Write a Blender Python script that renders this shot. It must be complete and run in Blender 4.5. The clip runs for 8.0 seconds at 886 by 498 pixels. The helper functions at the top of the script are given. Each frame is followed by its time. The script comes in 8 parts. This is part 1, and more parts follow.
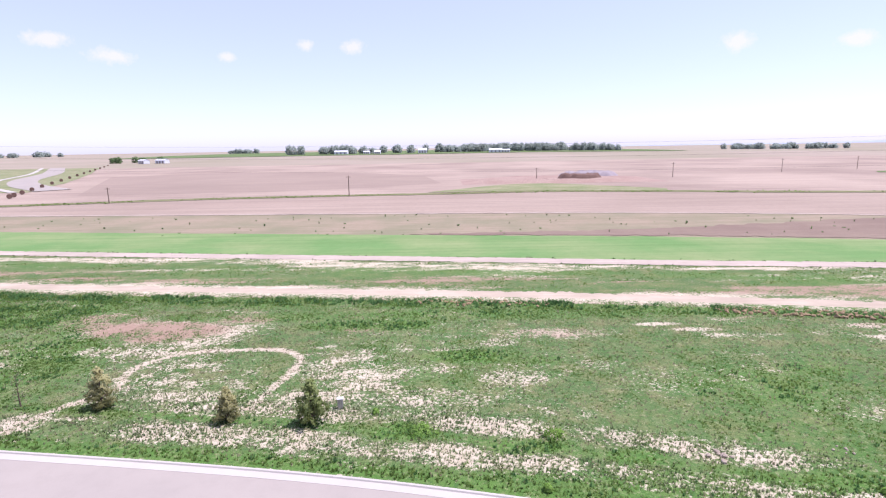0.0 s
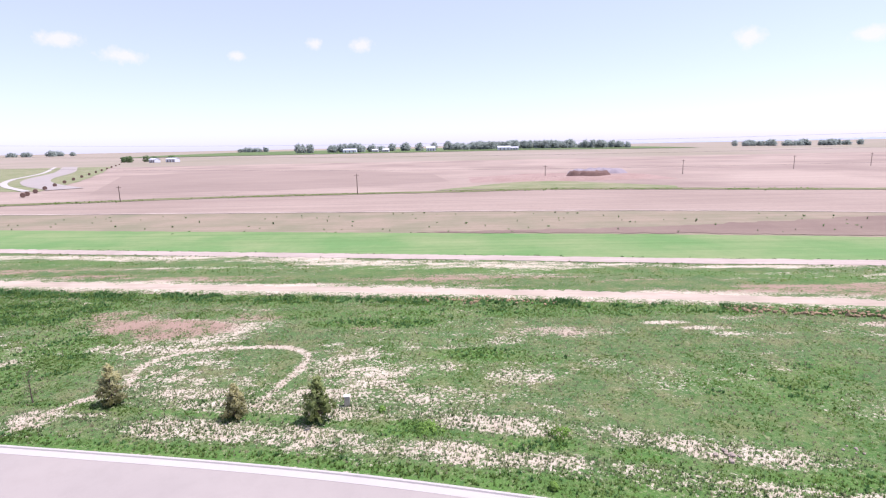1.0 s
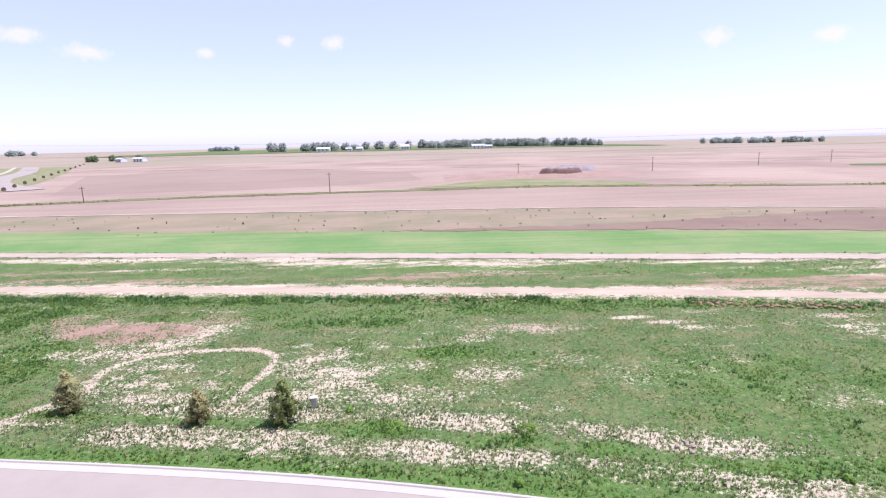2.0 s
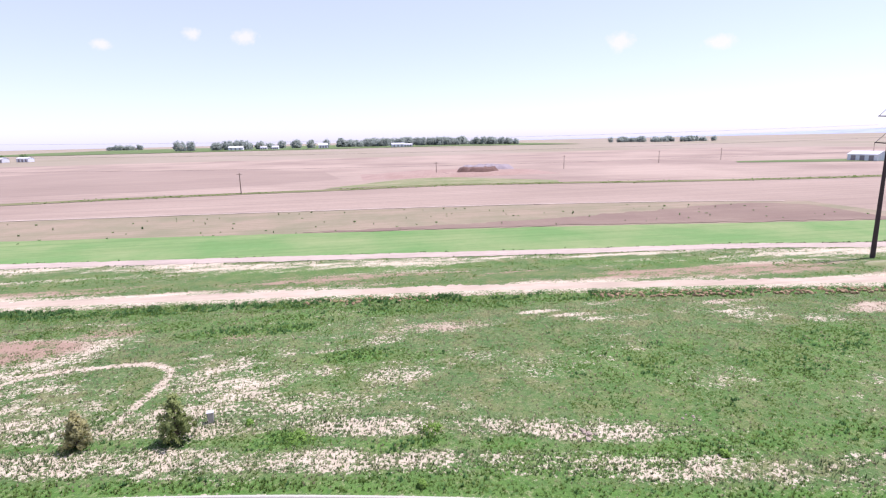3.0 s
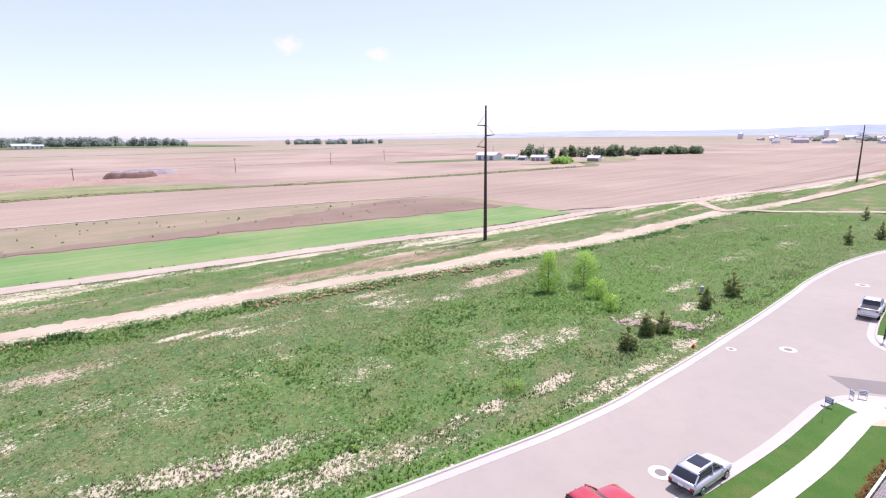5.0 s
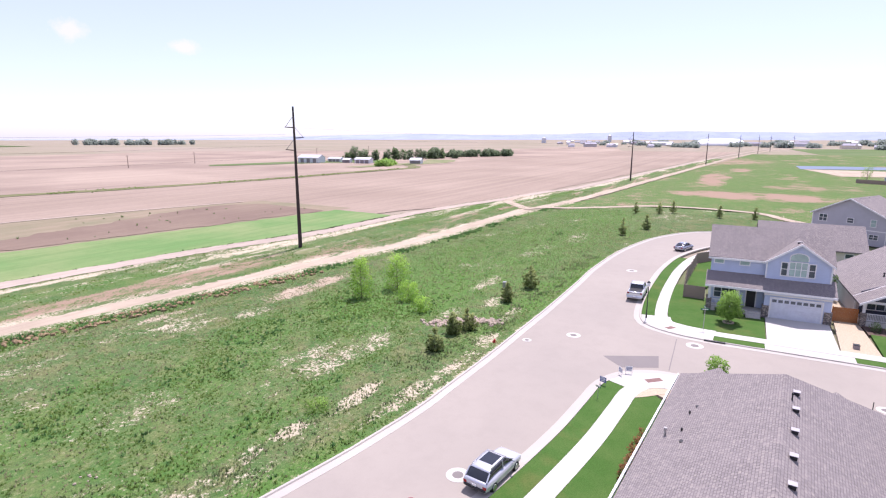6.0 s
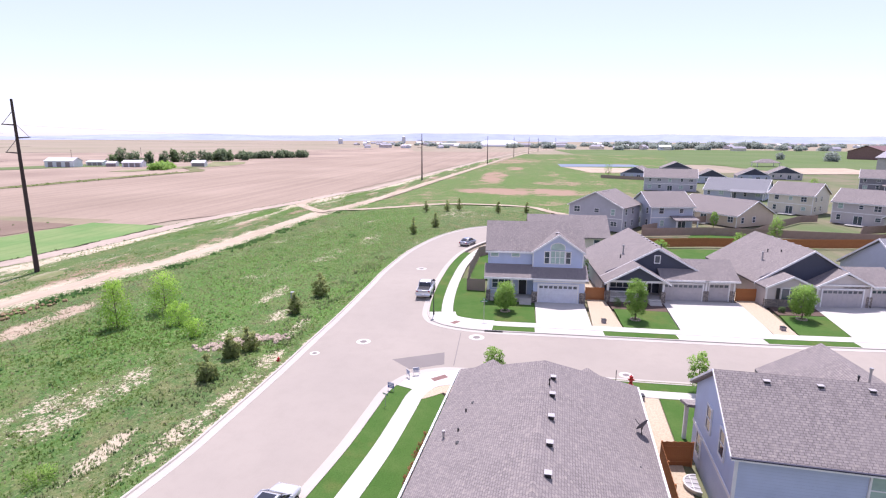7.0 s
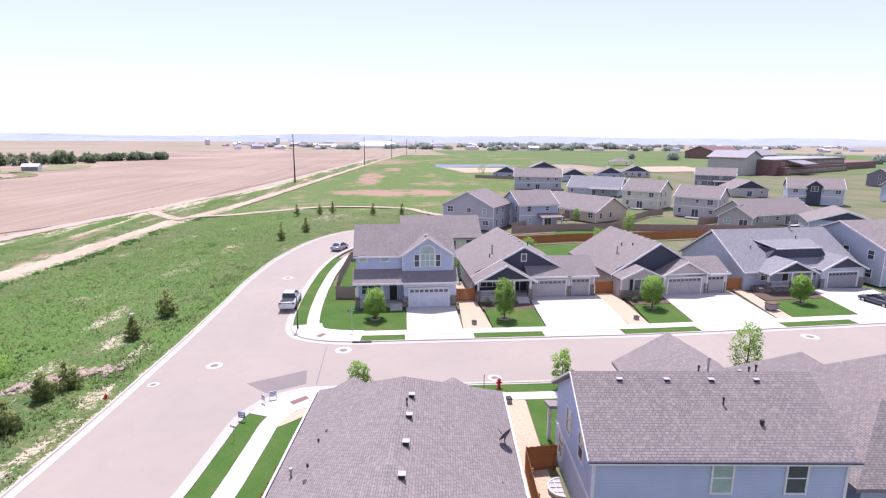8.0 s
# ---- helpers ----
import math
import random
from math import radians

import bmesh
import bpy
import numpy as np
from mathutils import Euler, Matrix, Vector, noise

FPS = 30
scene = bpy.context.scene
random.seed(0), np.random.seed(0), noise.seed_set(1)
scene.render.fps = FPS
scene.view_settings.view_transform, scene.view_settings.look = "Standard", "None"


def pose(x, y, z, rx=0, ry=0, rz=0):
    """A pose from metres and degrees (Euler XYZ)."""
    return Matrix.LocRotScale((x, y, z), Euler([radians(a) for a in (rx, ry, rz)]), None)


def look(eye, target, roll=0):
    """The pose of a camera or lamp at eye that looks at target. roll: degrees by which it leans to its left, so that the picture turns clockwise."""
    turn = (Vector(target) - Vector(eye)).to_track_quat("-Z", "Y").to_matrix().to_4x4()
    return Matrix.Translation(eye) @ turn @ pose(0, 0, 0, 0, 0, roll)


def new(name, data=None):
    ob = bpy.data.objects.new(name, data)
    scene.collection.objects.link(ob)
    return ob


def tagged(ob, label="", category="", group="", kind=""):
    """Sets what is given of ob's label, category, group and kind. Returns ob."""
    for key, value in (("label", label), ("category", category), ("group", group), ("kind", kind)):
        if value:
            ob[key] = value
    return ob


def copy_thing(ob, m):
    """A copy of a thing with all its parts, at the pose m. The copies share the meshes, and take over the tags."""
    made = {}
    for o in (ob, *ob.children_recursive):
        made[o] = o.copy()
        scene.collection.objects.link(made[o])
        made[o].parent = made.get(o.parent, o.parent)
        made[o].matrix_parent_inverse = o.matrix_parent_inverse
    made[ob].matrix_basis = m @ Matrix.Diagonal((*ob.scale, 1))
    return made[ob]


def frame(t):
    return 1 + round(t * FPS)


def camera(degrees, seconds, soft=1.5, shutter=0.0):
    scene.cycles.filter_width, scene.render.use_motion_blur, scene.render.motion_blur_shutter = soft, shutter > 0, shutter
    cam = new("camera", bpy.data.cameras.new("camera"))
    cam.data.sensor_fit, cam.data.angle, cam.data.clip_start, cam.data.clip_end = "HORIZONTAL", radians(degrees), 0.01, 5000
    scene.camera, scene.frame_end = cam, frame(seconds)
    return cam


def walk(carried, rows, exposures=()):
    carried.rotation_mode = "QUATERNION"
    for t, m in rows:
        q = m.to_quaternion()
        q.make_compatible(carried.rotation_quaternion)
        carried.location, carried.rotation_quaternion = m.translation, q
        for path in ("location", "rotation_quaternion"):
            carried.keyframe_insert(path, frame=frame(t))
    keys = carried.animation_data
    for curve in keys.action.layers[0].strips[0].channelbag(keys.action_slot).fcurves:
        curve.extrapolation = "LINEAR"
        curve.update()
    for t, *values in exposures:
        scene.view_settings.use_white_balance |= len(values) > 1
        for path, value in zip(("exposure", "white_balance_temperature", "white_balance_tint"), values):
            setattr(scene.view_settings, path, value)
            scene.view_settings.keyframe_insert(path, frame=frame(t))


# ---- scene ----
cam = camera(79.1, 8.0, 1.2)
PATH = [
    (0, (18.637, -1.432, 20.453), (18.625, 0.532, 20.078), -1.0),
    (0.5, (18.697, -1.450, 20.477), (18.669, 0.513, 20.098), -1.1),
    (1, (18.818, -1.436, 20.456), (18.774, 0.527, 20.074), -1.2),
    (2.5, (20.292, -1.291, 20.460), (20.452, 0.663, 20.064), -1.4),
    (3, (21.229, -1.150, 20.516), (21.558, 0.781, 20.115), -1.3),
    (3.5, (22.296, -1.043, 20.554), (22.857, 0.833, 20.148), -1.2),
    (3.7, (22.790, -0.995, 20.564), (23.443, 0.852, 20.159), -1.1),
    (4, (23.634, -0.941, 20.572), (24.423, 0.851, 20.164), -1.0),
    (4.5, (25.108, -0.970, 20.585), (26.158, 0.681, 20.174), -0.8),
    (4.7, (25.736, -1.093, 20.600), (26.903, 0.478, 20.189), -0.8),
    (5.8, (29.359, -2.208, 20.761), (30.997, -1.138, 20.348), 0.0),
    (6, (29.984, -2.434, 20.782), (31.689, -1.473, 20.373), 0.0),
    (6.5, (31.510, -3.058, 20.827), (33.356, -2.405, 20.419), 0.2),
    (7, (33.023, -3.793, 20.836), (34.961, -3.508, 20.432), 0.3),
    (7.5, (34.486, -4.638, 20.806), (36.446, -4.676, 20.406), 0.4),
    (8, (35.884, -5.614, 20.770), (37.838, -5.760, 20.372), 0.4),
]
walk(cam, [(t, look(eye, target, roll)) for t, eye, target, roll in PATH],
     [(0.0, 0.73, 5930, 27), (3.0, 0.74, 6000, 27), (6.0, 0.74, 6170, 25), (8.0, 0.75, 6190, 26)])

# ---- world, sun, exposure ----
world = bpy.data.worlds.new("sky")
scene.world = world
world.use_nodes = True
wn, wl = world.node_tree.nodes, world.node_tree.links
SUN_EL, SUN_AZ = 66.0, 4.0          # degrees; azimuth counted from +x towards +y
sky = wn.new("ShaderNodeTexSky")
sky.sky_type = "NISHITA"
sky.sun_disc = False
sky.sun_elevation = radians(SUN_EL)
sky.sun_rotation = radians(90.0 - SUN_AZ)
sky.altitude = 1500.0
sky.air_density, sky.dust_density, sky.ozone_density = 1.0, 2.3, 1.5
wn["Background"].inputs["Strength"].default_value = 0.185
haze = wn.new("ShaderNodeMix")
haze.data_type = "RGBA"
haze.inputs[0].default_value = 0.62
haze.inputs[7].default_value = (2.25, 2.27, 2.95, 1.0)
wl.new(sky.outputs["Color"], haze.inputs[6])
wl.new(haze.outputs[2], wn["Background"].inputs["Color"])
sun = new("sun", bpy.data.lights.new("sun", "SUN"))
sun.data.energy, sun.data.angle, sun.data.color = 4.0, radians(0.55), (1.0, 0.96, 0.91)
sd = Vector((math.cos(radians(SUN_EL)) * math.cos(radians(SUN_AZ)), math.cos(radians(SUN_EL)) * math.sin(radians(SUN_AZ)), math.sin(radians(SUN_EL))))
sun.matrix_basis = look(sd * 300, (0, 0, 0))


# ---- materials ----
class Mat:
    """A small builder round a Principled material."""

    def __init__(self, name, rough=0.9, metal=0.0, spec=0.3):
        self.m = bpy.data.materials.new(name)
        self.m.use_nodes = True
        self.t = self.m.node_tree
        self.b = self.t.nodes["Principled BSDF"]
        self.b.inputs["Roughness"].default_value = rough
        self.b.inputs["Metallic"].default_value = metal
        self.b.inputs["Specular IOR Level"].default_value = spec
        self.co = self.t.nodes.new("ShaderNodeNewGeometry").outputs["Position"]

    def link(self, a, b):
        if hasattr(a, "is_output"):
            self.t.links.new(a, b)
        else:
            b.default_value = a

    def local(self):
        self.co = self.t.nodes.new("ShaderNodeTexCoord").outputs["Object"]
        return self

    def scaled(self, v):
        n = self.t.nodes.new("ShaderNodeMapping")
        n.inputs["Scale"].default_value = v
        self.t.links.new(self.co, n.inputs["Vector"])
        return n.outputs["Vector"]

    def noise(self, scale, detail=4, rough=0.6, vec=None):
        n = self.t.nodes.new("ShaderNodeTexNoise")
        n.inputs["Scale"].default_value, n.inputs["Detail"].default_value, n.inputs["Roughness"].default_value = scale, detail, rough
        self.t.links.new(vec or self.co, n.inputs["Vector"])
        return n.outputs["Fac"]

    def ramp(self, fac, a, b):
        n = self.t.nodes.new("ShaderNodeMapRange")
        n.inputs["From Min"].default_value, n.inputs["From Max"].default_value = a, b
        self.t.links.new(fac, n.inputs["Value"])
        return n.outputs["Result"]

    def math(self, op, a, b=0.0):
        n = self.t.nodes.new("ShaderNodeMath")
        n.operation = op
        self.link(a, n.inputs[0])
        self.link(b, n.inputs[1])
        return n.outputs[0]

    def mix(self, fac, a, b, mode="MIX"):
        n = self.t.nodes.new("ShaderNodeMix")
        n.data_type, n.blend_type = "RGBA", mode
        self.link(fac, n.inputs[0])
        self.link(a if hasattr(a, "is_output") else (*a, 1), n.inputs[6])
        self.link(b if hasattr(b, "is_output") else (*b, 1), n.inputs[7])
        return n.outputs[2]

    def attr(self, name):
        n = self.t.nodes.new("ShaderNodeAttribute")
        n.attribute_name = name
        return n.outputs["Fac"]

    def rand(self):
        return self.t.nodes.new("ShaderNodeObjectInfo").outputs["Random"]

    def island(self):
        return self.t.nodes.new("ShaderNodeNewGeometry").outputs["Random Per Island"]

    def bump(self, h, strength=0.4, dist=0.02):
        n = self.t.nodes.new("ShaderNodeBump")
        n.inputs["Strength"].default_value, n.inputs["Distance"].default_value = strength, dist
        self.t.links.new(h, n.inputs["Height"])
        self.t.links.new(n.outputs["Normal"], self.b.inputs["Normal"])
        return self

    def col(self, c):
        self.link(c if hasattr(c, "is_output") else (*c, 1), self.b.inputs["Base Color"])
        return self


def plain(name, a, b=None, scale=6.0, rough=0.7, metal=0.0, spec=0.3, bump=0.0, local=True, fine=60.0):
    """Two tones broken up at two scales."""
    m = Mat(name, rough, metal, spec)
    if local:
        m.local()
    b = b or tuple(v * 0.82 for v in a)
    c = m.mix(m.ramp(m.noise(scale), 0.35, 0.65), a, b)
    c = m.mix(m.ramp(m.noise(fine, 2), 0.3, 0.8), c, tuple(v * 0.8 for v in a))
    m.col(c)
    if bump:
        m.bump(m.noise(fine, 3), bump, 0.02)
    return m.m


def leaf_mat(name, a, b, rough=0.75):
    m = Mat(name, rough, 0, 0.25)
    c = m.mix(m.island(), a, b)
    c = m.mix(m.ramp(m.noise(0.35, 3), 0.35, 0.65), c, tuple(v * 0.72 for v in a))
    m.col(c)
    tr = m.t.nodes.new("ShaderNodeBsdfTranslucent")
    m.t.links.new(c, tr.inputs["Color"])
    mx = m.t.nodes.new("ShaderNodeMixShader")
    mx.inputs[0].default_value = 0.55
    m.t.links.new(m.b.outputs[0], mx.inputs[1])
    m.t.links.new(tr.outputs[0], mx.inputs[2])
    m.t.links.new(mx.outputs[0], m.t.nodes["Material Output"].inputs["Surface"])
    return m.m


def field_mat(name, a, b, dark, dirn, fur=1.6, rough=1.0, big=0.012):
    """Tilled soil with faint furrows along dirn (degrees) and broad moisture patches."""
    m = Mat(name, rough, 0, 0.1)
    mp = m.t.nodes.new("ShaderNodeMapping")
    mp.inputs["Rotation"].default_value = (0, 0, radians(-dirn))
    mp.inputs["Scale"].default_value = (0.02, 1.0, 1.0)
    m.t.links.new(m.co, mp.inputs["Vector"])
    streak = m.noise(fur * 0.12, 5, 0.7, mp.outputs["Vector"])
    c = m.mix(m.ramp(m.noise(big, 4, 0.55), 0.38, 0.66), a, b)
    c = m.mix(m.math("MULTIPLY", m.ramp(streak, 0.45, 0.75), 0.6), c, dark)
    c = m.mix(m.math("MULTIPLY", m.ramp(m.noise(0.6, 5, 0.7), 0.45, 0.8), 0.35), c, dark)
    m.col(c)
    m.bump(m.noise(2.5, 4), 0.5, 0.1)
    return m.m


def ground_mat(name, grass_a, grass_b, grass_c, soil_a, soil_b):
    """Grass and bare ground, parted by the attributes 'bare', 'lush' and 'brown' and broken up by fine noise."""
    m = Mat(name, 1.0, 0, 0.1)
    g = m.mix(m.ramp(m.noise(0.16, 5, 0.65), 0.36, 0.64), grass_a, grass_b)
    g = m.mix(m.math("MULTIPLY", m.ramp(m.noise(0.9, 5, 0.7), 0.45, 0.7), 0.6), g, grass_c)
    g = m.mix(m.math("MULTIPLY", m.ramp(m.noise(0.3, 6, 0.7), 0.46, 0.64), 0.72), g, (0.205, 0.185, 0.088))
    lush = m.attr("lush")
    g = m.mix(m.math("MULTIPLY", m.math("ADD", lush, m.math("MULTIPLY", m.math("SUBTRACT", m.noise(0.7, 5, 0.7), 0.5), 0.9)), 0.85), g, (0.086, 0.184, 0.034))
    g = m.mix(m.math("MULTIPLY", m.ramp(m.noise(6.0, 4, 0.75), 0.42, 0.68), 0.55), g, tuple(v * 0.5 for v in grass_a))
    g = m.mix(m.math("MULTIPLY", m.ramp(m.noise(2.6, 5, 0.8), 0.54, 0.64), 0.6), g, (0.29, 0.28, 0.15))
    g = m.mix(m.math("MULTIPLY", m.ramp(m.noise(1.5, 6, 0.8), 0.53, 0.63), 0.62), g, (0.052, 0.118, 0.034))
    s = m.mix(m.ramp(m.noise(0.5, 5, 0.65), 0.35, 0.65), soil_a, soil_b)
    s = m.mix(m.math("MULTIPLY", m.ramp(m.noise(5.0, 4, 0.7), 0.5, 0.8), 0.5), s, tuple(v * 0.6 for v in soil_b))
    s = m.mix(m.ramp(m.math("ADD", m.attr("brown"), m.math("MULTIPLY", m.math("SUBTRACT", m.noise(0.9, 5, 0.7), 0.5), 0.8)), 0.3, 0.8), s, (0.285, 0.2, 0.142))
    fleck = m.math("ADD", m.math("MULTIPLY", m.math("SUBTRACT", m.noise(0.8, 4, 0.65), 0.5), 0.8), m.math("MULTIPLY", m.math("SUBTRACT", m.noise(3.2, 5, 0.8), 0.5), 2.4))
    f = m.math("ADD", m.attr("bare"), fleck)
    c = m.mix(m.ramp(f, 0.38, 0.58), g, s)
    m.col(c)
    m.bump(m.noise(4.0, 5, 0.7), 0.8, 0.14)
    return m.m


def shingle_mat(name, a, b, c3, local=True):
    """Laminated shingles: courses up the slope, tabs of uneven tone."""
    m = Mat(name, 0.95, 0, 0.15)
    m.local()
    sp = m.t.nodes.new("ShaderNodeSeparateXYZ")
    m.t.links.new(m.co, sp.inputs[0])
    nm = m.t.nodes.new("ShaderNodeTexCoord").outputs["Normal"]
    sn = m.t.nodes.new("ShaderNodeSeparateXYZ")
    m.t.links.new(nm, sn.inputs[0])
    sel = m.math("GREATER_THAN", m.math("ABSOLUTE", sn.outputs[0]), m.math("ABSOLUTE", sn.outputs[1]))
    along = m.math("ADD", m.math("MULTIPLY", sel, sp.outputs[1]), m.math("MULTIPLY", m.math("SUBTRACT", 1.0, sel), sp.outputs[0]))
    cv = m.t.nodes.new("ShaderNodeCombineXYZ")
    m.t.links.new(along, cv.inputs[0])
    m.t.links.new(m.math("MULTIPLY", sp.outputs[2], 2.0), cv.inputs[1])
    br = m.t.nodes.new("ShaderNodeTexBrick")
    br.inputs["Scale"].default_value = 1.0
    br.inputs["Brick Width"].default_value, br.inputs["Row Height"].default_value = 0.26, 0.16
    br.inputs["Mortar Size"].default_value = 0.018
    br.inputs["Mortar Smooth"].default_value = 0.3
    br.inputs["Bias"].default_value = 0.0
    br.offset, br.squash = 0.37, 1.0
    br.inputs["Color1"].default_value, br.inputs["Color2"].default_value = (*a, 1), (*b, 1)
    tab = m.t.nodes.new("ShaderNodeCombineXYZ")      # every course gets its own run of light and dark tabs
    m.t.links.new(m.math("MULTIPLY", along, 4.6), tab.inputs[0])
    m.t.links.new(m.math("MULTIPLY", m.math("FLOOR", m.math("MULTIPLY", sp.outputs[2], 12.5)), 3.7), tab.inputs[1])
    tabs = m.noise(1.0, 2, 0.6, tab.outputs[0])
    br.inputs["Mortar"].default_value = tuple(v * 0.46 for v in a) + (1,)
    m.t.links.new(cv.outputs[0], br.inputs["Vector"])
    c = m.mix(m.math("MULTIPLY", m.ramp(tabs, 0.5, 0.66), 0.55), br.outputs["Color"], tuple(v * 1.22 for v in b[:2]) + (b[2] * 1.12,))
    c = m.mix(m.math("MULTIPLY", m.ramp(tabs, 0.48, 0.34), 0.6), c, tuple(v * 0.78 for v in a))
    c = m.mix(m.math("MULTIPLY", m.ramp(m.noise(0.5, 4, 0.6), 0.4, 0.7), 0.3), c, c3)
    c = m.mix(m.math("MULTIPLY", m.ramp(m.noise(9.0, 3, 0.7), 0.5, 0.8), 0.4), c, tuple(v * 0.7 for v in b))
    m.col(c)
    m.bump(br.outputs["Fac"], -0.5, 0.03)
    return m.m


def siding_mat(name, a, rough=0.65):
    """Painted lap siding with a course every 18 cm."""
    m = Mat(name, rough, 0, 0.3)
    m.local()
    sp = m.t.nodes.new("ShaderNodeSeparateXYZ")
    m.t.links.new(m.co, sp.inputs[0])
    lap = m.math("FRACT", m.math("MULTIPLY", sp.outputs[2], 5.55))
    c = m.mix(m.ramp(m.noise(0.7, 4), 0.35, 0.7), a, tuple(v * 0.9 for v in a))
    c = m.mix(m.math("MULTIPLY", m.math("GREATER_THAN", lap, 0.9), 0.3), c, tuple(v * 0.6 for v in a))
    m.col(c)
    m.bump(lap, 0.5, 0.02)
    return m.m


def stone_mat(name):
    m = Mat(name, 0.9, 0, 0.2)
    m.local()
    v = m.t.nodes.new("ShaderNodeTexVoronoi")
    v.inputs["Scale"].default_value = 5.0
    mp = m.scaled((1, 1, 1.8))
    m.t.links.new(mp, v.inputs["Vector"])
    c = m.mix(m.ramp(v.outputs["Color"], 0.2, 0.8), (0.2, 0.165, 0.14), (0.36, 0.31, 0.27))
    c = m.mix(m.math("GREATER_THAN", v.outputs["Distance"], 0.52), c, (0.12, 0.11, 0.1))
    m.col(c)
    m.bump(v.outputs["Distance"], -0.6, 0.03)
    return m.m


def road_mat(name, a, b, crack=True):
    m = Mat(name, 0.9, 0, 0.25)
    c = m.mix(m.ramp(m.noise(0.07, 4, 0.6), 0.35, 0.65), a, b)
    c = m.mix(m.math("MULTIPLY", m.ramp(m.noise(0.6, 5, 0.7), 0.45, 0.8), 0.35), c, tuple(v * 0.8 for v in b))
    c = m.mix(m.math("MULTIPLY", m.ramp(m.noise(30.0, 3, 0.7), 0.35, 0.75), 0.4), c, tuple(v * 0.72 for v in a))
    m.col(c)
    m.bump(m.noise(40.0, 3), 0.3, 0.01)
    return m.m


def glass_mat(name, tint=(0.035, 0.045, 0.055)):
    m = Mat(name, 0.06, 0, 0.6)
    m.local()
    m.col(m.mix(m.noise(1.3, 2), tint, tuple(v * 2.2 for v in tint)))
    return m.m


def lawn_mat(name, a, b):
    m = Mat(name, 1.0, 0, 0.1)
    c = m.mix(m.ramp(m.noise(0.35, 5, 0.65), 0.38, 0.64), a, b)
    c = m.mix(m.math("MULTIPLY", m.ramp(m.noise(0.22, 5, 0.65), 0.54, 0.72), 0.55), c, (0.15, 0.14, 0.048))
    c = m.mix(m.math("MULTIPLY", m.ramp(m.noise(9.0, 5, 0.8), 0.45, 0.7), 0.6), c, tuple(v * 0.5 for v in a))
    m.col(c)
    m.bump(m.noise(18.0, 4), 0.6, 0.05)
    return m.m


M = {}
M["ground"] = ground_mat("meadow_ground", (0.06, 0.126, 0.036), (0.102, 0.156, 0.053), (0.155, 0.175, 0.082), (0.5, 0.44, 0.325), (0.42, 0.36, 0.255))
M["outskirts"] = field_mat("outskirts_soil", (0.32, 0.262, 0.205), (0.25, 0.222, 0.15), (0.17, 0.16, 0.1), 172, 1.0, 1.0, 0.004)
M["plough"] = field_mat("ploughed_soil", (0.33, 0.26, 0.2), (0.27, 0.21, 0.16), (0.165, 0.126, 0.097), 171, 1.6)
M["plough2"] = field_mat("ploughed_soil_pale", (0.365, 0.29, 0.223), (0.25, 0.192, 0.15), (0.17, 0.128, 0.098), 174, 2.4)
M["moist"] = field_mat("moist_soil", (0.29, 0.226, 0.175), (0.25, 0.193, 0.15), (0.17, 0.13, 0.1), 174, 2.4)
M["eastgrass"] = ground_mat("open_grass", (0.07, 0.148, 0.035), (0.105, 0.17, 0.05), (0.165, 0.18, 0.085), (0.27, 0.185, 0.15), (0.21, 0.14, 0.113))
M["darksoil"] = field_mat("damp_soil", (0.19, 0.138, 0.105), (0.225, 0.17, 0.125), (0.14, 0.105, 0.08), 171, 2.0, 1.0, 0.05)
M["drygrass"] = field_mat("dry_pasture", (0.27, 0.215, 0.15), (0.2, 0.185, 0.115), (0.155, 0.15, 0.08), 171, 3.0, 1.0, 0.06)
M["crop"] = field_mat("young_crop", (0.125, 0.225, 0.075), (0.21, 0.262, 0.112), (0.09, 0.165, 0.05), 171, 3.0, 1.0, 0.05)
M["farcrop"] = field_mat("far_green_field", (0.1, 0.155, 0.05), (0.13, 0.17, 0.07), (0.1, 0.12, 0.06), 171, 2.0, 1.0, 0.01)
M["verge"] = field_mat("weedy_strip", (0.125, 0.165, 0.058), (0.21, 0.205, 0.105), (0.4, 0.34, 0.25), 171, 4.0, 1.0, 0.08)
M["yard"] = field_mat("yard_soil", (0.19, 0.165, 0.11), (0.115, 0.15, 0.065), (0.08, 0.125, 0.045), 171, 4.0, 1.0, 0.05)
M["ditch"] = field_mat("ditch_grass", (0.115, 0.135, 0.05), (0.17, 0.17, 0.085), (0.24, 0.2, 0.13), 171, 4.0, 1.0, 0.1)
M["dirt"] = field_mat("dirt_track", (0.44, 0.365, 0.275), (0.36, 0.295, 0.22), (0.25, 0.2, 0.14), 171, 8.0, 1.0, 0.1)
M["dirt2"] = field_mat("gravel_track", (0.42, 0.35, 0.285), (0.35, 0.29, 0.235), (0.25, 0.205, 0.165), 171, 8.0, 1.0, 0.1)
M["road"] = road_mat("street_asphalt", (0.332, 0.293, 0.247), (0.298, 0.264, 0.225))
M["patch"] = road_mat("asphalt_patch", (0.21, 0.187, 0.172), (0.19, 0.17, 0.158))
M["concrete"] = road_mat("pale_concrete", (0.52, 0.5, 0.45), (0.47, 0.45, 0.405))
M["curb"] = road_mat("curb_concrete", (0.45, 0.415, 0.36), (0.4, 0.37, 0.325))
M["lawn"] = lawn_mat("lawn_grass", (0.054, 0.122, 0.024), (0.078, 0.14, 0.034))
M["gravel"] = plain("pea_gravel", (0.53, 0.44, 0.315), (0.33, 0.26, 0.18), 7.0, 1.0, bump=0.9, local=False, fine=11)
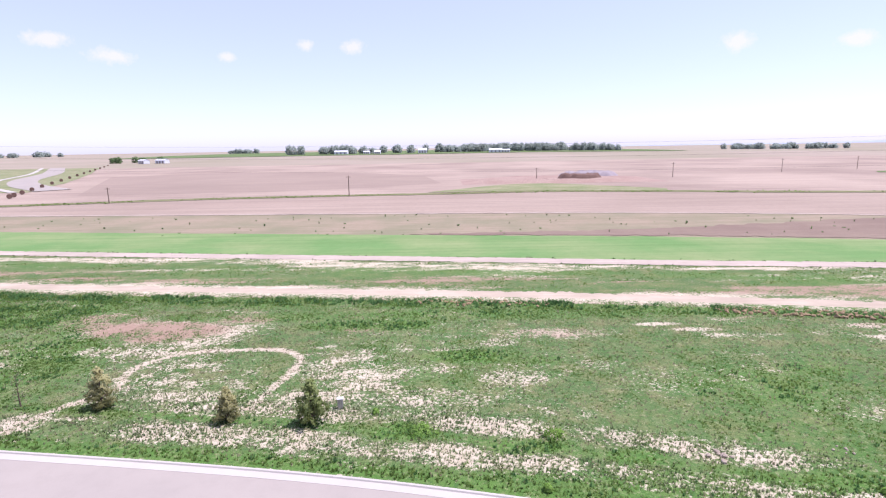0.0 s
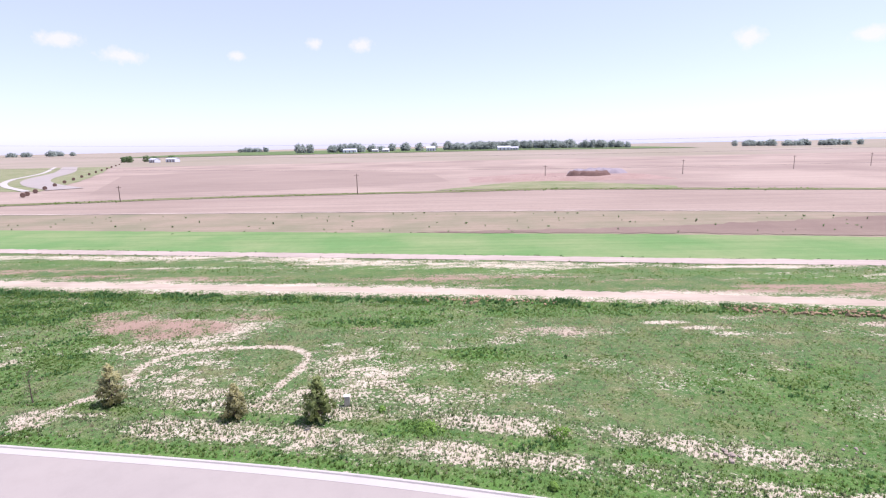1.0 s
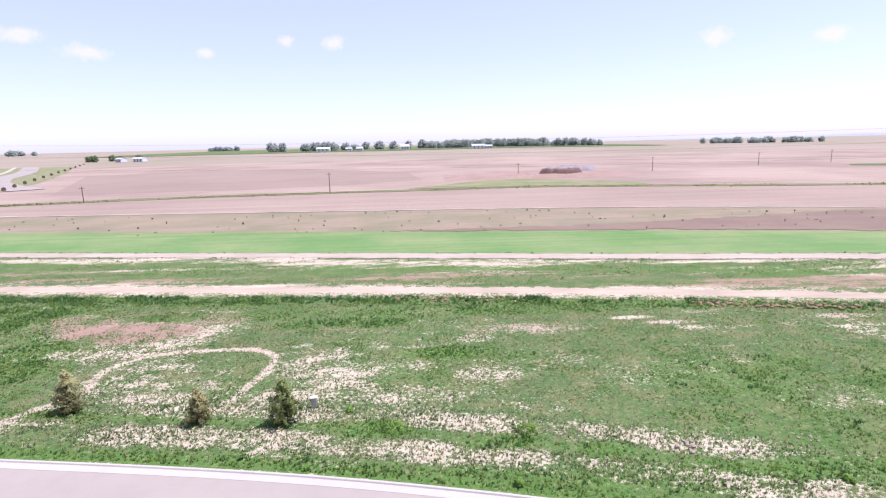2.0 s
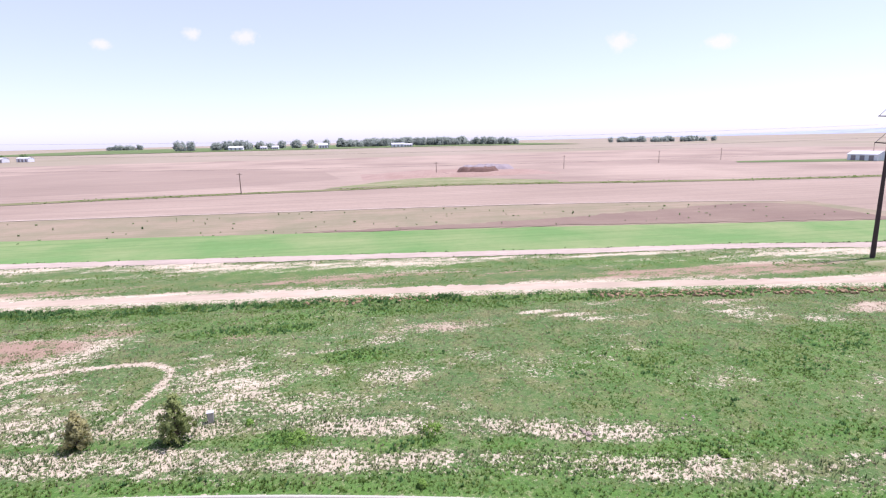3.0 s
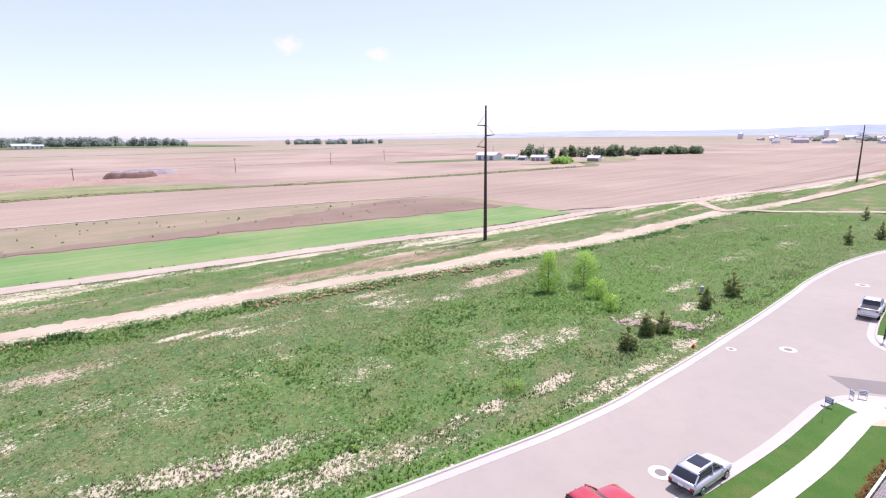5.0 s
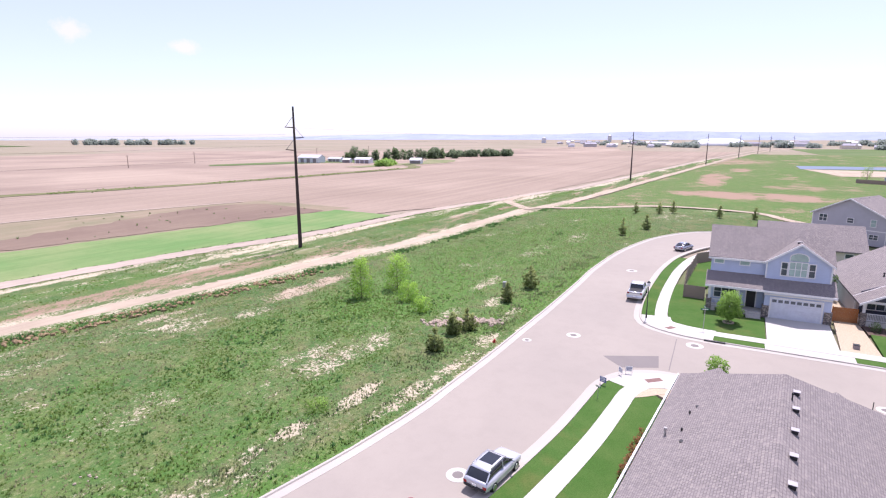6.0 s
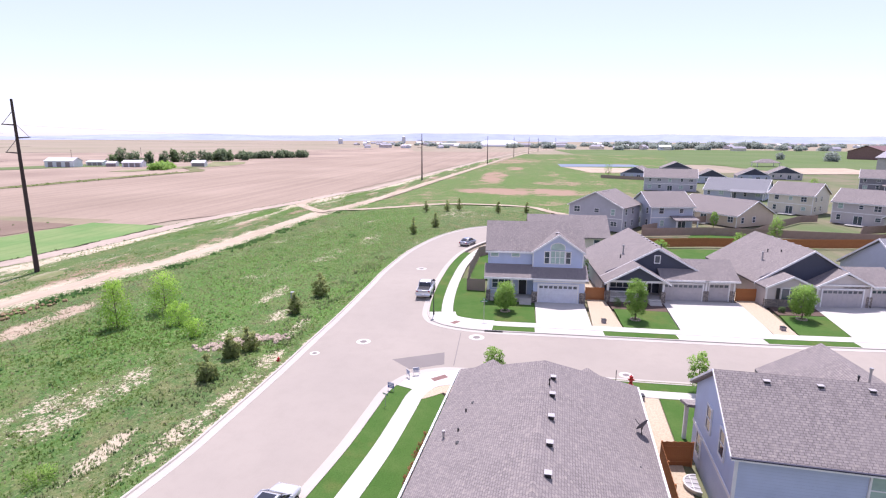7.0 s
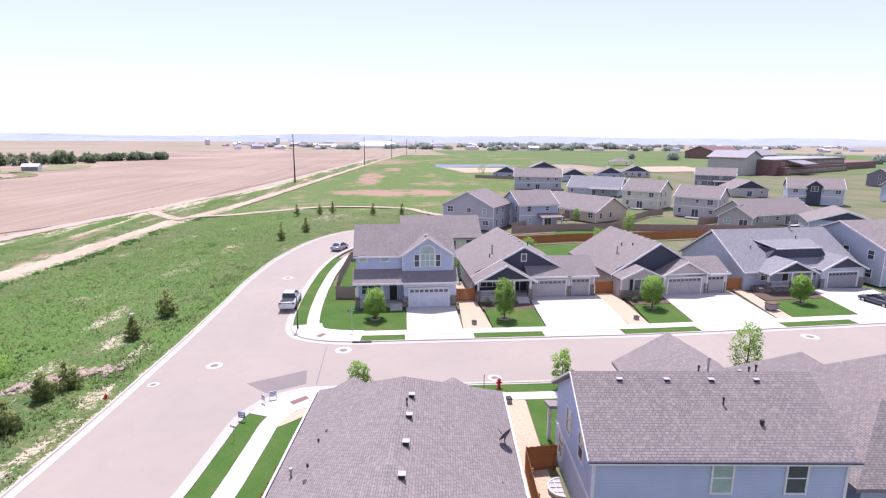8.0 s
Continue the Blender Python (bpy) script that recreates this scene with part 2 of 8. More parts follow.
M["mulch"] = plain("bark_mulch", (0.13, 0.09, 0.07), None, 4.0, 1.0, bump=0.8, local=False, fine=25)
M["shingle"] = shingle_mat("shingle_taupe", (0.215, 0.19, 0.182), (0.268, 0.237, 0.226), (0.262, 0.23, 0.216))
M["shingle_grey"] = shingle_mat("shingle_grey", (0.225, 0.225, 0.24), (0.275, 0.275, 0.29), (0.24, 0.24, 0.25))
M["white"] = plain("white_trim", (0.78, 0.77, 0.75), (0.7, 0.69, 0.67), 3.0, 0.5)
M["glass"] = glass_mat("window_glass")
M["glass_pale"] = glass_mat("curtained_glass", (0.2, 0.27, 0.24))
M["stone"] = stone_mat("ledge_stone")
M["cedar"] = plain("cedar_boards", (0.42, 0.17, 0.06), (0.32, 0.12, 0.045), 2.0, 0.8, bump=0.3)
M["fence"] = plain("weathered_fence", (0.35, 0.26, 0.21), (0.28, 0.205, 0.165), 1.0, 0.9, bump=0.3)
M["gutter"] = plain("dark_gutter", (0.06, 0.06, 0.09), None, 3.0, 0.5)
M["steel"] = plain("weathering_steel", (0.05, 0.036, 0.034), (0.075, 0.05, 0.045), 2.0, 0.85)
M["hood"] = plain("vent_hood", (0.42, 0.4, 0.4), None, 3.0, 0.6)
M["metal"] = plain("galvanised_metal", (0.42, 0.41, 0.41), None, 3.0, 0.45, 0.6)
M["black"] = plain("black_plastic", (0.03, 0.03, 0.032), None, 5.0, 0.5)
M["bark"] = plain("tree_bark", (0.14, 0.1, 0.075), None, 6.0, 0.95, bump=0.6)
M["leaf"] = leaf_mat("street_tree_leaves", (0.25, 0.43, 0.08), (0.34, 0.52, 0.13))
# distant haze mixed into the leaf colour: paler and greyer than real foliage
M["leaf_hazed"] = leaf_mat("haze_paled_leaves", (0.34, 0.4, 0.34), (0.42, 0.47, 0.42))
M["leaf_mid"] = leaf_mat("farm_tree_leaves", (0.16, 0.225, 0.12), (0.24, 0.3, 0.17))
M["leaf_dark"] = leaf_mat("dark_leaves", (0.13, 0.21, 0.08), (0.19, 0.27, 0.11))
M["willow"] = leaf_mat("willow_leaves", (0.32, 0.56, 0.07), (0.44, 0.66, 0.14))
M["pine"] = leaf_mat("pine_needles", (0.27, 0.34, 0.11), (0.44, 0.48, 0.2))
M["pine_dry"] = leaf_mat("browned_needles", (0.4, 0.39, 0.17), (0.56, 0.52, 0.28))
M["weed"] = leaf_mat("weed_blades", (0.125, 0.225, 0.046), (0.21, 0.29, 0.078), 0.9)
M["straw"] = leaf_mat("dry_blades", (0.36, 0.33, 0.2), (0.21, 0.235, 0.115), 0.95)
M["rank"] = leaf_mat("rank_weed", (0.1, 0.225, 0.07), (0.15, 0.28, 0.09), 0.9)
M["rust"] = leaf_mat("rusty_shrub", (0.34, 0.17, 0.07), (0.42, 0.26, 0.12))
M["rock"] = plain("pink_rock", (0.47, 0.38, 0.29), (0.27, 0.215, 0.17), 3.0, 0.9, bump=0.5)
M["heap"] = plain("spoil_soil", (0.14, 0.085, 0.065), (0.2, 0.13, 0.1), 0.4, 1.0, bump=0.6, fine=5)
M["bank"] = plain("disturbed_soil", (0.28, 0.19, 0.145), (0.36, 0.27, 0.21), 0.06, 1.0, bump=0.5, local=False, fine=1.2)
M["heap_grey"] = plain("gravel_heap", (0.3, 0.26, 0.26), None, 0.4, 1.0, bump=0.6, fine=5)
M["water"] = plain("pond_water", (0.15, 0.19, 0.25), None, 0.1, 0.5, spec=0.2)
M["red"] = plain("red_paint", (0.5, 0.03, 0.03), None, 3.0, 0.35)
M["sign_green"] = plain("sign_green", (0.02, 0.15, 0.07), None, 3.0, 0.5)
M["sign_blue"] = plain("sign_blue", (0.12, 0.15, 0.3), None, 3.0, 0.5)
M["brick"] = plain("school_brick", (0.2, 0.115, 0.1), (0.26, 0.16, 0.14), 0.6, 0.9)
cm = Mat("cloud_white", 1.0, 0, 0.0)
gen = cm.t.nodes.new("ShaderNodeTexCoord").outputs["Generated"]
gmap = cm.t.nodes.new("ShaderNodeMapping")
gmap.inputs["Location"].default_value, gmap.inputs["Scale"].default_value = (-1, -1, -1), (2, 2, 2)
cm.t.links.new(gen, gmap.inputs["Vector"])
glen = cm.t.nodes.new("ShaderNodeVectorMath")
glen.operation = "LENGTH"
cm.t.links.new(gmap.outputs[0], glen.inputs[0])
puff = cm.math("ADD", cm.math("MULTIPLY", glen.outputs["Value"], -1.0), cm.math("MULTIPLY", cm.noise(0.014, 6, 0.68), 1.35))
cem = cm.t.nodes.new("ShaderNodeEmission")
cem.inputs[0].default_value, cem.inputs[1].default_value = (1.0, 0.985, 0.99, 1), 0.62
ctr = cm.t.nodes.new("ShaderNodeBsdfTransparent")
cmx = cm.t.nodes.new("ShaderNodeMixShader")
cm.t.links.new(cm.math("MULTIPLY", cm.ramp(puff, -0.15, 0.4), 0.7), cmx.inputs[0])
cm.t.links.new(ctr.outputs[0], cmx.inputs[1])
cm.t.links.new(cem.outputs[0], cmx.inputs[2])
cm.t.links.new(cmx.outputs[0], cm.t.nodes["Material Output"].inputs["Surface"])
M["cloud"] = cm.m
M["rubber"] = plain("tyre_rubber", (0.02, 0.02, 0.02), None, 5.0, 0.85)
M["rim"] = plain("alloy_rim", (0.5, 0.5, 0.51), None, 5.0, 0.3, 0.9)
M["carglass"] = glass_mat("car_glass", (0.012, 0.014, 0.017))
M["lamp_red"] = plain("tail_lamp", (0.35, 0.02, 0.02), None, 5.0, 0.2)
M["lamp_clear"] = plain("head_lamp", (0.7, 0.72, 0.74), None, 5.0, 0.1)


def paint(name, c):
    m = Mat(name, 0.25, 0.35, 0.5)
    m.local()
    m.col(m.mix(m.noise(2.0, 2), c, tuple(v * 0.9 for v in c)))
    m.b.inputs["Coat Weight"].default_value = 0.6
    return m.m


# ---- mesh helpers ----
def thing(name, label, category, at=(0, 0, 0), rz=0.0, group="", kind=""):
    ob = new(name)
    ob.matrix_basis = pose(*at, 0, 0, rz)
    return tagged(ob, label, category, group, kind)


def mesh_of(bm, mat, smooth=False):
    me = bpy.data.meshes.new("m")
    bm.to_mesh(me)
    bm.free()
    me.materials.append(mat)
    if smooth:
        me.polygons.foreach_set("use_smooth", [True] * len(me.polygons))
    return me


def part(name, bm, mat, parent, label="", smooth=False):
    ob = new(name, bm if isinstance(bm, bpy.types.Mesh) else mesh_of(bm, mat, smooth))
    ob.data.name = name
    ob.parent = parent
    if label:
        tagged(ob, label)
    return ob


def pieces(name, bm, mat, parent, label=""):
    """Each loose piece of bm becomes a part of its own."""
    todo = set(bm.faces)
    while todo:
        stack, isle = [todo.pop()], []
        while stack:
            g = stack.pop()
            isle.append(g)
            for e in g.edges:
                for k in e.link_faces:
                    if k in todo:
                        todo.remove(k)
                        stack.append(k)
        sub = bmesh.new()
        ids = {}
        for g in isle:
            for v in g.verts:
                if v not in ids:
                    ids[v] = sub.verts.new(v.co)
            sub.faces.new([ids[v] for v in g.verts])
        part(name, sub, mat, parent, label)
    bm.free()


def solid(name, bm, mat, label, category="", kind="structure", group="", smooth=False):
    ob = new(name, mesh_of(bm, mat, smooth))
    return tagged(ob, label, category or name.replace("_", " "), group, kind)


def box(bm, x0, x1, y0, y1, z0, z1, bevel=0.0):
    r = bmesh.ops.create_cube(bm, size=1.0)
    v = r["verts"]
    for p in v:
        p.co = Vector(((x0 + x1) / 2 + p.co.x * (x1 - x0), (y0 + y1) / 2 + p.co.y * (y1 - y0), (z0 + z1) / 2 + p.co.z * (z1 - z0)))
    if bevel:
        e = {e for p in v for e in p.link_edges}
        bmesh.ops.bevel(bm, geom=list(e), offset=bevel, segments=1, affect="EDGES")
    return bm


def boxes(*rows, bevel=0.0):
    bm = bmesh.new()
    for r in rows:
        box(bm, *r, bevel=bevel)
    return bm


def tube(bm, a, b, r0, r1=None, n=8):
    """A tapered round bar from a to b."""
    a, b = Vector(a), Vector(b)
    r1 = r0 if r1 is None else r1
    q = (b - a).to_track_quat("Z", "Y").to_matrix().to_4x4()
    m = Matrix.Translation((a + b) / 2) @ q
    bmesh.ops.create_cone(bm, cap_ends=True, segments=n, radius1=r0, radius2=max(r1, 0.001), depth=(b - a).length, matrix=m)
    return bm


def prism(bm, poly, z0, z1):
    """An upright block over a plan outline."""
    lo = [bm.verts.new((x, y, z0)) for x, y in poly]
    hi = [bm.verts.new((x, y, z1)) for x, y in poly]
    f = [bm.faces.new(hi), bm.faces.new(list(reversed(lo)))]
    for i in range(len(poly)):
        j = (i + 1) % len(poly)
        f.append(bm.faces.new((lo[i], lo[j], hi[j], hi[i])))
    bmesh.ops.recalc_face_normals(bm, faces=f)
    return bm


def slab(bm, quad, thick):
    """A plate whose upper face is quad; it hangs thick below, straight down."""
    hi = [bm.verts.new(p) for p in quad]
    lo = [bm.verts.new((p[0], p[1], p[2] - thick)) for p in quad]
    f = [bm.faces.new(hi), bm.faces.new(list(reversed(lo)))]
    for i in range(len(quad)):
        j = (i + 1) % len(quad)
        f.append(bm.faces.new((lo[i], lo[j], hi[j], hi[i])))
    bmesh.ops.recalc_face_normals(bm, faces=f)
    return bm


def spline(pts, step=1.0):
    """A smooth line through plan points, sampled about every step metres."""
    p = [Vector((*a, 0)) for a in pts]
    p = [p[0] * 2 - p[1]] + p + [p[-1] * 2 - p[-2]]
    out = []
    for i in range(1, len(p) - 2):
        n = max(1, int((p[i + 1] - p[i]).length / step))
        for k in range(n):
            t = k / n
            a, b, c, d = p[i - 1], p[i], p[i + 1], p[i + 2]
            out.append(0.5 * ((2 * b) + (c - a) * t + (2 * a - 5 * b + 4 * c - d) * t * t + (3 * b - a - 3 * c + d) * t ** 3))
    out.append(p[-2])
    return [(v.x, v.y) for v in out]


def offset(line, d):
    """The line moved sideways by d, to its left."""
    out = []
    for i, (x, y) in enumerate(line):
        a, b = line[max(i - 1, 0)], line[min(i + 1, len(line) - 1)]
        t = Vector((b[0] - a[0], b[1] - a[1])).normalized()
        out.append((x - t.y * d, y + t.x * d))
    return out


def wob(x, y, s, k=0.0):
    return noise.noise(Vector((x * s, y * s, k))) + 0.5 * noise.noise(Vector((x * s * 2.7, y * s * 2.7, k + 5)))


def ribbon(bm, a, b, z, zb=None):
    """A strip between two lines of equal length."""
    zb = z if zb is None else zb
    va = [bm.verts.new((x, y, z)) for x, y in a]
    vb = [bm.verts.new((x, y, zb)) for x, y in b]
    for i in range(len(a) - 1):
        f = bm.faces.new((va[i], vb[i], vb[i + 1], va[i + 1]))
        if f.normal.z < 0 or True:
            f.normal_update()
            if f.normal.z < 0:
                f.normal_flip()
    return bm


def ragged(line, amp, s, k):
    return [(x + amp * wob(x, y, s, k + 9) * 0.3, y + amp * wob(x, y, s, k)) for x, y in line]


def strip(name, lo, hi, z, mat, label, amp=0.5, s=0.3, step=1.0):
    """A zone of ground between a near and a far edge, both ragged."""
    a, b = spline(lo, step), spline(hi, step)
    n = max(len(a), len(b))
    even = lambda l: list(zip(*(np.interp(np.linspace(0, 1, n), np.linspace(0, 1, len(l)), c).tolist() for c in zip(*l))))
    a, b = even(a), even(b)
    bm = ribbon(bmesh.new(), ragged(a, amp, s, 1.0), ragged(b, amp, s, 7.0), z)
    return solid(name, bm, mat, label)


# ---- ground ----
def rise(x, y):
    """The far land swells a few metres."""
    t = min(max((y - 650.0) / 800.0, 0.0), 1.0)
    s = min(max((900.0 - x) / 700.0, 0.0), 1.0)
    return 8.0 * t * t * (3 - 2 * t) * s


def graded(lo, hi, fine_lo, fine_hi, step, grow=1.35):
    out = list(np.arange(fine_lo, fine_hi + 0.1, step))
    d, v = step, fine_hi
    while v < hi:
        d *= grow
        v += d
        out.append(min(v, hi))
    d, v = step, fine_lo
    while v > lo:
        d *= grow
        v -= d
        out.insert(0, max(v, lo))
    return out


def sheet(xs, ys, zf):
    verts = [(x, y, zf(x, y)) for y in ys for x in xs]
    n = len(xs)
    faces = [(j * n + i, j * n + i + 1, (j + 1) * n + i + 1, (j + 1) * n + i) for j in range(len(ys) - 1) for i in range(n - 1)]
    me = bpy.data.meshes.new("sheet")
    me.from_pydata(verts, [], faces)
    return me


gx = graded(-4600, 4600, -400, 800, 40)
gy = graded(-4600, 4600, -400, 1400, 40)
ground = tagged(new("ground", sheet(gx, gy, lambda x, y: rise(x, y) - 0.25)), "pale brown open farmland reaching to the horizon", "ground", "", "structure")
ground.data.materials.append(M["outskirts"])

# street edges, running away from the camera's side
LEFT = [(-90, 40), (-60, 38), (-35, 35.4), (-13, 32.7), (8, 29.8), (23, 26.8), (39, 22.7), (52.5, 19.8), (57, 19.0), (62.5, 18.3), (67, 18.1), (75, 17.8), (84, 17.7), (91, 17.6), (104.5, 17.7), (114, 17.9), (125.9, 17.4), (134, 16.5), (142, 15.0), (148, 13.4), (154, 10.8), (158, 8.4), (161.3, 5.0), (165, -2), (167, -12)]
RIGHT_A = [(-90, 29.5), (-60, 27.5), (-35, 25.2), (-13, 22.6), (8, 19.7), (23, 16.7), (39, 12.8), (50, 10.6), (57, 9.2), (64.6, 8.0), (70, 7.5), (74, 7.1), (77, 5.7), (78.6, 3.4), (79, 0.6), (79, -10), (79.2, -30), (80.6, -62), (84, -105)]
RIGHT_B = [(95, -105), (91.9, -61.7), (90.1, -35.5), (89.7, -21.6), (89.5, -8), (89.4, -1), (89.8, 2.5), (91.0, 5.2), (93.2, 6.6), (98, 7.3), (105, 7.7), (112, 7.8), (121, 7.6), (131, 6.4), (141, 3.2), (149, -1.8), (154, -8), (156, -16)]
left, ra, rb = spline(LEFT, 0.8), offset(spline(RIGHT_A, 0.8), -0.6), spline(RIGHT_B, 0.8)
bm = bmesh.new()
outline = left + list(reversed(rb)) + list(reversed(ra))
f = bm.faces.new([bm.verts.new((x, y, 0.03)) for x, y in outline])
f.normal_update()
if f.normal.z < 0:
    f.normal_flip()
bmesh.ops.triangulate(bm, faces=[f], ngon_method="EAR_CLIP")
road = solid("road", bm, M["road"], "weathered pinkish grey residential street with a side street", "road")


def kerb(line, side, label):
    """Curb and gutter along a line; side is the way to the street."""
    bm = bmesh.new()
    prof = ((0.0, -0.1), (0.0, 0.15), (0.17, 0.15), (0.22, 0.055), (0.85, 0.045), (0.85, 0.0))
    rings = [offset(line, side * d) for d, _ in prof]
    for k in range(len(prof) - 1):
        ribbon(bm, rings[k], rings[k + 1], prof[k][1], prof[k + 1][1])
    bmesh.ops.remove_doubles(bm, verts=bm.verts, dist=0.001)
    bmesh.ops.recalc_face_normals(bm, faces=bm.faces)
    return solid("kerb", bm, M["curb"], label, "kerb")


kerb(left, -1, "pale concrete kerb and gutter along the weedy verge")
kerb(ra, 1, "pale concrete kerb and gutter round the corner lawn")
kerb(rb, 1, "pale concrete kerb and gutter before the houses")

# ---- meadow between the street and the dirt track ----
rng = np.random.RandomState(4)
LAT = rng.rand(64, 64, 1)[:, :, 0]


def vnoise(x, y, s, k=0):
    """Smooth value noise on arrays."""
    x, y = x * s + k * 17.3, y * s + k * 5.1
    i, j = np.floor(x).astype(int), np.floor(y).astype(int)
    fx, fy = x - i, y - j
    fx, fy = fx * fx * (3 - 2 * fx), fy * fy * (3 - 2 * fy)
    g = lambda a, b: LAT[a % 64, b % 64]
    return (g(i, j) * (1 - fx) + g(i + 1, j) * fx) * (1 - fy) + (g(i, j + 1) * (1 - fx) + g(i + 1, j + 1) * fx) * fy


def fbm(x, y, s, k=0):
    return (vnoise(x, y, s, k) + 0.5 * vnoise(x, y, s * 2.1, k + 1) + 0.25 * vnoise(x, y, s * 4.3, k + 2)) / 1.75


EDGE_X = np.array([p[0] for p in left])
EDGE_Y = np.array([p[1] for p in left])
TRACK = [(-120, 93), (-52, 80), (18, 71.6), (44, 68), (92, 59.5), (126, 54), (169, 52.8), (215, 46), (355, 35.5), (494, 25), (700, 8), (1200, -50)]
track = spline(TRACK, 1.0)
TRX, TRY = np.array([p[0] for p in track]), np.array([p[1] for p in track])
LOOP = spline([(-14.7, 35), (-13.6, 37.5), (-11.8, 40.1), (-10.5, 42.4), (-11.2, 44.6), (-10.9, 48.0), (-8.1, 50.4), (-2.6, 51.3), (1.6, 50.9), (3.9, 48.8), (4.1, 46.1), (3.3, 41.9), (2.6, 38.4)], 0.6)
# sandy, brown and lush spots: centre, half-lengths, strength
SPOTS = ((-14, 57.4, 12, 4.4, 0.85), (-24, 61, 8, 5, 0.65), (-6, 61, 6, 2.0, 0.55), (-17, 51, 6, 2.2, 0.52), (8.7, 57.0, 3.2, 1.2, 0.6), (30.3, 54.8, 8, 2.0, 0.55), (23.5, 52.2, 3.5, 1.6, 0.42), (42.5, 57.2, 3, 0.8, 0.62), (13.5, 45.4, 7, 2.4, 0.55), (24.5, 43.5, 4.5, 2.4, 0.42), (32.4, 46, 3.2, 1.5, 0.5),
         (6.6, 47.0, 2.4, 2.6, 0.55), (-4, 40.6, 7.5, 1.3, 0.62), (0.5, 38.2, 5.0, 1.6, 0.6), (-14, 36.5, 2.4, 2.2, 0.8), (-15.5, 33.6, 4, 1.4, 0.5), (7, 40.2, 4, 2.0, 0.5), (16, 40, 9, 2.6, 0.4), (84, 49.8, 10, 2.2, 0.72), (73, 47.4, 3.0, 2.2, 0.5), (66, 55.8, 5, 1.2, 0.72), (57.5, 61, 5, 1.2, 0.62), (50, 53.4, 5, 1.0, 0.5), (46, 55.2, 4, 0.8, 0.55), (70.4, 29.6, 5.5, 2.6, 0.45), (64.5, 30, 4, 2.4, 0.44), (61.5, 23.4, 3.6, 1.0, 0.78),
         (55.2, 24.4, 1.8, 1.0, 0.75), (43.0, 26.0, 3.0, 1.2, 0.62), (78.6, 19.6, 2.6, 1.4, 0.62), (100, 29, 5, 2.0, 0.5), (109, 36.5, 6, 3.0, 0.42), (124, 30, 14, 3.0, 0.42), (140, 27, 9, 2.5, 0.55), (150, 40, 7, 3.0, 0.42), (72, 19.2, 10, 1.2, 0.58), (62, 20.2, 6, 1.0, 0.55), (91, 24, 3.5, 1.6, 0.6), (97, 29.2, 5, 1.4, 0.55),
         (88, 20.4, 6, 1.0, 0.62), (40, 42, 8, 4, 0.3), (52, 37, 8, 3, 0.3), (84, 27, 3.0, 1.6, 0.5))
BROWN = ((-15, 57.2, 10, 4.5, 1.0), (-24, 61, 9, 5, 0.8), (8.7, 57, 5, 2, 0.9), (30, 54.8, 9, 2.4, 0.55), (84, 49.8, 14, 4, 0.55), (66, 56.5, 26, 5, 0.5), (-2, 62, 18, 3, 0.8))
LUSH = ((50, 33, 16, 8, 0.4), (90, 36, 22, 11, 1.0), (112, 40, 26, 11, 0.85), (130, 45, 20, 7, 0.6), (88, 21, 16, 4, 0.6), (45, 41, 9, 5, 0.5), (20, 27.5, 60, 2.2, 0.75), (-24, 47, 9, 14, 0.7), (-34, 64, 14, 7, 0.9), (10, 58.5, 9, 2.4, 0.8), (21, 48.6, 6, 2.0, 0.9), (27.2, 47.2, 3, 1.6, 0.6), (14.7, 34.4, 2.4, 1.6, 1.0), (24, 32.2, 4, 1.2, 0.8), (31, 30.8, 2.6, 1.2, 0.8), (105, 19, 25, 4, 1.0), (120, 28, 34, 9, 0.6), (60, 38, 10, 5, 0.55), (52, 44.5, 4, 2.0, 0.7), (70, 42, 9, 5, 0.6), (150, 25, 22, 12, 0.6), (172, 32, 24, 14, 0.8), (130, 32, 50, 14, 0.8), (34, 62, 60, 2.6, 0.6))


def ell(x, y, row):
    cx, cy, rx, ry, s = row
    d = ((x - cx) / rx) ** 2 + ((y - cy) / ry) ** 2
    return s * np.clip(1.25 - d, 0, 1)


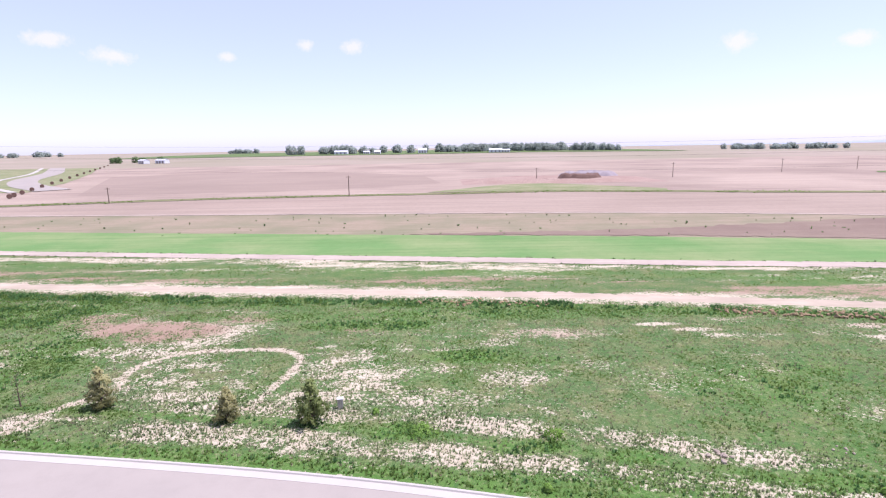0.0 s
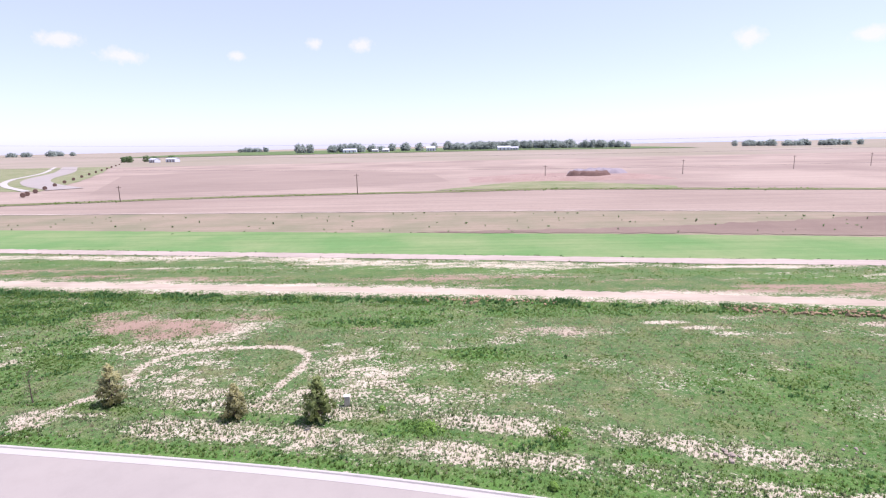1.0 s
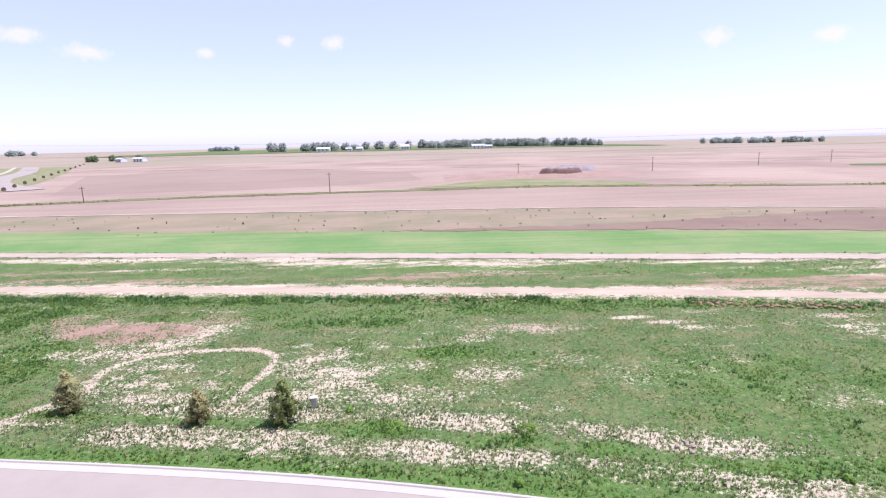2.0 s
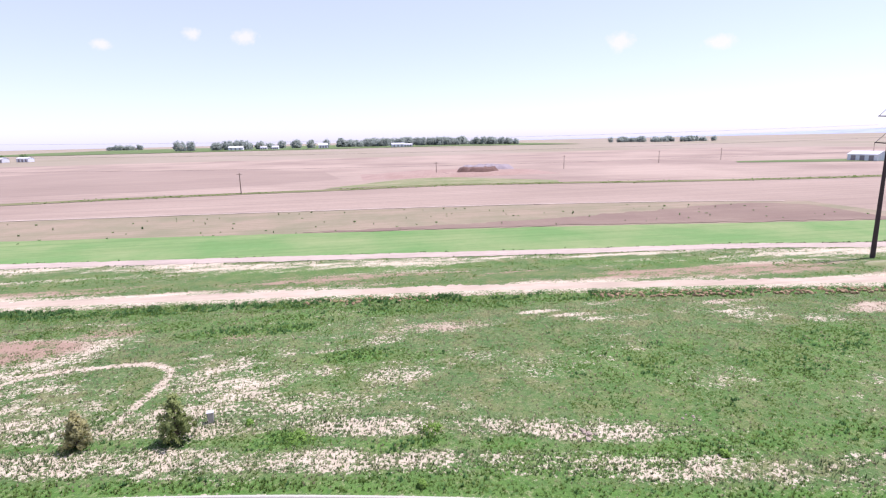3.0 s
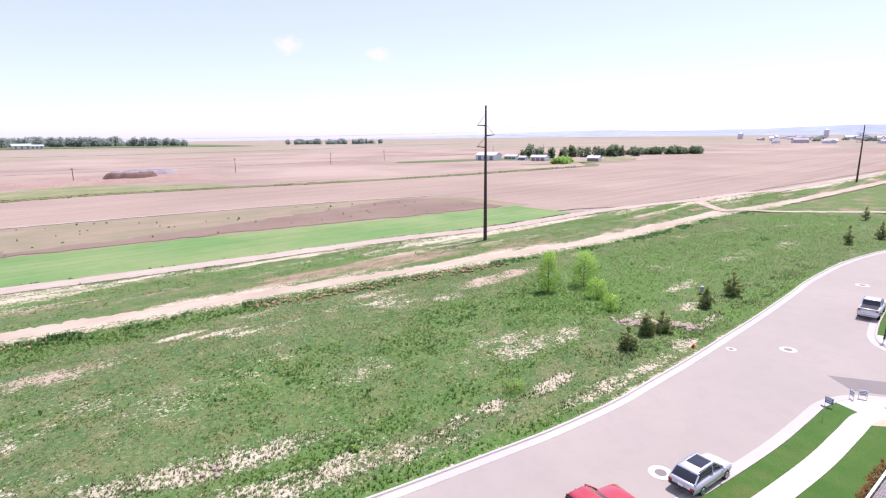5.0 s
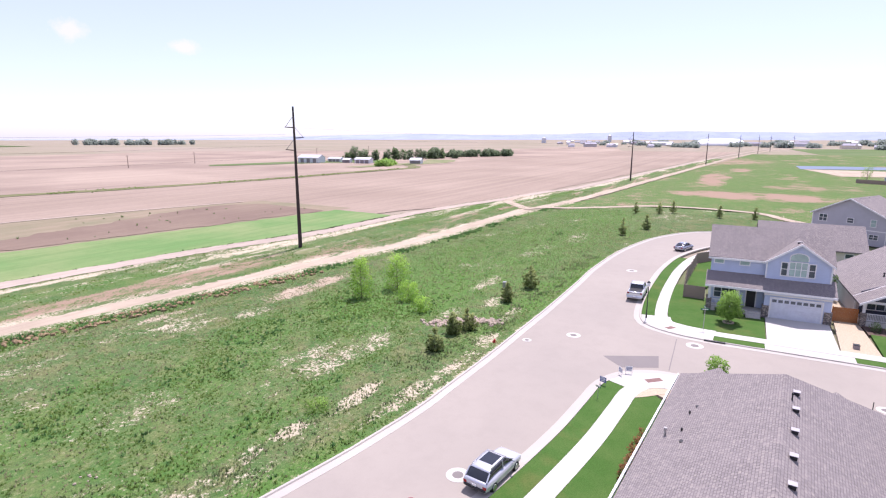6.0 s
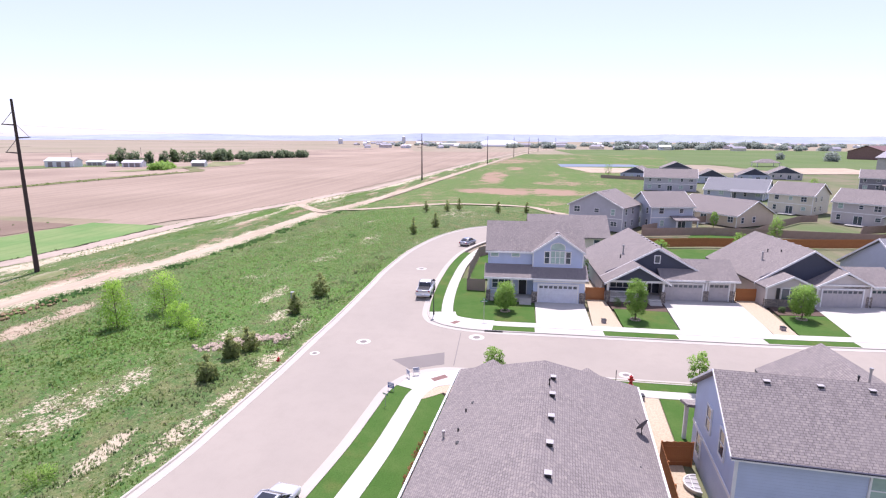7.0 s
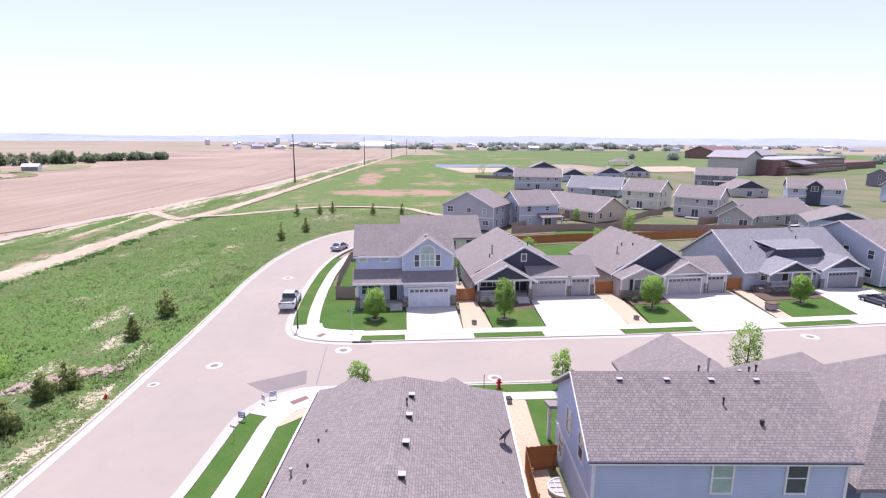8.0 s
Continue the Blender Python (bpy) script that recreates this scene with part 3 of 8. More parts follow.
def cover(x, y):
    """How bare, how lush and how brown the meadow is at plan points."""
    e = y - np.interp(x, EDGE_X, EDGE_Y)            # metres in from the kerb
    d = np.interp(x, TRX, TRY) - 2.6 - y            # metres short of the track
    west = np.clip((64 - x) / 10, 0, 1)
    b = 1.1 * (fbm(x, y, 0.11, 3) - 0.5) + np.interp(x, (-20, 10, 32, 60, 90), (0.16, 0.12, 0.02, -0.04, 0.02)) + 0.9 * (fbm(x, y * 2.2, 0.5, 13) - 0.5)
    g = 0.7 * (fbm(x, y, 0.09, 9) - 0.45)
    w = np.zeros(x.shape)
    for r in SPOTS:
        b = np.maximum(b, ell(x, y, r) * (0.25 + 1.45 * fbm(x, y, 0.4, 5)))
    for r in LUSH:
        g = np.maximum(g, ell(x, y, r) * (0.55 + 0.9 * fbm(x, y, 0.3, 15)))
    for r in BROWN:
        w = np.maximum(w, ell(x, y, r))
    rows = 0.5 + 0.5 * np.sin(e * 7.5 + 1.5 * fbm(x, y, 0.3, 2))
    band = np.clip(1.5 - np.abs(e - 3.6) / 1.6, 0, 1) * np.clip((52 - x) / 14, 0.25, 1) + 0.95 * np.clip(1.4 - np.abs(e - 8.0) / 1.7, 0, 1) * np.clip((48 - x) / 8, 0, 1) * np.clip((x + 4) / 6, 0, 1)
    b = np.maximum(b, west * np.clip((x + 9) / 5, 0.3, 1) * band * (0.5 + 0.12 * rows + 1.0 * (fbm(x, y * 0.7, 0.22, 6) - 0.47)))
    lp = np.full(x.shape, 99.0)
    for px, py in LOOP:
        lp = np.minimum(lp, np.hypot(x - px, (y - py)))
    b = np.maximum(b, np.clip(1.15 - lp / (0.45 + 0.5 * fbm(x, y, 0.6, 1)), 0, 0.7 + 0.3 * fbm(x, y, 0.25, 71)))
    w = np.maximum(w, 0.4 * np.clip(1.5 - lp, 0, 1))
    wide = np.interp(x, (-60, 0, 30, 60, 120), (9, 6.5, 4.5, 3.0, 3.0))
    ditch = np.clip(1.3 - np.abs(d - wide * 0.45) / (wide * 0.55), 0, 1)
    g = np.maximum(g, ditch * (0.1 + 1.0 * fbm(x, y * 1.5, 0.25, 19)))
    g = np.maximum(g, west * np.clip(1.5 - e / 1.7, 0, 0.9) + west * 0.6 * np.clip(1.2 - np.abs(e - 5.8) / 0.9, 0, 1))
    b = b * (1 - 0.25 * np.clip(ditch, 0, 1)) * np.clip(e / 1.2, 0.2, 1)
    b = np.where(d < 0.9, np.maximum(b, 0.3 + 0.5 * fbm(x, y, 0.5, 57)), b)
    w = np.maximum(w, 0.7 * np.clip(1.4 - np.abs(d - 3) / 3.5, 0, 1))
    b = np.maximum(b, np.clip(1 - e / 0.55, 0, 1) * (0.25 + 0.7 * fbm(x, y, 0.4, 33)))
    g = np.clip(g, 0, 1)
    return b - 0.3 * g, g, np.clip(w, 0, 1)


XS = np.arange(-70, 200.1, 0.45)
NV = 150
vx = np.repeat(XS[None, :], NV, 0)
lo_y, hi_y = np.interp(XS, EDGE_X, EDGE_Y) + 0.05, np.interp(XS, TRX, TRY) - 1.2
vt = np.linspace(0, 1, NV)[:, None]
vy = lo_y[None, :] * (1 - vt) + hi_y[None, :] * vt
dd = np.interp(vx, TRX, TRY) - 2.6 - vy
vz = 0.1 + 0.22 * (fbm(vx, vy, 0.15, 4) - 0.5) * np.clip(vt * 12, 0, 1) * np.clip((1 - vt) * 12, 0, 1) - 0.2 * np.clip(1 - np.abs(dd - 2.6) / 2.2, 0, 1)
bare, lush, brown = cover(vx, vy)
me = bpy.data.meshes.new("meadow")
n = len(XS)
me.from_pydata(np.stack([vx.ravel(), vy.ravel(), vz.ravel()], 1).tolist(), [], [(j * n + i, j * n + i + 1, (j + 1) * n + i + 1, (j + 1) * n + i) for j in range(NV - 1) for i in range(n - 1)])
for key, val in (("bare", bare), ("lush", lush), ("brown", brown)):
    a = me.attributes.new(key, "FLOAT", "POINT")
    a.data.foreach_set("value", val.ravel().astype(np.float32))
me.materials.append(M["ground"])
meadow = tagged(new("meadow", me), "rough green meadow with bare sandy patches beside the street", "meadow", "", "structure")


def soft_normals(me, nrm):
    """Shade blades and leaves as one soft mass."""
    me.polygons.foreach_set("use_smooth", [True] * len(me.polygons))
    me.normals_split_custom_set_from_vertices([tuple(p) for p in nrm])


def blades(name, x, y, z, height, spread, count, mat, label, category, seed):
    """Many tufts of narrow blades in one mesh; arrays of one value a tuft."""
    r = np.random.RandomState(seed)
    n = len(x)
    a = r.rand(n, count) * 6.283
    lean = (0.25 + 0.75 * r.rand(n, count)) * spread[:, None]
    hgt = height[:, None] * (0.55 + 0.45 * r.rand(n, count))
    bx, by = x[:, None] + np.cos(a) * lean * 0.35, y[:, None] + np.sin(a) * lean * 0.35
    tx, ty = x[:, None] + np.cos(a) * lean, y[:, None] + np.sin(a) * lean
    w = spread[:, None] * (0.22 + 0.2 * r.rand(n, count))
    a2 = r.rand(n, count) * 6.283
    ox, oy = np.cos(a2) * w, np.sin(a2) * w
    zz = np.repeat(z[:, None], count, 1)
    side = (ty - by) * ox - (tx - bx) * oy            # keep every blade's face to the sky
    ox, oy = np.where(side < 0, -ox, ox), np.where(side < 0, -oy, oy)
    v = np.stack([np.stack([bx - ox, by - oy, zz - 0.05], -1), np.stack([bx + ox, by + oy, zz - 0.05], -1), np.stack([tx, ty, zz + hgt], -1)], 2).reshape(-1, 3)
    me = bpy.data.meshes.new(name)
    k = len(v) // 3
    me.vertices.add(len(v))
    me.vertices.foreach_set("co", v.ravel())
    me.loops.add(len(v))
    me.loops.foreach_set("vertex_index", np.arange(len(v)))
    me.polygons.add(k)
    me.polygons.foreach_set("loop_start", np.arange(k) * 3)
    me.polygons.foreach_set("loop_total", np.full(k, 3))
    me.update()
    nd = np.stack([np.cos(a) * 0.35, np.sin(a) * 0.35, np.full(a.shape, 0.94)], -1).reshape(-1, 3)
    soft_normals(me, np.repeat(nd, 3, 0))
    me.materials.append(mat)
    return tagged(new(name, me), label, category, "", "stuff")


def meadow_z(x, y):
    d = np.interp(x, TRX, TRY) - 2.6 - y
    return 0.1 + 0.22 * (fbm(x, y, 0.15, 4) - 0.5) - 0.2 * np.clip(1 - np.abs(d - 2.6) / 2.2, 0, 1)


r = np.random.RandomState(11)
N = 190000
tx = -55 + r.rand(N) ** 1.25 * 245
tt = r.rand(N)
ty = (np.interp(tx, EDGE_X, EDGE_Y) + 0.3) * (1 - tt) + (np.interp(tx, TRX, TRY) - 2.4) * tt
tb, tg, _w = cover(tx, ty)
td = np.interp(tx, TRX, TRY) - 2.6 - ty
tz = meadow_z(tx, ty)
pick = r.rand(N)
green = pick < np.clip((95 - tx) / 20, 0.16, 1) * np.clip(0.16 + 0.7 * tg - 0.7 * tb + 2.2 * (fbm(tx, ty, 0.55, 31) - 0.5), 0.03, 0.95)
hh = (0.1 + 0.14 * r.rand(N) + 0.16 * tg) * (0.7 + 0.6 * fbm(tx, ty, 0.3, 8)) + 0.25 * np.clip(1 - np.abs(td - 3.2) / 2.2, 0, 1) * r.rand(N)
blades("meadow_grass", tx[green], ty[green], tz[green], hh[green] * 0.6, 0.09 + 0.12 * r.rand(green.sum()), 5, M["weed"], "short green weeds and grass of the meadow", "grass", 1)
dry = (~green) & (tb < 0.8) & (r.rand(N) < 0.3)
blades("dry_grass", tx[dry], ty[dry], tz[dry], 0.08 + 0.16 * r.rand(dry.sum()), 0.1 + 0.1 * r.rand(dry.sum()), 4, M["straw"], "straw-coloured dry tufts on sandy soil", "grass", 2)
# rank bluish-green weeds in clumps, thick along the ditch
N = 30000
qx = -55 + r.rand(N) ** 1.2 * 215
qt = r.rand(N) ** 0.8
qy = (np.interp(qx, EDGE_X, EDGE_Y) + 0.8) * (1 - qt) + (np.interp(qx, TRX, TRY) - 2.8) * qt
qb, qg, _w = cover(qx, qy)
ok = (qg * np.clip((90 - qx) / 20, 0.35, 1) - 0.5 * np.clip(qb, 0, 1) + 1.6 * (fbm(qx, qy, 0.4, 41) - 0.5) + 0.5 * (r.rand(N) - 0.5)) > 0.78
blades("rank_weeds", qx[ok], qy[ok], meadow_z(qx[ok], qy[ok]), 0.14 + 0.26 * r.rand(ok.sum()), 0.14 + 0.16 * r.rand(ok.sum()), 8, M["rank"], "rank dark green weeds in clumps", "weeds", 14)
M["tuft"] = leaf_mat("bunch_grass", (0.24, 0.33, 0.14), (0.35, 0.41, 0.2), 0.95)
# rows of dark tufts on the sandy band by the kerb
N = 11000
qx = -20 + r.rand(N) * 86
qe = np.where(r.rand(N) < 0.6, 3.7 + r.randn(N) * 1.4, 8.2 + r.randn(N) * 1.3)
qe = np.round(qe / 0.8) * 0.8 + r.randn(N) * 0.24
qy = np.interp(qx, EDGE_X, EDGE_Y) + np.clip(qe, 0.5, 14)
qb, qg, _w = cover(qx, qy)
ok = qb > 0.15
N = 5200                                              # more of them round the worn loop and on the open sand
sx, sy = -20 + r.rand(N) * 60, 34 + r.rand(N) * 22
sb, sg, sw = cover(sx, sy)
keep = (sb > 0.36) & (sb < 0.6) & (sw < 0.4)
qx, qy, ok = np.concatenate([qx, sx]), np.concatenate([qy, sy]), np.concatenate([ok, keep])
blades("tuft_row", qx[ok], qy[ok], np.full(ok.sum(), 0.1), 0.15 + 0.17 * r.rand(ok.sum()), 0.07 + 0.06 * r.rand(ok.sum()), 5, M["tuft"], "dark green bunch grass in rows on sandy soil", "grass", 3)
# tall grass along the kerb beyond the hydrant
N = 1700
qx = 68 + r.rand(N) * 62
qe = 1.2 + np.abs(r.randn(N)) * 2.2 + np.clip(84 - qx, 0, 12) * 0.15
qy = np.interp(qx, EDGE_X, EDGE_Y) + qe
ok = fbm(qx, qy, 0.35, 17) > 0.46
blades("tall_grass", qx[ok], qy[ok], np.full(ok.sum(), 0.1), 0.16 + 0.24 * r.rand(ok.sum()), 0.08 + 0.1 * r.rand(ok.sum()), 7, M["tuft"], "taller green grass in tufts along the kerb", "grass", 23)
# rank weeds along the ditch
N = 3600
qx = -60 + r.rand(N) ** 1.2 * 250
qy = np.interp(qx, TRX, TRY) - 2.9 - np.abs(r.randn(N)) * np.interp(qx, (-60, 0, 40), (2.2, 1.6, 0.9))
ok = fbm(qx, qy, 0.3, 12) > 0.49
blades("ditch_weeds", qx[ok], qy[ok], np.full(ok.sum(), -0.1), 0.25 + 0.75 * r.rand(ok.sum()) * fbm(qx[ok], qy[ok], 0.3, 3), 0.2 + 0.25 * r.rand(ok.sum()), 12, M["rank"], "rank green weeds along the ditch", "weeds", 4)


def clods(name, x0, x1, n, size, mat, label, off, width, seed):
    """Lumps of turned earth along the track's edge, joined."""
    rr = random.Random(seed)
    bm = bmesh.new()
    for _ in range(n):
        x = rr.uniform(x0, x1)
        y = float(np.interp(x, TRX, TRY)) + off + rr.gauss(0, width)
        s = size * rr.uniform(0.4, 1.2)
        v = bmesh.ops.create_icosphere(bm, subdivisions=1, radius=s, matrix=Matrix.Translation((x, y, 0.02)))["verts"]
        for p in v:
            p.co += Vector((rr.uniform(-1, 1), rr.uniform(-1, 1), rr.uniform(-0.6, 0.4))) * s * 0.35
    return tagged(new(name, mesh_of(bm, mat)), label, "soil", "", "stuff")


M["clod"] = plain("earth_clods", (0.34, 0.245, 0.135), (0.2, 0.14, 0.078), 2.0, 1.0, local=False, fine=9)
clods("earth_clods", 52, 92, 260, 0.26, M["clod"], "lumps of turned brown earth along the ditch", -4.2, 0.8, 1)
clods("earth_clods", 14, 32, 90, 0.24, M["clod"], "lumps of turned brown earth along the ditch", -3.6, 0.6, 2)

# ---- tracks and fields beyond ----
def shifted(line, d):
    return offset(line, d)


strip("dirt_track", shifted(TRACK, -1.9), shifted(TRACK, 2.0), 0.06, M["dirt"], "pale sandy dirt track", 1.0, 1.1, 0.6)
UPPER = [(-120, 117.5), (-75, 109), (18, 95.6), (60, 89.2), (91, 85.2), (118, 79.3), (155, 77.3), (176, 74.2), (200, 69), (232, 64.5), (258, 58.2), (430, 45), (700, 22), (1200, -36)]
vs_ = np.arange(-90, 620, 0.9)
n_c = 44
ux, uy = np.array([p[0] for p in spline(UPPER, 2.0)]), np.array([p[1] for p in spline(UPPER, 2.0)])
sw_ = np.linspace(0, 1, n_c)[:, None]
sx = np.repeat(vs_[None, :], n_c, 0)
sy = (np.interp(sx, TRX, TRY) + 1.0) * (1 - sw_) + (np.interp(sx, ux, uy) - 1.2) * sw_
sb = 0.27 + 1.5 * (fbm(sx * 0.22, sy * 1.6, 0.25, 51) - 0.5) + 0.7 * (fbm(sx, sy * 2, 0.6, 53) - 0.5)
sb += 0.3 * np.clip(1 - np.abs(sw_ - 0.86) / 0.13, 0, 1) + 0.3 * np.clip(1 - sw_ / 0.12, 0, 1) - 0.28 * np.clip(1 - np.abs(sw_ - 0.62) / 0.16, 0, 1)
sg = np.clip(0.5 * np.clip(1 - np.abs(sw_ - 0.62) / 0.2, 0, 1) + 1.2 * (fbm(sx * 0.3, sy, 0.2, 55) - 0.5), 0, 1)
sr = np.clip(1.3 - np.abs(sw_ - 0.3) / 0.22, 0, 1) + 0 * sx
me = bpy.data.meshes.new("weedy_strip")
n = len(vs_)
me.from_pydata(np.stack([sx.ravel(), sy.ravel(), np.full(sx.size, 0.0)], 1).tolist(), [], [(j * n + i, j * n + i + 1, (j + 1) * n + i + 1, (j + 1) * n + i) for j in range(n_c - 1) for i in range(n - 1)])
for key, val in (("bare", sb), ("lush", sg), ("brown", sr)):
    me.attributes.new(key, "FLOAT", "POINT").data.foreach_set("value", val.ravel().astype(np.float32))
me.materials.append(M["ground"])
tagged(new("weedy_strip", me), "weedy dry strip between the two tracks", "verge", "", "structure")
strip("gravel_track", shifted(UPPER, -2.1), shifted(UPPER, 2.0), 0.05, M["dirt2"], "pale gravel farm track", 0.6, 0.7)
strip("crop_strip", [(-130, 119.5), (-79, 111.2), (18, 96.9), (93.7, 86.3), (120, 81.8), (149, 80.5)], [(-130, 146), (-100, 140), (18, 123), (59, 117.5), (90, 112), (120, 106), (150, 101)], 0.0, M["crop"], "bright green strip of young crop", 0.7, 0.25)
strip("pasture", [(-160, 147), (-100, 139.5), (18, 122.5), (59, 117), (90, 111.5), (120, 105.5), (156, 100)], [(-160, 182), (-129, 176), (17.8, 164.5), (70.4, 159), (120, 150), (156, 138)], -0.06, M["drygrass"], "dry brown pasture with scattered weeds", 1.2, 0.2)
strip("damp_soil", [(10, 124.6), (40, 121.2), (83, 115), (107, 110), (137, 104.6), (147, 103)], [(10, 125.6), (60, 127), (98, 133), (123, 138), (140, 139), (150, 130)], 0.02, M["darksoil"], "dark damp soil at the end of the pasture", 1.8, 0.2)
strip("pale_line", [(-160, 182), (-129, 176), (17.8, 164.5), (70.4, 159), (120, 149.5), (150, 140)], [(-160, 184), (-129, 178), (17.8, 166), (70.4, 160.5), (120, 151), (151, 141)], 0.03, M["dirt2"], "pale bare line at the edge of the ploughed field", 0.5, 0.3)
strip("ploughed_strip", [(-160, 150), (17.8, 112), (70.4, 104), (120, 92), (158, 84), (176, 76), (240, 66), (430, 50), (900, 10)], [(-160, 212), (-76, 230), (17.6, 235), (70, 238), (169, 215), (273, 200), (330, 196), (420, 215), (900, 170)], -0.1, M["plough"], "ploughed pinkish brown field", 1.0, 0.1, 4.0)
strip("ploughed_field", [(-190, 214), (-76, 231), (17.6, 236), (114, 221), (185, 204), (280, 201), (340, 196), (420, 214), (900, 170)], [(-820, 1180), (-500, 1100), (-100, 980), (300, 900), (500, 800), (620, 640), (700, 480), (800, 380), (1400, 300)], -0.14, M["plough2"], "broad tilled field of pale soil", 2.0, 0.05, 8.0)
strip("moist_soil", [(-161, 260), (-121, 265), (-71, 268), (-27, 280), (17, 308)], [(-263, 456), (-214, 486), (-132, 486), (-54, 446), (4, 391)], -0.1, M["moist"], "darker moist soil on the slope of the tilled field", 6.0, 0.02, 5.0)
DITCH = [(-190, 208), (-159, 212), (-76, 230), (17.6, 236), (70, 239.5), (169, 216), (231, 206), (300, 203), (345, 198), (380, 226)]
strip("grass_ditch", shifted(DITCH, -4.0), shifted(DITCH, 5.0), 0.02, M["ditch"], "grassy ditch between the fields", 1.2, 0.15, 2.0)
strip("green_ditch", [(10, 243), (60, 245), (115, 230)], [(14, 250), (66, 292), (120, 246)], 0.0, M["verge"], "green weedy corner by the ditch", 1.5, 0.1, 3.0)
strip("green_field", [(290, 338), (330, 318), (375, 296), (395, 262)], [(300, 352), (350, 345), (400, 330), (430, 290)], 0.02, M["farcrop"], "green farmyard grass", 2.0, 0.05, 6.0)
strip("farm_verge", [(330, 232), (360, 226), (420, 214), (470, 232)], [(330, 248), (365, 244), (420, 240), (470, 262)], 0.02, M["verge"], "weedy farmyard verge", 2.0, 0.08, 6.0)
fx_ = np.arange(-700, 560, 20.0)
me = sheet(fx_.tolist(), np.arange(1160, 2000, 40.0).tolist(), lambda x, y: rise(x, y) + 0.4)
me.materials.append(M["farcrop"])
tagged(new("far_green", me), "far green field on the rise", "field", "", "structure")
strip("hill_pasture", [(-205, 285), (-270, 420), (-400, 650), (-600, 985)], [(-420, 300), (-560, 500), (-760, 760), (-1000, 1180)], 0.0, M["verge"], "green pasture beside the far road", 4.0, 0.02, 10.0)
FAR_ROAD = [(-210, 290), (-268, 345), (-325, 420), (-402, 555), (-548, 770), (-800, 1150)]
strip("far_road", shifted(FAR_ROAD, -4), shifted(FAR_ROAD, -22), 0.15, M["road"], "far pale concrete road", 0.3, 0.02, 8.0)
strip("far_path", shifted(FAR_ROAD, 7), shifted(FAR_ROAD, 3), 0.16, M["curb"], "far pale footpath beside the road", 0.2, 0.02, 8.0)

# east side: open ground, trail, pond and park
EAST_LO = spline([(163, -20), (168, -20), (185, -26), (215, -42), (300, -66), (420, -104), (800, -190)], 1.5)
EAST_HI = spline([(172, 50), (190, 48), (215, 43.5), (260, 40), (355, 33), (494, 22.5), (800, -5)], 1.5)
# bare reddish bands across the open ground: centre, half-lengths, strength
EAST_BARE = ((252, -4, 17, 30, 1.0), (340, 12, 60, 8, 0.95), (425, 2, 30, 8, 0.7), (560, 15, 70, 40, 0.7), (212, -14, 8, 8, 0.6), (188, -8, 8, 7, 0.55), (300, -40, 26, 6, 0.4), (205, 30, 10, 6, 0.4), (230, 30, 12, 5, 0.45))
n_l, n_c = 300, 70
el = [np.interp(np.linspace(0, 1, n_l) ** 1.8, np.linspace(0, 1, len(l)), [p[k] for p in l]) for l in (EAST_LO, EAST_HI) for k in (0, 1)]
w_ = np.linspace(0, 1, n_c)[:, None]
ex, ey = el[0][None] * (1 - w_) + el[2][None] * w_, el[1][None] * (1 - w_) + el[3][None] * w_
eb = 1.3 * (fbm(ex * 0.6, ey * 1.5, 0.06, 21) - 0.5) + 0.1
for row in EAST_BARE:
    eb = np.maximum(eb, ell(ex, ey, row) * (0.1 + 1.5 * fbm(ex, ey * 1.6, 0.13, 25)))
eb += 0.8 * (fbm(ex, ey, 0.3, 29) - 0.5)
eg = np.clip(1.0 * (fbm(ex, ey, 0.03, 27) - 0.35), 0, 1)
me = bpy.data.meshes.new("east_meadow")
me.from_pydata(np.stack([ex.ravel(), ey.ravel(), np.full(ex.size, -0.05)], 1).tolist(), [], [(j * n_l + i, j * n_l + i + 1, (j + 1) * n_l + i + 1, (j + 1) * n_l + i) for j in range(n_c - 1) for i in range(n_l - 1)])
for key, val in (("bare", eb), ("lush", eg), ("brown", np.ones(ex.shape))):
    me.attributes.new(key, "FLOAT", "POINT").data.foreach_set("value", val.ravel().astype(np.float32))
me.materials.append(M["eastgrass"])
tagged(new("east_meadow", me), "green open ground with bare reddish bands beyond the last houses", "meadow", "", "structure")
TRAIL = [(177, 53), (183, 50), (186, 42), (196, 30), (203, 21), (204, 8), (200, -6), (190, -12), (178, -20)]
LINK = [(214, 66), (204, 66.8), (195, 66), (187, 60), (180, 54)]
strip("track_link", shifted(LINK, -1.6), shifted(LINK, 1.6), 0.07, M["dirt"], "sandy link between the two tracks", 0.4, 0.4)
strip("trail", shifted(TRAIL, -1.4), shifted(TRAIL, 1.4), 0.24, M["dirt"], "sandy footpath across the grass", 0.4, 0.4)
strip("pond_bank", [(386, -46), (390, -64), (402, -92)], [(454, -34), (452, -60), (446, -100)], 0.05, M["dirt"], "pale sandy pond bank", 2.0, 0.05, 3.0)
strip("water", [(455, -32), (462, -60), (470, -95)], [(500, -32), (505, -60), (506, -95)], 0.1, M["water"], "small pale blue pond", 1.5, 0.05, 3.0)
strip("park", [(500, -90), (520, -160), (420, -180), (380, -300), (400, -520)], [(1150, -60), (1200, -200), (1250, -450), (1100, -700), (900, -800)], -0.12, M["farcrop"], "broad green sports fields", 4.0, 0.03, 10.0)
strip("infield", [(400, -178), (405, -205), (410, -232)], [(470, -190), (480, -220), (485, -246)], 0.06, M["dirt"], "pale dirt sports infield", 2.0, 0.05, 4.0)
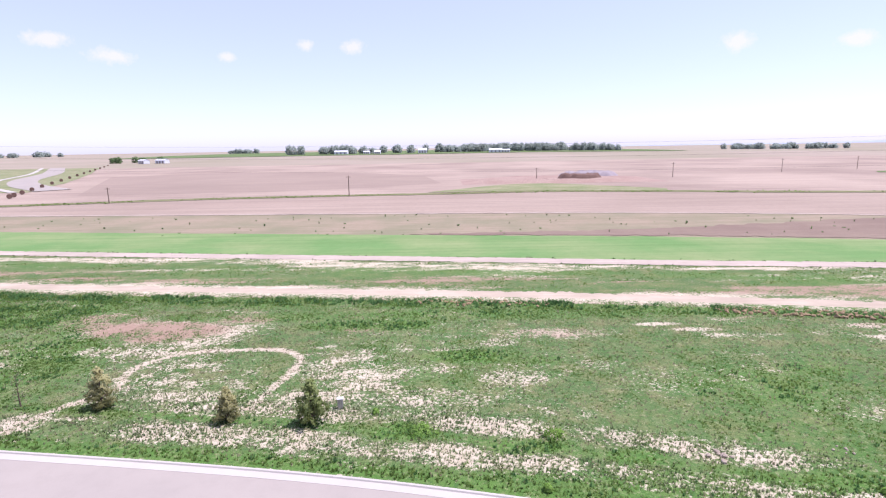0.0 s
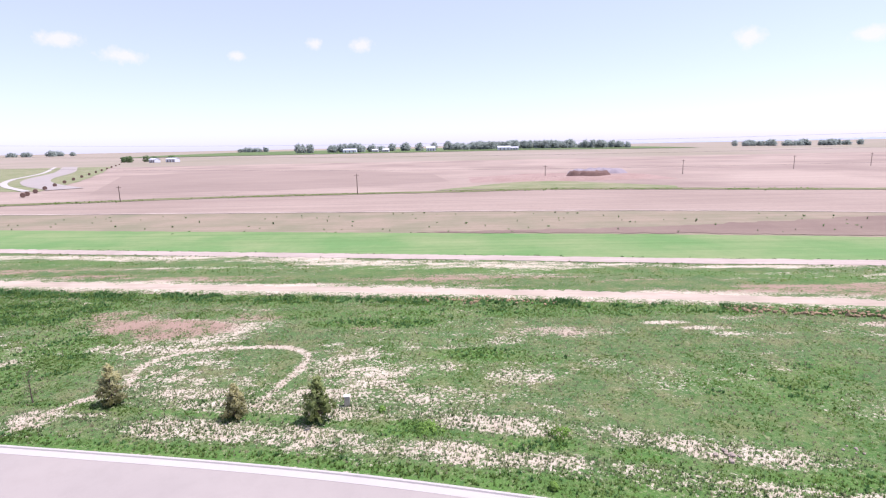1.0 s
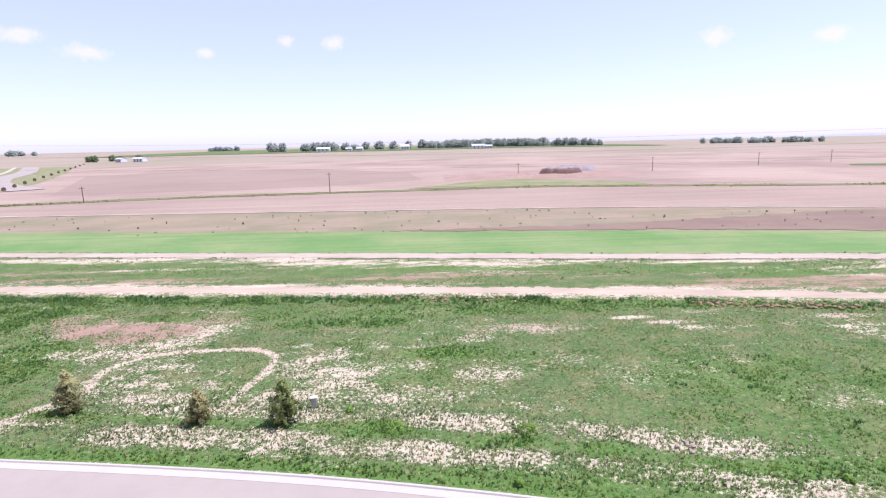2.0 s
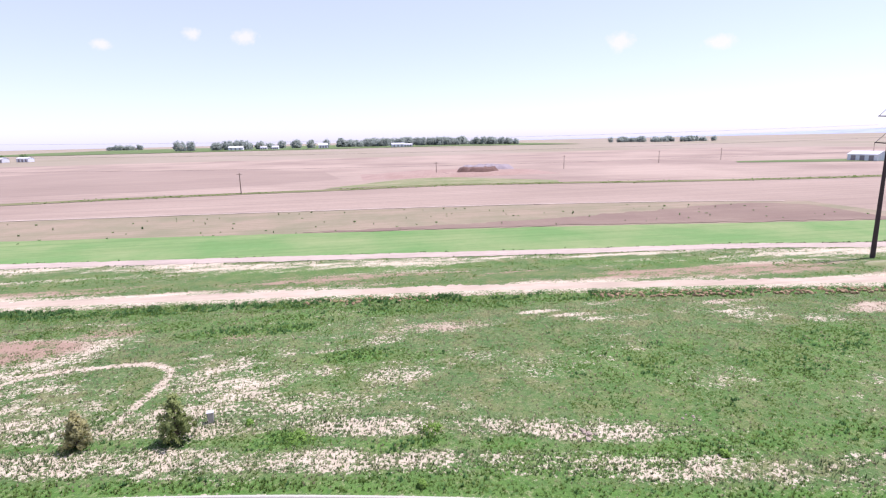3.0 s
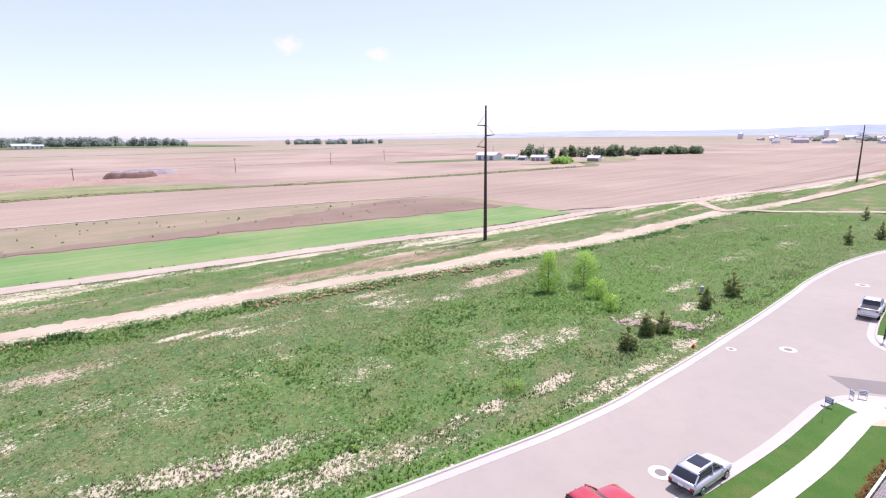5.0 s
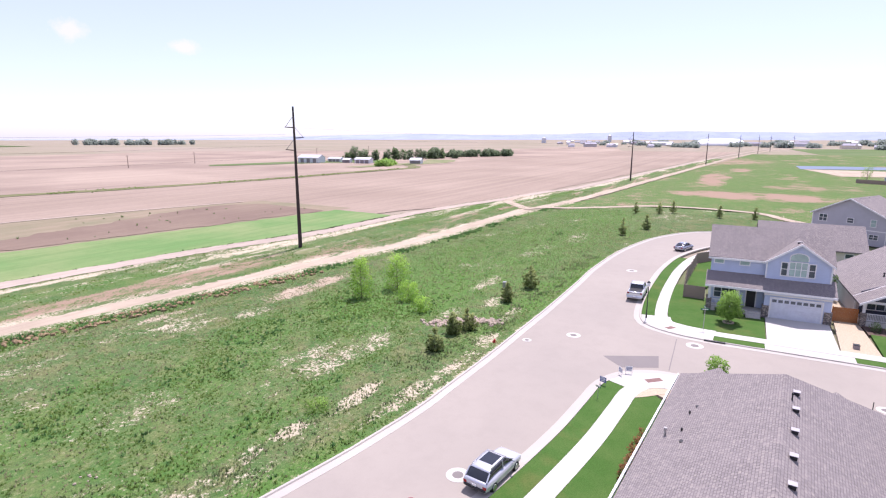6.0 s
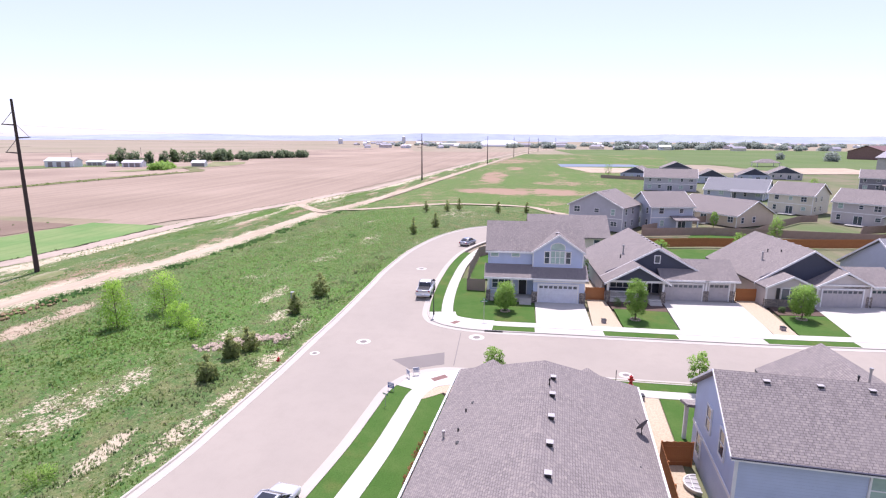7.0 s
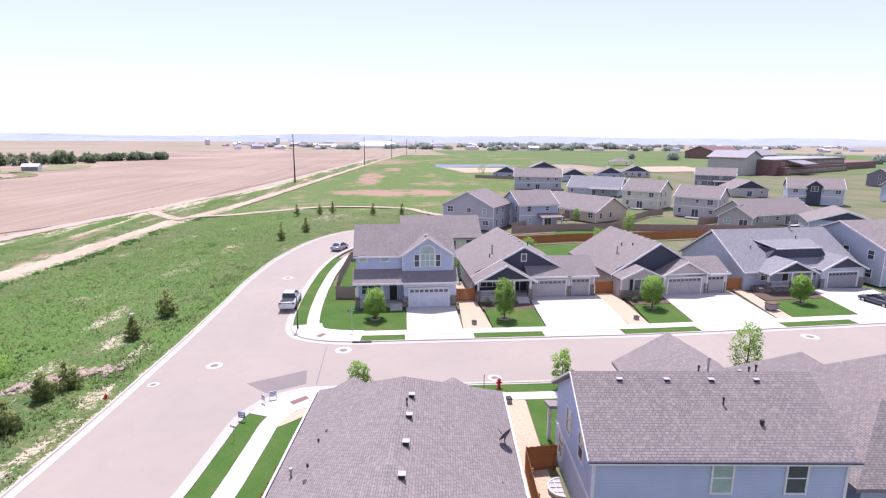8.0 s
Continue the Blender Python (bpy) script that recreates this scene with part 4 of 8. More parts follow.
strip("estate_ground", [(84, -120), (90, -40), (89.5, 2.5), (100, 7), (112, 7.2), (127, 5.2), (141, 1.6), (154, -10)], [(420, -480), (440, -330), (420, -200), (390, -106), (300, -68), (215, -42), (185, -26), (157, -12)], -0.18, M["yard"], "bare and weedy ground between the houses", 0.02, 0.1, 4.0)


# ---- lots: lawns, walks and drives ----
def plot(name, poly, z0, z1, mat, label, category=""):
    return solid(name, prism(bmesh.new(), poly, z0, z1), mat, label, category)


def lane(name, line, d0, d1, z, mat, label):
    """A strip at a set distance from a kerb line."""
    bm = bmesh.new()
    a, b = offset(line, d0), offset(line, d1)
    ribbon(bm, a, b, z)
    ribbon(bm, a, a, z, -0.1)
    ribbon(bm, b, b, z, -0.1)
    return solid(name, bm, mat, label)


def nearest(line, p):
    return min(range(len(line)), key=lambda i: (line[i][0] - p[0]) ** 2 + (line[i][1] - p[1]) ** 2)


# corner lot on the near side of the side street
i0, i1, i2, i3 = nearest(ra, (30, 15)), nearest(ra, (73.0, 7.2)), nearest(ra, (79, -1.5)), nearest(ra, (83, -95))
lane("lawn", ra[i0:i1 + 3], -0.02, -1.62, 0.13, M["lawn"], "mown green grass strip between kerb and walk")
lane("pavement", ra[i0:i1 + 3], -1.6, -3.0, 0.15, M["concrete"], "pale concrete footpath beside the street")
lane("pavement", ra[i1 + 2:i2 + 2], -0.02, -3.0, 0.152, M["concrete"], "pale concrete corner ramp of the footpath")
lane("lawn", ra[i2:i3], -0.02, -1.5, 0.13, M["lawn"], "mown green grass strip between kerb and walk")
lane("pavement", ra[i2 - 1:i3], -1.5, -2.8, 0.15, M["concrete"], "pale concrete footpath beside the street")
inner = offset(ra, -3.0)
plot("lawn", inner[i0:i1 + 1] + [(74.5, 3.0), (72.5, 1.2), (30, 4.0)], -0.1, 0.12, M["lawn"], "mown green corner lawn beside the house")
plot("gravel_bed", [(72.1, 4.4), (73.0, 4.2), (73.8, 3.8), (74.4, 3.2), (74.9, 2.6), (75.2, 2.0), (75.3, 1.3), (74.4, 1.3), (73.9, 2.1), (73.2, 2.8), (72.6, 3.5)], -0.1, 0.149, M["gravel"], "tan gravel bed at the tip of the corner lawn")
plot("gravel_bed", inner[i1 + 1:i2 - 1] + [(76.1, 0.0), (73.0, 0.8), (74.4, 2.9)], -0.1, 0.13, M["gravel"], "tan gravel bed at the corner of the lawn")
plot("lawn", [(76.2, -0.2), (76.2, -12.3), (72.4, -12.3), (71.5, 0.2)], -0.1, 0.11, M["lawn"], "front lawn of the corner house")
plot("gravel_bed", [(76.1, -12.4), (76.0, -15.4), (60.5, -14.3), (56, -13.6), (56, -11.6), (72, -12.4)], -0.1, 0.12, M["gravel"], "tan gravel side yard between two houses")
plot("lawn", [(76.05, -15.5), (76.2, -21.5), (69, -20.5), (69, -15.0)], -0.1, 0.13, M["lawn"], "small green front lawn")
plot("driveway", [(78.95, -21.8), (79.1, -30), (76.2, -30.5), (70, -30), (70, -22.2), (76.2, -21.8)], -0.1, 0.16, M["concrete"], "pale concrete driveway")
plot("lawn", [(76.3, -30.7), (77.2, -48), (57, -46), (57, -29.5), (70, -30.2)], -0.1, 0.12, M["lawn"], "green lawn beside the houses")
plot("lot", [(76.3, 0.4), (78.9, -9), (79, -30), (79.6, -48), (56.5, -48), (56.5, 1.2), (71, 0.6)], -0.2, 0.06, M["yard"], "bare lot ground under the near houses")
plot("back_yard", [(57, -46), (57, 1.2), (40, 4.0), (30, 4.0), (-60, 20), (-60, -90), (57, -90)], -0.1, 0.08, M["yard"], "bare back yard ground")

# the row on the far side
j0, j1, j2, j3 = nearest(rb, (90.8, -50)), nearest(rb, (89.0, 1.0)), nearest(rb, (95.5, 7.5)), nearest(rb, (131, 5))
lane("lawn", rb[j2 - 2:j3], -0.02, -1.52, 0.13, M["lawn"], "mown green grass strip between kerb and walk")
lane("pavement", rb[j2 - 1:j3 + 14], -1.5, -2.9, 0.15, M["concrete"], "pale concrete footpath beside the street")
lane("pavement", rb[j1 - 2:j2], -0.02, -3.2, 0.152, M["concrete"], "pale concrete corner ramp of the footpath")
lane("pavement", rb[:j1 + 1], -1.55, -3.0, 0.15, M["concrete"], "pale concrete footpath before the houses")
lane("drive_apron", rb[:j1], -0.02, -1.55, 0.125, M["concrete"], "pale concrete apron along the kerb")
for y0, y1 in ((0.2, -5.7), (-12.2, -20.9), (-29.2, -39.0), (-48.8, -58.8)):
    k0, k1 = nearest(rb, (89.2, y1)), nearest(rb, (89.2, y0))
    lane("lawn", rb[k0:k1], -0.1, -1.5, 0.15, M["lawn"], "short green grass strip at the kerb")
back = offset(rb, -3.0)
north = offset(rb, -2.9)
plot("lawn", [(92.4, -5.8)] + [p for p in back[j1:j2] if p[0] > 92.2] + north[j2 + 2:nearest(rb, (112, 7.8))] + [(112, 2), (100.5, -0.2), (100.2, -5.8)], -0.1, 0.13, M["lawn"], "green corner lawn with a young tree")
for a, b, c, d in ((92.35, -5.9, -12.1, 101.0), (92.6, -21.7, -31.3, 104.6), (93.3, -39.4, -49.9, 105.2), (94.5, -61.2, -70.6, 106.5)):
    s = (b + 6) * 0.05
    plot("driveway", [(a, b), (a + 0.12, c), (d, c + s * 0.9), (d, b + s * 0.9)], -0.1, 0.14, M["concrete"], "broad pale concrete driveway")
for poly in ([(92.4, -15.6), (92.6, -21.6), (99.2, -21.9), (99.6, -15.6)], [(93.0, -34.0), (93.3, -39.3), (100.5, -40.6), (100.0, -35.0)], [(94.0, -52.4), (94.5, -61.0), (102, -63.2), (101.0, -53.6)]):
    plot("lawn", poly, -0.1, 0.13, M["lawn"], "small green front lawn with a young tree")
for poly in ([(92.4, -12.2), (92.5, -15.5), (103.5, -15.0), (113, -15.0), (113, -13.2), (101, -12.6)], [(92.7, -31.4), (93.0, -33.9), (103.5, -34.6), (112, -35), (112, -32.4), (104.6, -31.8)], [(93.8, -50.2), (94.0, -52.3), (105, -54), (113, -54.5), (113, -52.5), (105.2, -52.2)]):
    plot("gravel_bed", poly, -0.1, 0.12, M["gravel"], "tan gravel bed between two houses")
for poly in ([(99.4, -15.4), (99.3, -22.0), (103, -22.2), (103, -15.2)], [(100.2, -35.0), (100.7, -41.0), (104, -41.4), (104, -35.2)], [(101.2, -53.8), (102.2, -63.4), (106, -63.8), (106, -54)], [(98.6, 0.0), (98.6, -4.2), (101.5, -4.2), (101.5, 0.0)]):
    plot("mulch_bed", poly, -0.1, 0.125, M["mulch"], "dark bark mulch bed before the porch")
for poly in ([(121.7, -15.2), (139.5, -24), (141.5, -50), (122, -52)], [(150, -38), (168, -46), (166, -58), (152, -54)], [(156, -84), (178, -92), (172, -100), (155, -94)]):
    plot("lawn", poly, -0.1, 0.09, M["lawn"], "green back garden lawn")

# street ironwork and markings
def manhole(x, y, r, label):
    t = thing("manhole", label, "manhole", (x, y, 0.03), 0, "manhole covers")
    bm = bmesh.new()
    tube(bm, (0, 0, 0.0), (0, 0, 0.012), r * 2.1, r * 2.1, 24)
    part("collar", bm, M["concrete"], t, "pale concrete collar")
    bm = bmesh.new()
    tube(bm, (0, 0, 0.0), (0, 0, 0.024), r, r * 0.98, 20)
    part("cover", bm, M["patch"], t, "dark iron cover")
    return t


for x, y, rad in ((80.35, 15.9, 0.23), (84.1, 12.05, 0.36), (87.2, 0.5, 0.4), (56.6, 11.5, 0.36), (88.2, -49.7, 0.42), (80.0, -13.6, 0.3), (116.5, 12.0, 0.4)):
    manhole(x, y, rad, "round iron cover in a pale concrete collar set in asphalt")
plot("road_patch", [(80.1, 8.0), (78.2, 5.9), (79.75, 2.9), (82.0, 3.2), (82.6, 3.3)], 0.0, 0.036, M["patch"], "dark asphalt patch in the street", "road")
plot("road_joint", [(88.3, 2.35), (88.3, 2.27), (79.6, 1.95), (79.6, 2.03)], 0.0, 0.035, M["patch"], "thin dark seam across the street", "road")
plot("ramp_mat", [(76.3, 3.6), (77.3, 2.5), (76.8, 2.1), (75.8, 3.2)], 0.1, 0.158, M["brick"], "reddish tactile mat in the corner ramp", "ramp")
plot("ramp_mat", [(91.0, 3.9), (91.9, 3.3), (91.6, 2.7), (90.7, 3.3)], 0.1, 0.158, M["brick"], "reddish tactile mat in the corner ramp", "ramp")
plot("storm_drain", [(89.05, -0.2), (89.3, -0.2), (89.3, -2.2), (89.05, -2.2)], -0.1, 0.17, M["black"], "dark storm drain inlet in the kerb", "drain")


# ---- houses ----
CACHE = {}


def window(parent, x, y, z, w, h, rz=0.0, pane="glass", bars=1, sash=True, arch=False):
    """A window centred at (x, y), sill height z, looking to local -x before the turn rz."""
    key = (round(w, 2), round(h, 2), bars, sash, arch)
    if key not in CACHE:
        f = 0.1
        bm = bmesh.new()
        rings = []
        for x_, k_ in ((0.05, f), (-0.06, f), (-0.06, 0.0), (0.05, 0.0)):
            rings.append([bm.verts.new((x_, yy, zz)) for yy, zz in ((-w / 2 - k_, -k_), (w / 2 + k_, -k_), (w / 2 + k_, h + k_), (-w / 2 - k_, h + k_))])
        for a, b in zip(rings, rings[1:] + rings[:1]):
            for i in range(4):
                bm.faces.new((a[i], a[(i + 1) % 4], b[(i + 1) % 4], b[i]))
        bmesh.ops.recalc_face_normals(bm, faces=bm.faces)
        CACHE[key] = (mesh_of(bm, M["white"]), {}, mesh_of(boxes((-0.045, 0.03, -0.04, 0.04, 0, h)), M["white"]), mesh_of(boxes((-0.04, 0.029, -w / 2, w / 2, h * 0.5 - 0.03, h * 0.5 + 0.03)), M["white"]))
    fm, panes, mull, rung = CACHE[key]
    if pane not in panes:
        panes[pane] = mesh_of(boxes((-0.02, 0.02, -w / 2, w / 2, 0, h)), M[pane])
    o = part("window", fm, None, parent)
    o.matrix_basis = pose(x, y, z, 0, 0, rz)
    part("pane", panes[pane], None, o)
    for i in range(1, bars):
        part("mullion", mull, None, o).location = (0, -w / 2 + w * i / bars, 0)
    if sash:
        part("sash_bar", rung, None, o)
    return o


def garage_door(parent, x, y, z, w, h, mat, rz=0.0, lights=8):
    """A sectional door with raised panels, a white casing and a row of small lights."""
    key = ("g", round(w, 2), round(h, 2), mat.name)
    if key not in CACHE:
        bm = bmesh.new()
        box(bm, 0.0, 0.06, -w / 2, w / 2, 0, h)
        n = lights
        for r_ in range(3):
            for i in range(n):
                yy = -w / 2 + w * (i + 0.5) / n
                zz = h * (r_ + 0.5) / 4
                box(bm, -0.025, 0.0, yy - w / n * 0.4, yy + w / n * 0.4, zz - h * 0.095, zz + h * 0.095)
        c = boxes((-0.08, 0.05, -w / 2 - 0.16, -w / 2, 0, h + 0.16), (-0.08, 0.05, w / 2, w / 2 + 0.16, 0, h + 0.16), (-0.08, 0.05, -w / 2, w / 2, h, h + 0.16))
        g = boxes((-0.03, 0.01, -w / n * 0.36, w / n * 0.36, -h * 0.07, h * 0.07))
        CACHE[key] = (mesh_of(bm, mat), mesh_of(c, M["white"]), mesh_of(g, M["glass"]))
    d, c, g = CACHE[key]
    o = part("garage_door", d, None, parent)
    o.matrix_basis = pose(x, y, z, 0, 0, rz)
    part("door_casing", c, None, o, "white casing")
    for i in range(lights):
        p = part("door_light", g, None, o)
        p.location = (0, -w / 2 + w * (i + 0.5) / lights, h * 0.875)
    return o


def gable(bm, x0, x1, y0, y1, ze, zr, axis, ov=0.4, th=0.22):
    """Two roof slopes over a plan box; the ridge runs along axis."""
    if axis == "x":
        ym, k = (y0 + y1) / 2, (zr - ze) / (abs(y1 - y0) / 2)
        for y in (y0, y1):
            s = 1 if y > ym else -1
            ye, zo = y + s * ov, ze - k * ov
            q = [(x0 - ov, ye, zo), (x1 + ov, ye, zo), (x1 + ov, ym, zr), (x0 - ov, ym, zr)]
            slab(bm, q if s < 0 else q[::-1], th)
    else:
        xm, k = (x0 + x1) / 2, (zr - ze) / (abs(x1 - x0) / 2)
        for x in (x0, x1):
            s = 1 if x > xm else -1
            xe, zo = x + s * ov, ze - k * ov
            lo, hi = min(y0, y1) - ov, max(y0, y1) + ov
            q = [(xe, lo, zo), (xe, hi, zo), (xm, hi, zr), (xm, lo, zr)]
            slab(bm, q if s > 0 else q[::-1], th)
    return bm


def hip(bm, x0, x1, y0, y1, ze, zr, axis, ov=0.4, th=0.2, front=True, rear=True):
    """A hipped roof; with front or rear off, that end is a gable (ridge along x)."""
    y0, y1 = min(y0, y1) - ov, max(y0, y1) + ov
    x0, x1 = x0 - ov, x1 + ov
    if axis == "x":
        h = (y1 - y0) / 2
        a = Vector((x0 + (h if front else 0), (y0 + y1) / 2, zr))
        b = Vector((x1 - (h if rear else 0), (y0 + y1) / 2, zr))
        slab(bm, [(x0, y0, ze), (x1, y0, ze), tuple(b), tuple(a)], th)
        slab(bm, [(x1, y1, ze), (x0, y1, ze), tuple(a), tuple(b)], th)
        if front:
            slab(bm, [(x0, y1, ze), (x0, y0, ze), tuple(a)], th)
        if rear:
            slab(bm, [(x1, y0, ze), (x1, y1, ze), tuple(b)], th)
    else:
        h = (x1 - x0) / 2
        a = ((x0 + x1) / 2, y0 + (h if front else 0), zr)
        b = ((x0 + x1) / 2, y1 - (h if rear else 0), zr)
        slab(bm, [(x0, y1, ze), (x0, y0, ze), a, b], th)
        slab(bm, [(x1, y0, ze), (x1, y1, ze), b, a], th)
        if front:
            slab(bm, [(x0, y0, ze), (x1, y0, ze), a], th)
        if rear:
            slab(bm, [(x1, y1, ze), (x0, y1, ze), b], th)
    return bm


def gable_wall(bm, x0, x1, y0, y1, ze, zr, axis):
    """The wall box of a wing with its two triangular gable ends."""
    box(bm, x0, x1, min(y0, y1), max(y0, y1), 0, ze)
    lo, hi = min(y0, y1), max(y0, y1)
    z1 = zr - 0.22
    if axis == "x":
        tri = [(lo, ze), (hi, ze), ((lo + hi) / 2, z1)]
        a = [bm.verts.new((x0, y, z)) for y, z in tri]
        b = [bm.verts.new((x1, y, z)) for y, z in tri]
    elif axis == "y":
        tri = [(x0, ze), (x1, ze), ((x0 + x1) / 2, z1)]
        a = [bm.verts.new((x, lo, z)) for x, z in tri]
        b = [bm.verts.new((x, hi, z)) for x, z in tri]
    else:
        return bm
    f = [bm.faces.new(a), bm.faces.new(b[::-1])]
    for i in range(3):
        j = (i + 1) % 3
        f.append(bm.faces.new((a[j], a[i], b[i], b[j])))
    bmesh.ops.recalc_face_normals(bm, faces=f)
    return bm


def rake(bm, x, ya, yb, ze, zr, ov=0.4, d=0.09, w=0.22):
    """White bargeboards on a front-facing gable at depth x."""
    ym, k = (ya + yb) / 2, (zr - ze) / (abs(ya - yb) / 2)
    for s in (-1, 1):
        ye = ym + s * (abs(ya - yb) / 2 + ov)
        zo = ze - k * ov
        q = [(x - d, ye, zo + 0.01), (x, ye, zo + 0.01), (x, ym, zr + 0.01), (x - d, ym, zr + 0.01)]
        slab(bm, q, w + 0.03)
    return bm


def rake_side(bm, y, xa, xb, ze, zr, sgn, ov=0.4, d=0.09, w=0.22):
    xm, k = (xa + xb) / 2, (zr - ze) / (abs(xa - xb) / 2)
    for s in (-1, 1):
        xe = xm + s * (abs(xa - xb) / 2 + ov)
        zo = ze - k * ov
        slab(bm, [(xe, y, zo + 0.01), (xe, y + sgn * d, zo + 0.01), (xm, y + sgn * d, zr + 0.01), (xm, y, zr + 0.01)], w + 0.03)
    return bm


def roof_vent(parent, x, y, z, tilt=0.0, rz=0.0):
    if "vent" not in CACHE:
        bm = boxes((-0.14, 0.14, -0.14, 0.14, -0.08, 0.12), bevel=0.02)
        hood = boxes((-0.17, 0.17, -0.17, 0.17, 0.12, 0.145))
        CACHE["vent"] = (mesh_of(bm, M["black"]), mesh_of(hood, M["hood"]))
    o = part("roof_vent", CACHE["vent"][0], None, parent)
    o.matrix_basis = pose(x, y, z, 0, tilt, rz)
    part("hood", CACHE["vent"][1], None, o, "pale metal hood")
    return o


def flue(parent, x, y, z, h=0.6, r=0.07):
    bm = bmesh.new()
    tube(bm, (x, y, z - 0.2), (x, y, z + h), r)
    tube(bm, (x, y, z + h), (x, y, z + h + 0.12), r * 1.6, r * 1.5)
    tube(bm, (x, y, z - 0.2), (x, y, z + 0.1), r * 1.8, r * 1.1)
    return part("flue", bm, M["metal"] if h > 0.5 else M["black"], parent)


def posts(parent, x, ys, z0, z1, w=0.26):
    for y in ys:
        bm = boxes((x - w / 2, x + w / 2, y - w / 2, y + w / 2, z0 + 0.9, z1))
        part("porch_post", bm, M["white"], parent, "white square post")
        part("post_base", boxes((x - 0.28, x + 0.28, y - 0.28, y + 0.28, 0, z0 + 0.95), bevel=0.02), M["stone"], parent, "ledge stone base")


def rail(parent, x, y0, y1, z):
    bm = boxes((x - 0.04, x + 0.04, y0, y1, z + 0.85, z + 0.93), (x - 0.03, x + 0.03, y0, y1, z + 0.1, z + 0.16))
    n = int(abs(y1 - y0) / 0.14)
    for i in range(n + 1):
        yy = y0 + (y1 - y0) * i / n
        box(bm, x - 0.015, x + 0.015, yy - 0.02, yy + 0.02, z + 0.16, z + 0.85)
    part("porch_rail", bm, M["white"], parent)


SID = {k: siding_mat("siding_" + k, c) for k, c in dict(blue=(0.46, 0.52, 0.66), dark=(0.2, 0.19, 0.21), taupe=(0.49, 0.45, 0.43), grey=(0.43, 0.42, 0.445), navy=(0.06, 0.065, 0.09), mid=(0.45, 0.48, 0.54), cream=(0.62, 0.57, 0.46), tan=(0.56, 0.47, 0.35), sage=(0.42, 0.41, 0.37), greyblue=(0.38, 0.42, 0.5)).items()}
DOOR = {"pale": plain("door_pale", (0.69, 0.71, 0.76), None, 2.0, 0.5), "taupe": plain("door_taupe", (0.47, 0.435, 0.43), None, 2.0, 0.5), "grey": plain("door_grey", (0.32, 0.32, 0.34), None, 2.0, 0.5)}


def front_door(parent, x, y, z, rz=0.0):
    bm = boxes((-0.04, 0.05, -0.48, 0.48, 0, 2.1))
    for zz in (0.2, 1.0):
        for yy in (-0.22, 0.22):
            box(bm, -0.06, -0.04, yy - 0.15, yy + 0.15, zz, zz + 0.65)
    d = part("front_door", bm, M["black"], parent, "dark panelled front door")
    d.matrix_basis = pose(x, y, z, 0, 0, rz)
    part("door_casing", boxes((-0.06, 0.05, -0.6, -0.48, 0, 2.2), (-0.06, 0.05, 0.48, 0.6, 0, 2.2), (-0.06, 0.05, -0.6, 0.6, 2.1, 2.22)), M["white"], d, "white casing")


def steps(parent, x, y, w=1.5, n=4):
    bm = bmesh.new()
    for i in range(n):
        box(bm, x - 0.32 * (n - i), x, y - w / 2, y + w / 2, 0.15 * i, 0.15 * (i + 1))
    part("step", bm, M["concrete"], parent, "pale concrete steps")


def house(label, x, y, rz, group="houses of the estate"):
    return thing("house", label, "house", (x, y, 0.05), rz, group)


# two-storey house on the far corner
h = house("two-storey blue-grey sided house with taupe shingle roof and arched window", 100.5, 0.3, 2.0)
part("wall", gable_wall(bmesh.new(), 1.7, 11, -12.2, 0, 6.7, 9.6, "y"), SID["blue"], h)
bm = boxes((0, 1.8, -12.4, -5.9, 0, 3.3))
part("garage_wall", bm, SID["blue"], h)
bm = gable_wall(bmesh.new(), 1.3, 6, -12.1, -5.9, 6.6, 8.75, "x")
part("front_gable", bm, SID["blue"], h)
part("roof", gable(bmesh.new(), 1.7, 11, -12.2, 0, 6.7, 9.7, "y", 0.35), M["shingle"], h)
part("gable_roof", gable(bmesh.new(), 1.3, 6.3, -12.1, -5.9, 6.7, 8.85, "x", 0.35), M["shingle"], h)
bm = slab(bmesh.new(), [(-0.55, 0.4, 3.42), (-0.55, -12.75, 3.42), (1.75, -12.75, 4.7), (1.75, 0.4, 4.7)], 0.2)
part("porch_roof", bm, M["shingle"], h)
bm = rake(bmesh.new(), 0.93, -12.1, -5.9, 6.7, 8.85, 0.35)
for row in ((-0.63, -0.55, -12.75, 0.4, 3.16, 3.4), (1.26, 1.34, -0.4, 0.35, 6.2, 6.42), (1.25, 1.35, -5.55, 0.35, 6.2, 6.42), (1.2, 1.3, -12.25, -12.1, 4.5, 6.6), (1.2, 1.3, -5.9, -5.75, 4.5, 6.6), (-0.03, 0.05, -12.45, -5.85, 2.75, 2.95)):
    box(bm, *row)
pieces("fascia", bm, M["white"], h)
for row in ((-0.05, 0.5, -12.55, -11.75, 0, 1.5), (-0.05, 0.5, -6.45, -5.75, 0, 1.5)):
    part("stone_pier", boxes(row), M["stone"], h)
part("porch_floor", boxes((0, 1.8, -5.9, 0, 0, 0.6)), M["concrete"], h)
posts(h, 0.2, (-0.15, -3.2), 0.6, 3.3)
rail(h, 0.15, -3.0, -0.3, 0.6)
steps(h, 0, -4.9)
garage_door(h, -0.01, -9.05, 0.05, 4.88, 2.4, DOOR["pale"])
for i in range(3):
    window(h, 1.68, -1.0 - i * 0.82, 1.45, 0.72, 1.3, 0)
front_door(h, 1.68, -4.6, 0.62)
for yy in (-0.85, -3.6):
    window(h, 1.66, yy, 5.7, 0.95, 0.8, 0, "glass_pale", 1, False)
window(h, 1.26, -8.95, 5.0, 1.7, 1.6, 0, "glass_pale", 3)
window(h, 1.26, -7.6, 5.0, 0.55, 1.5, 0)
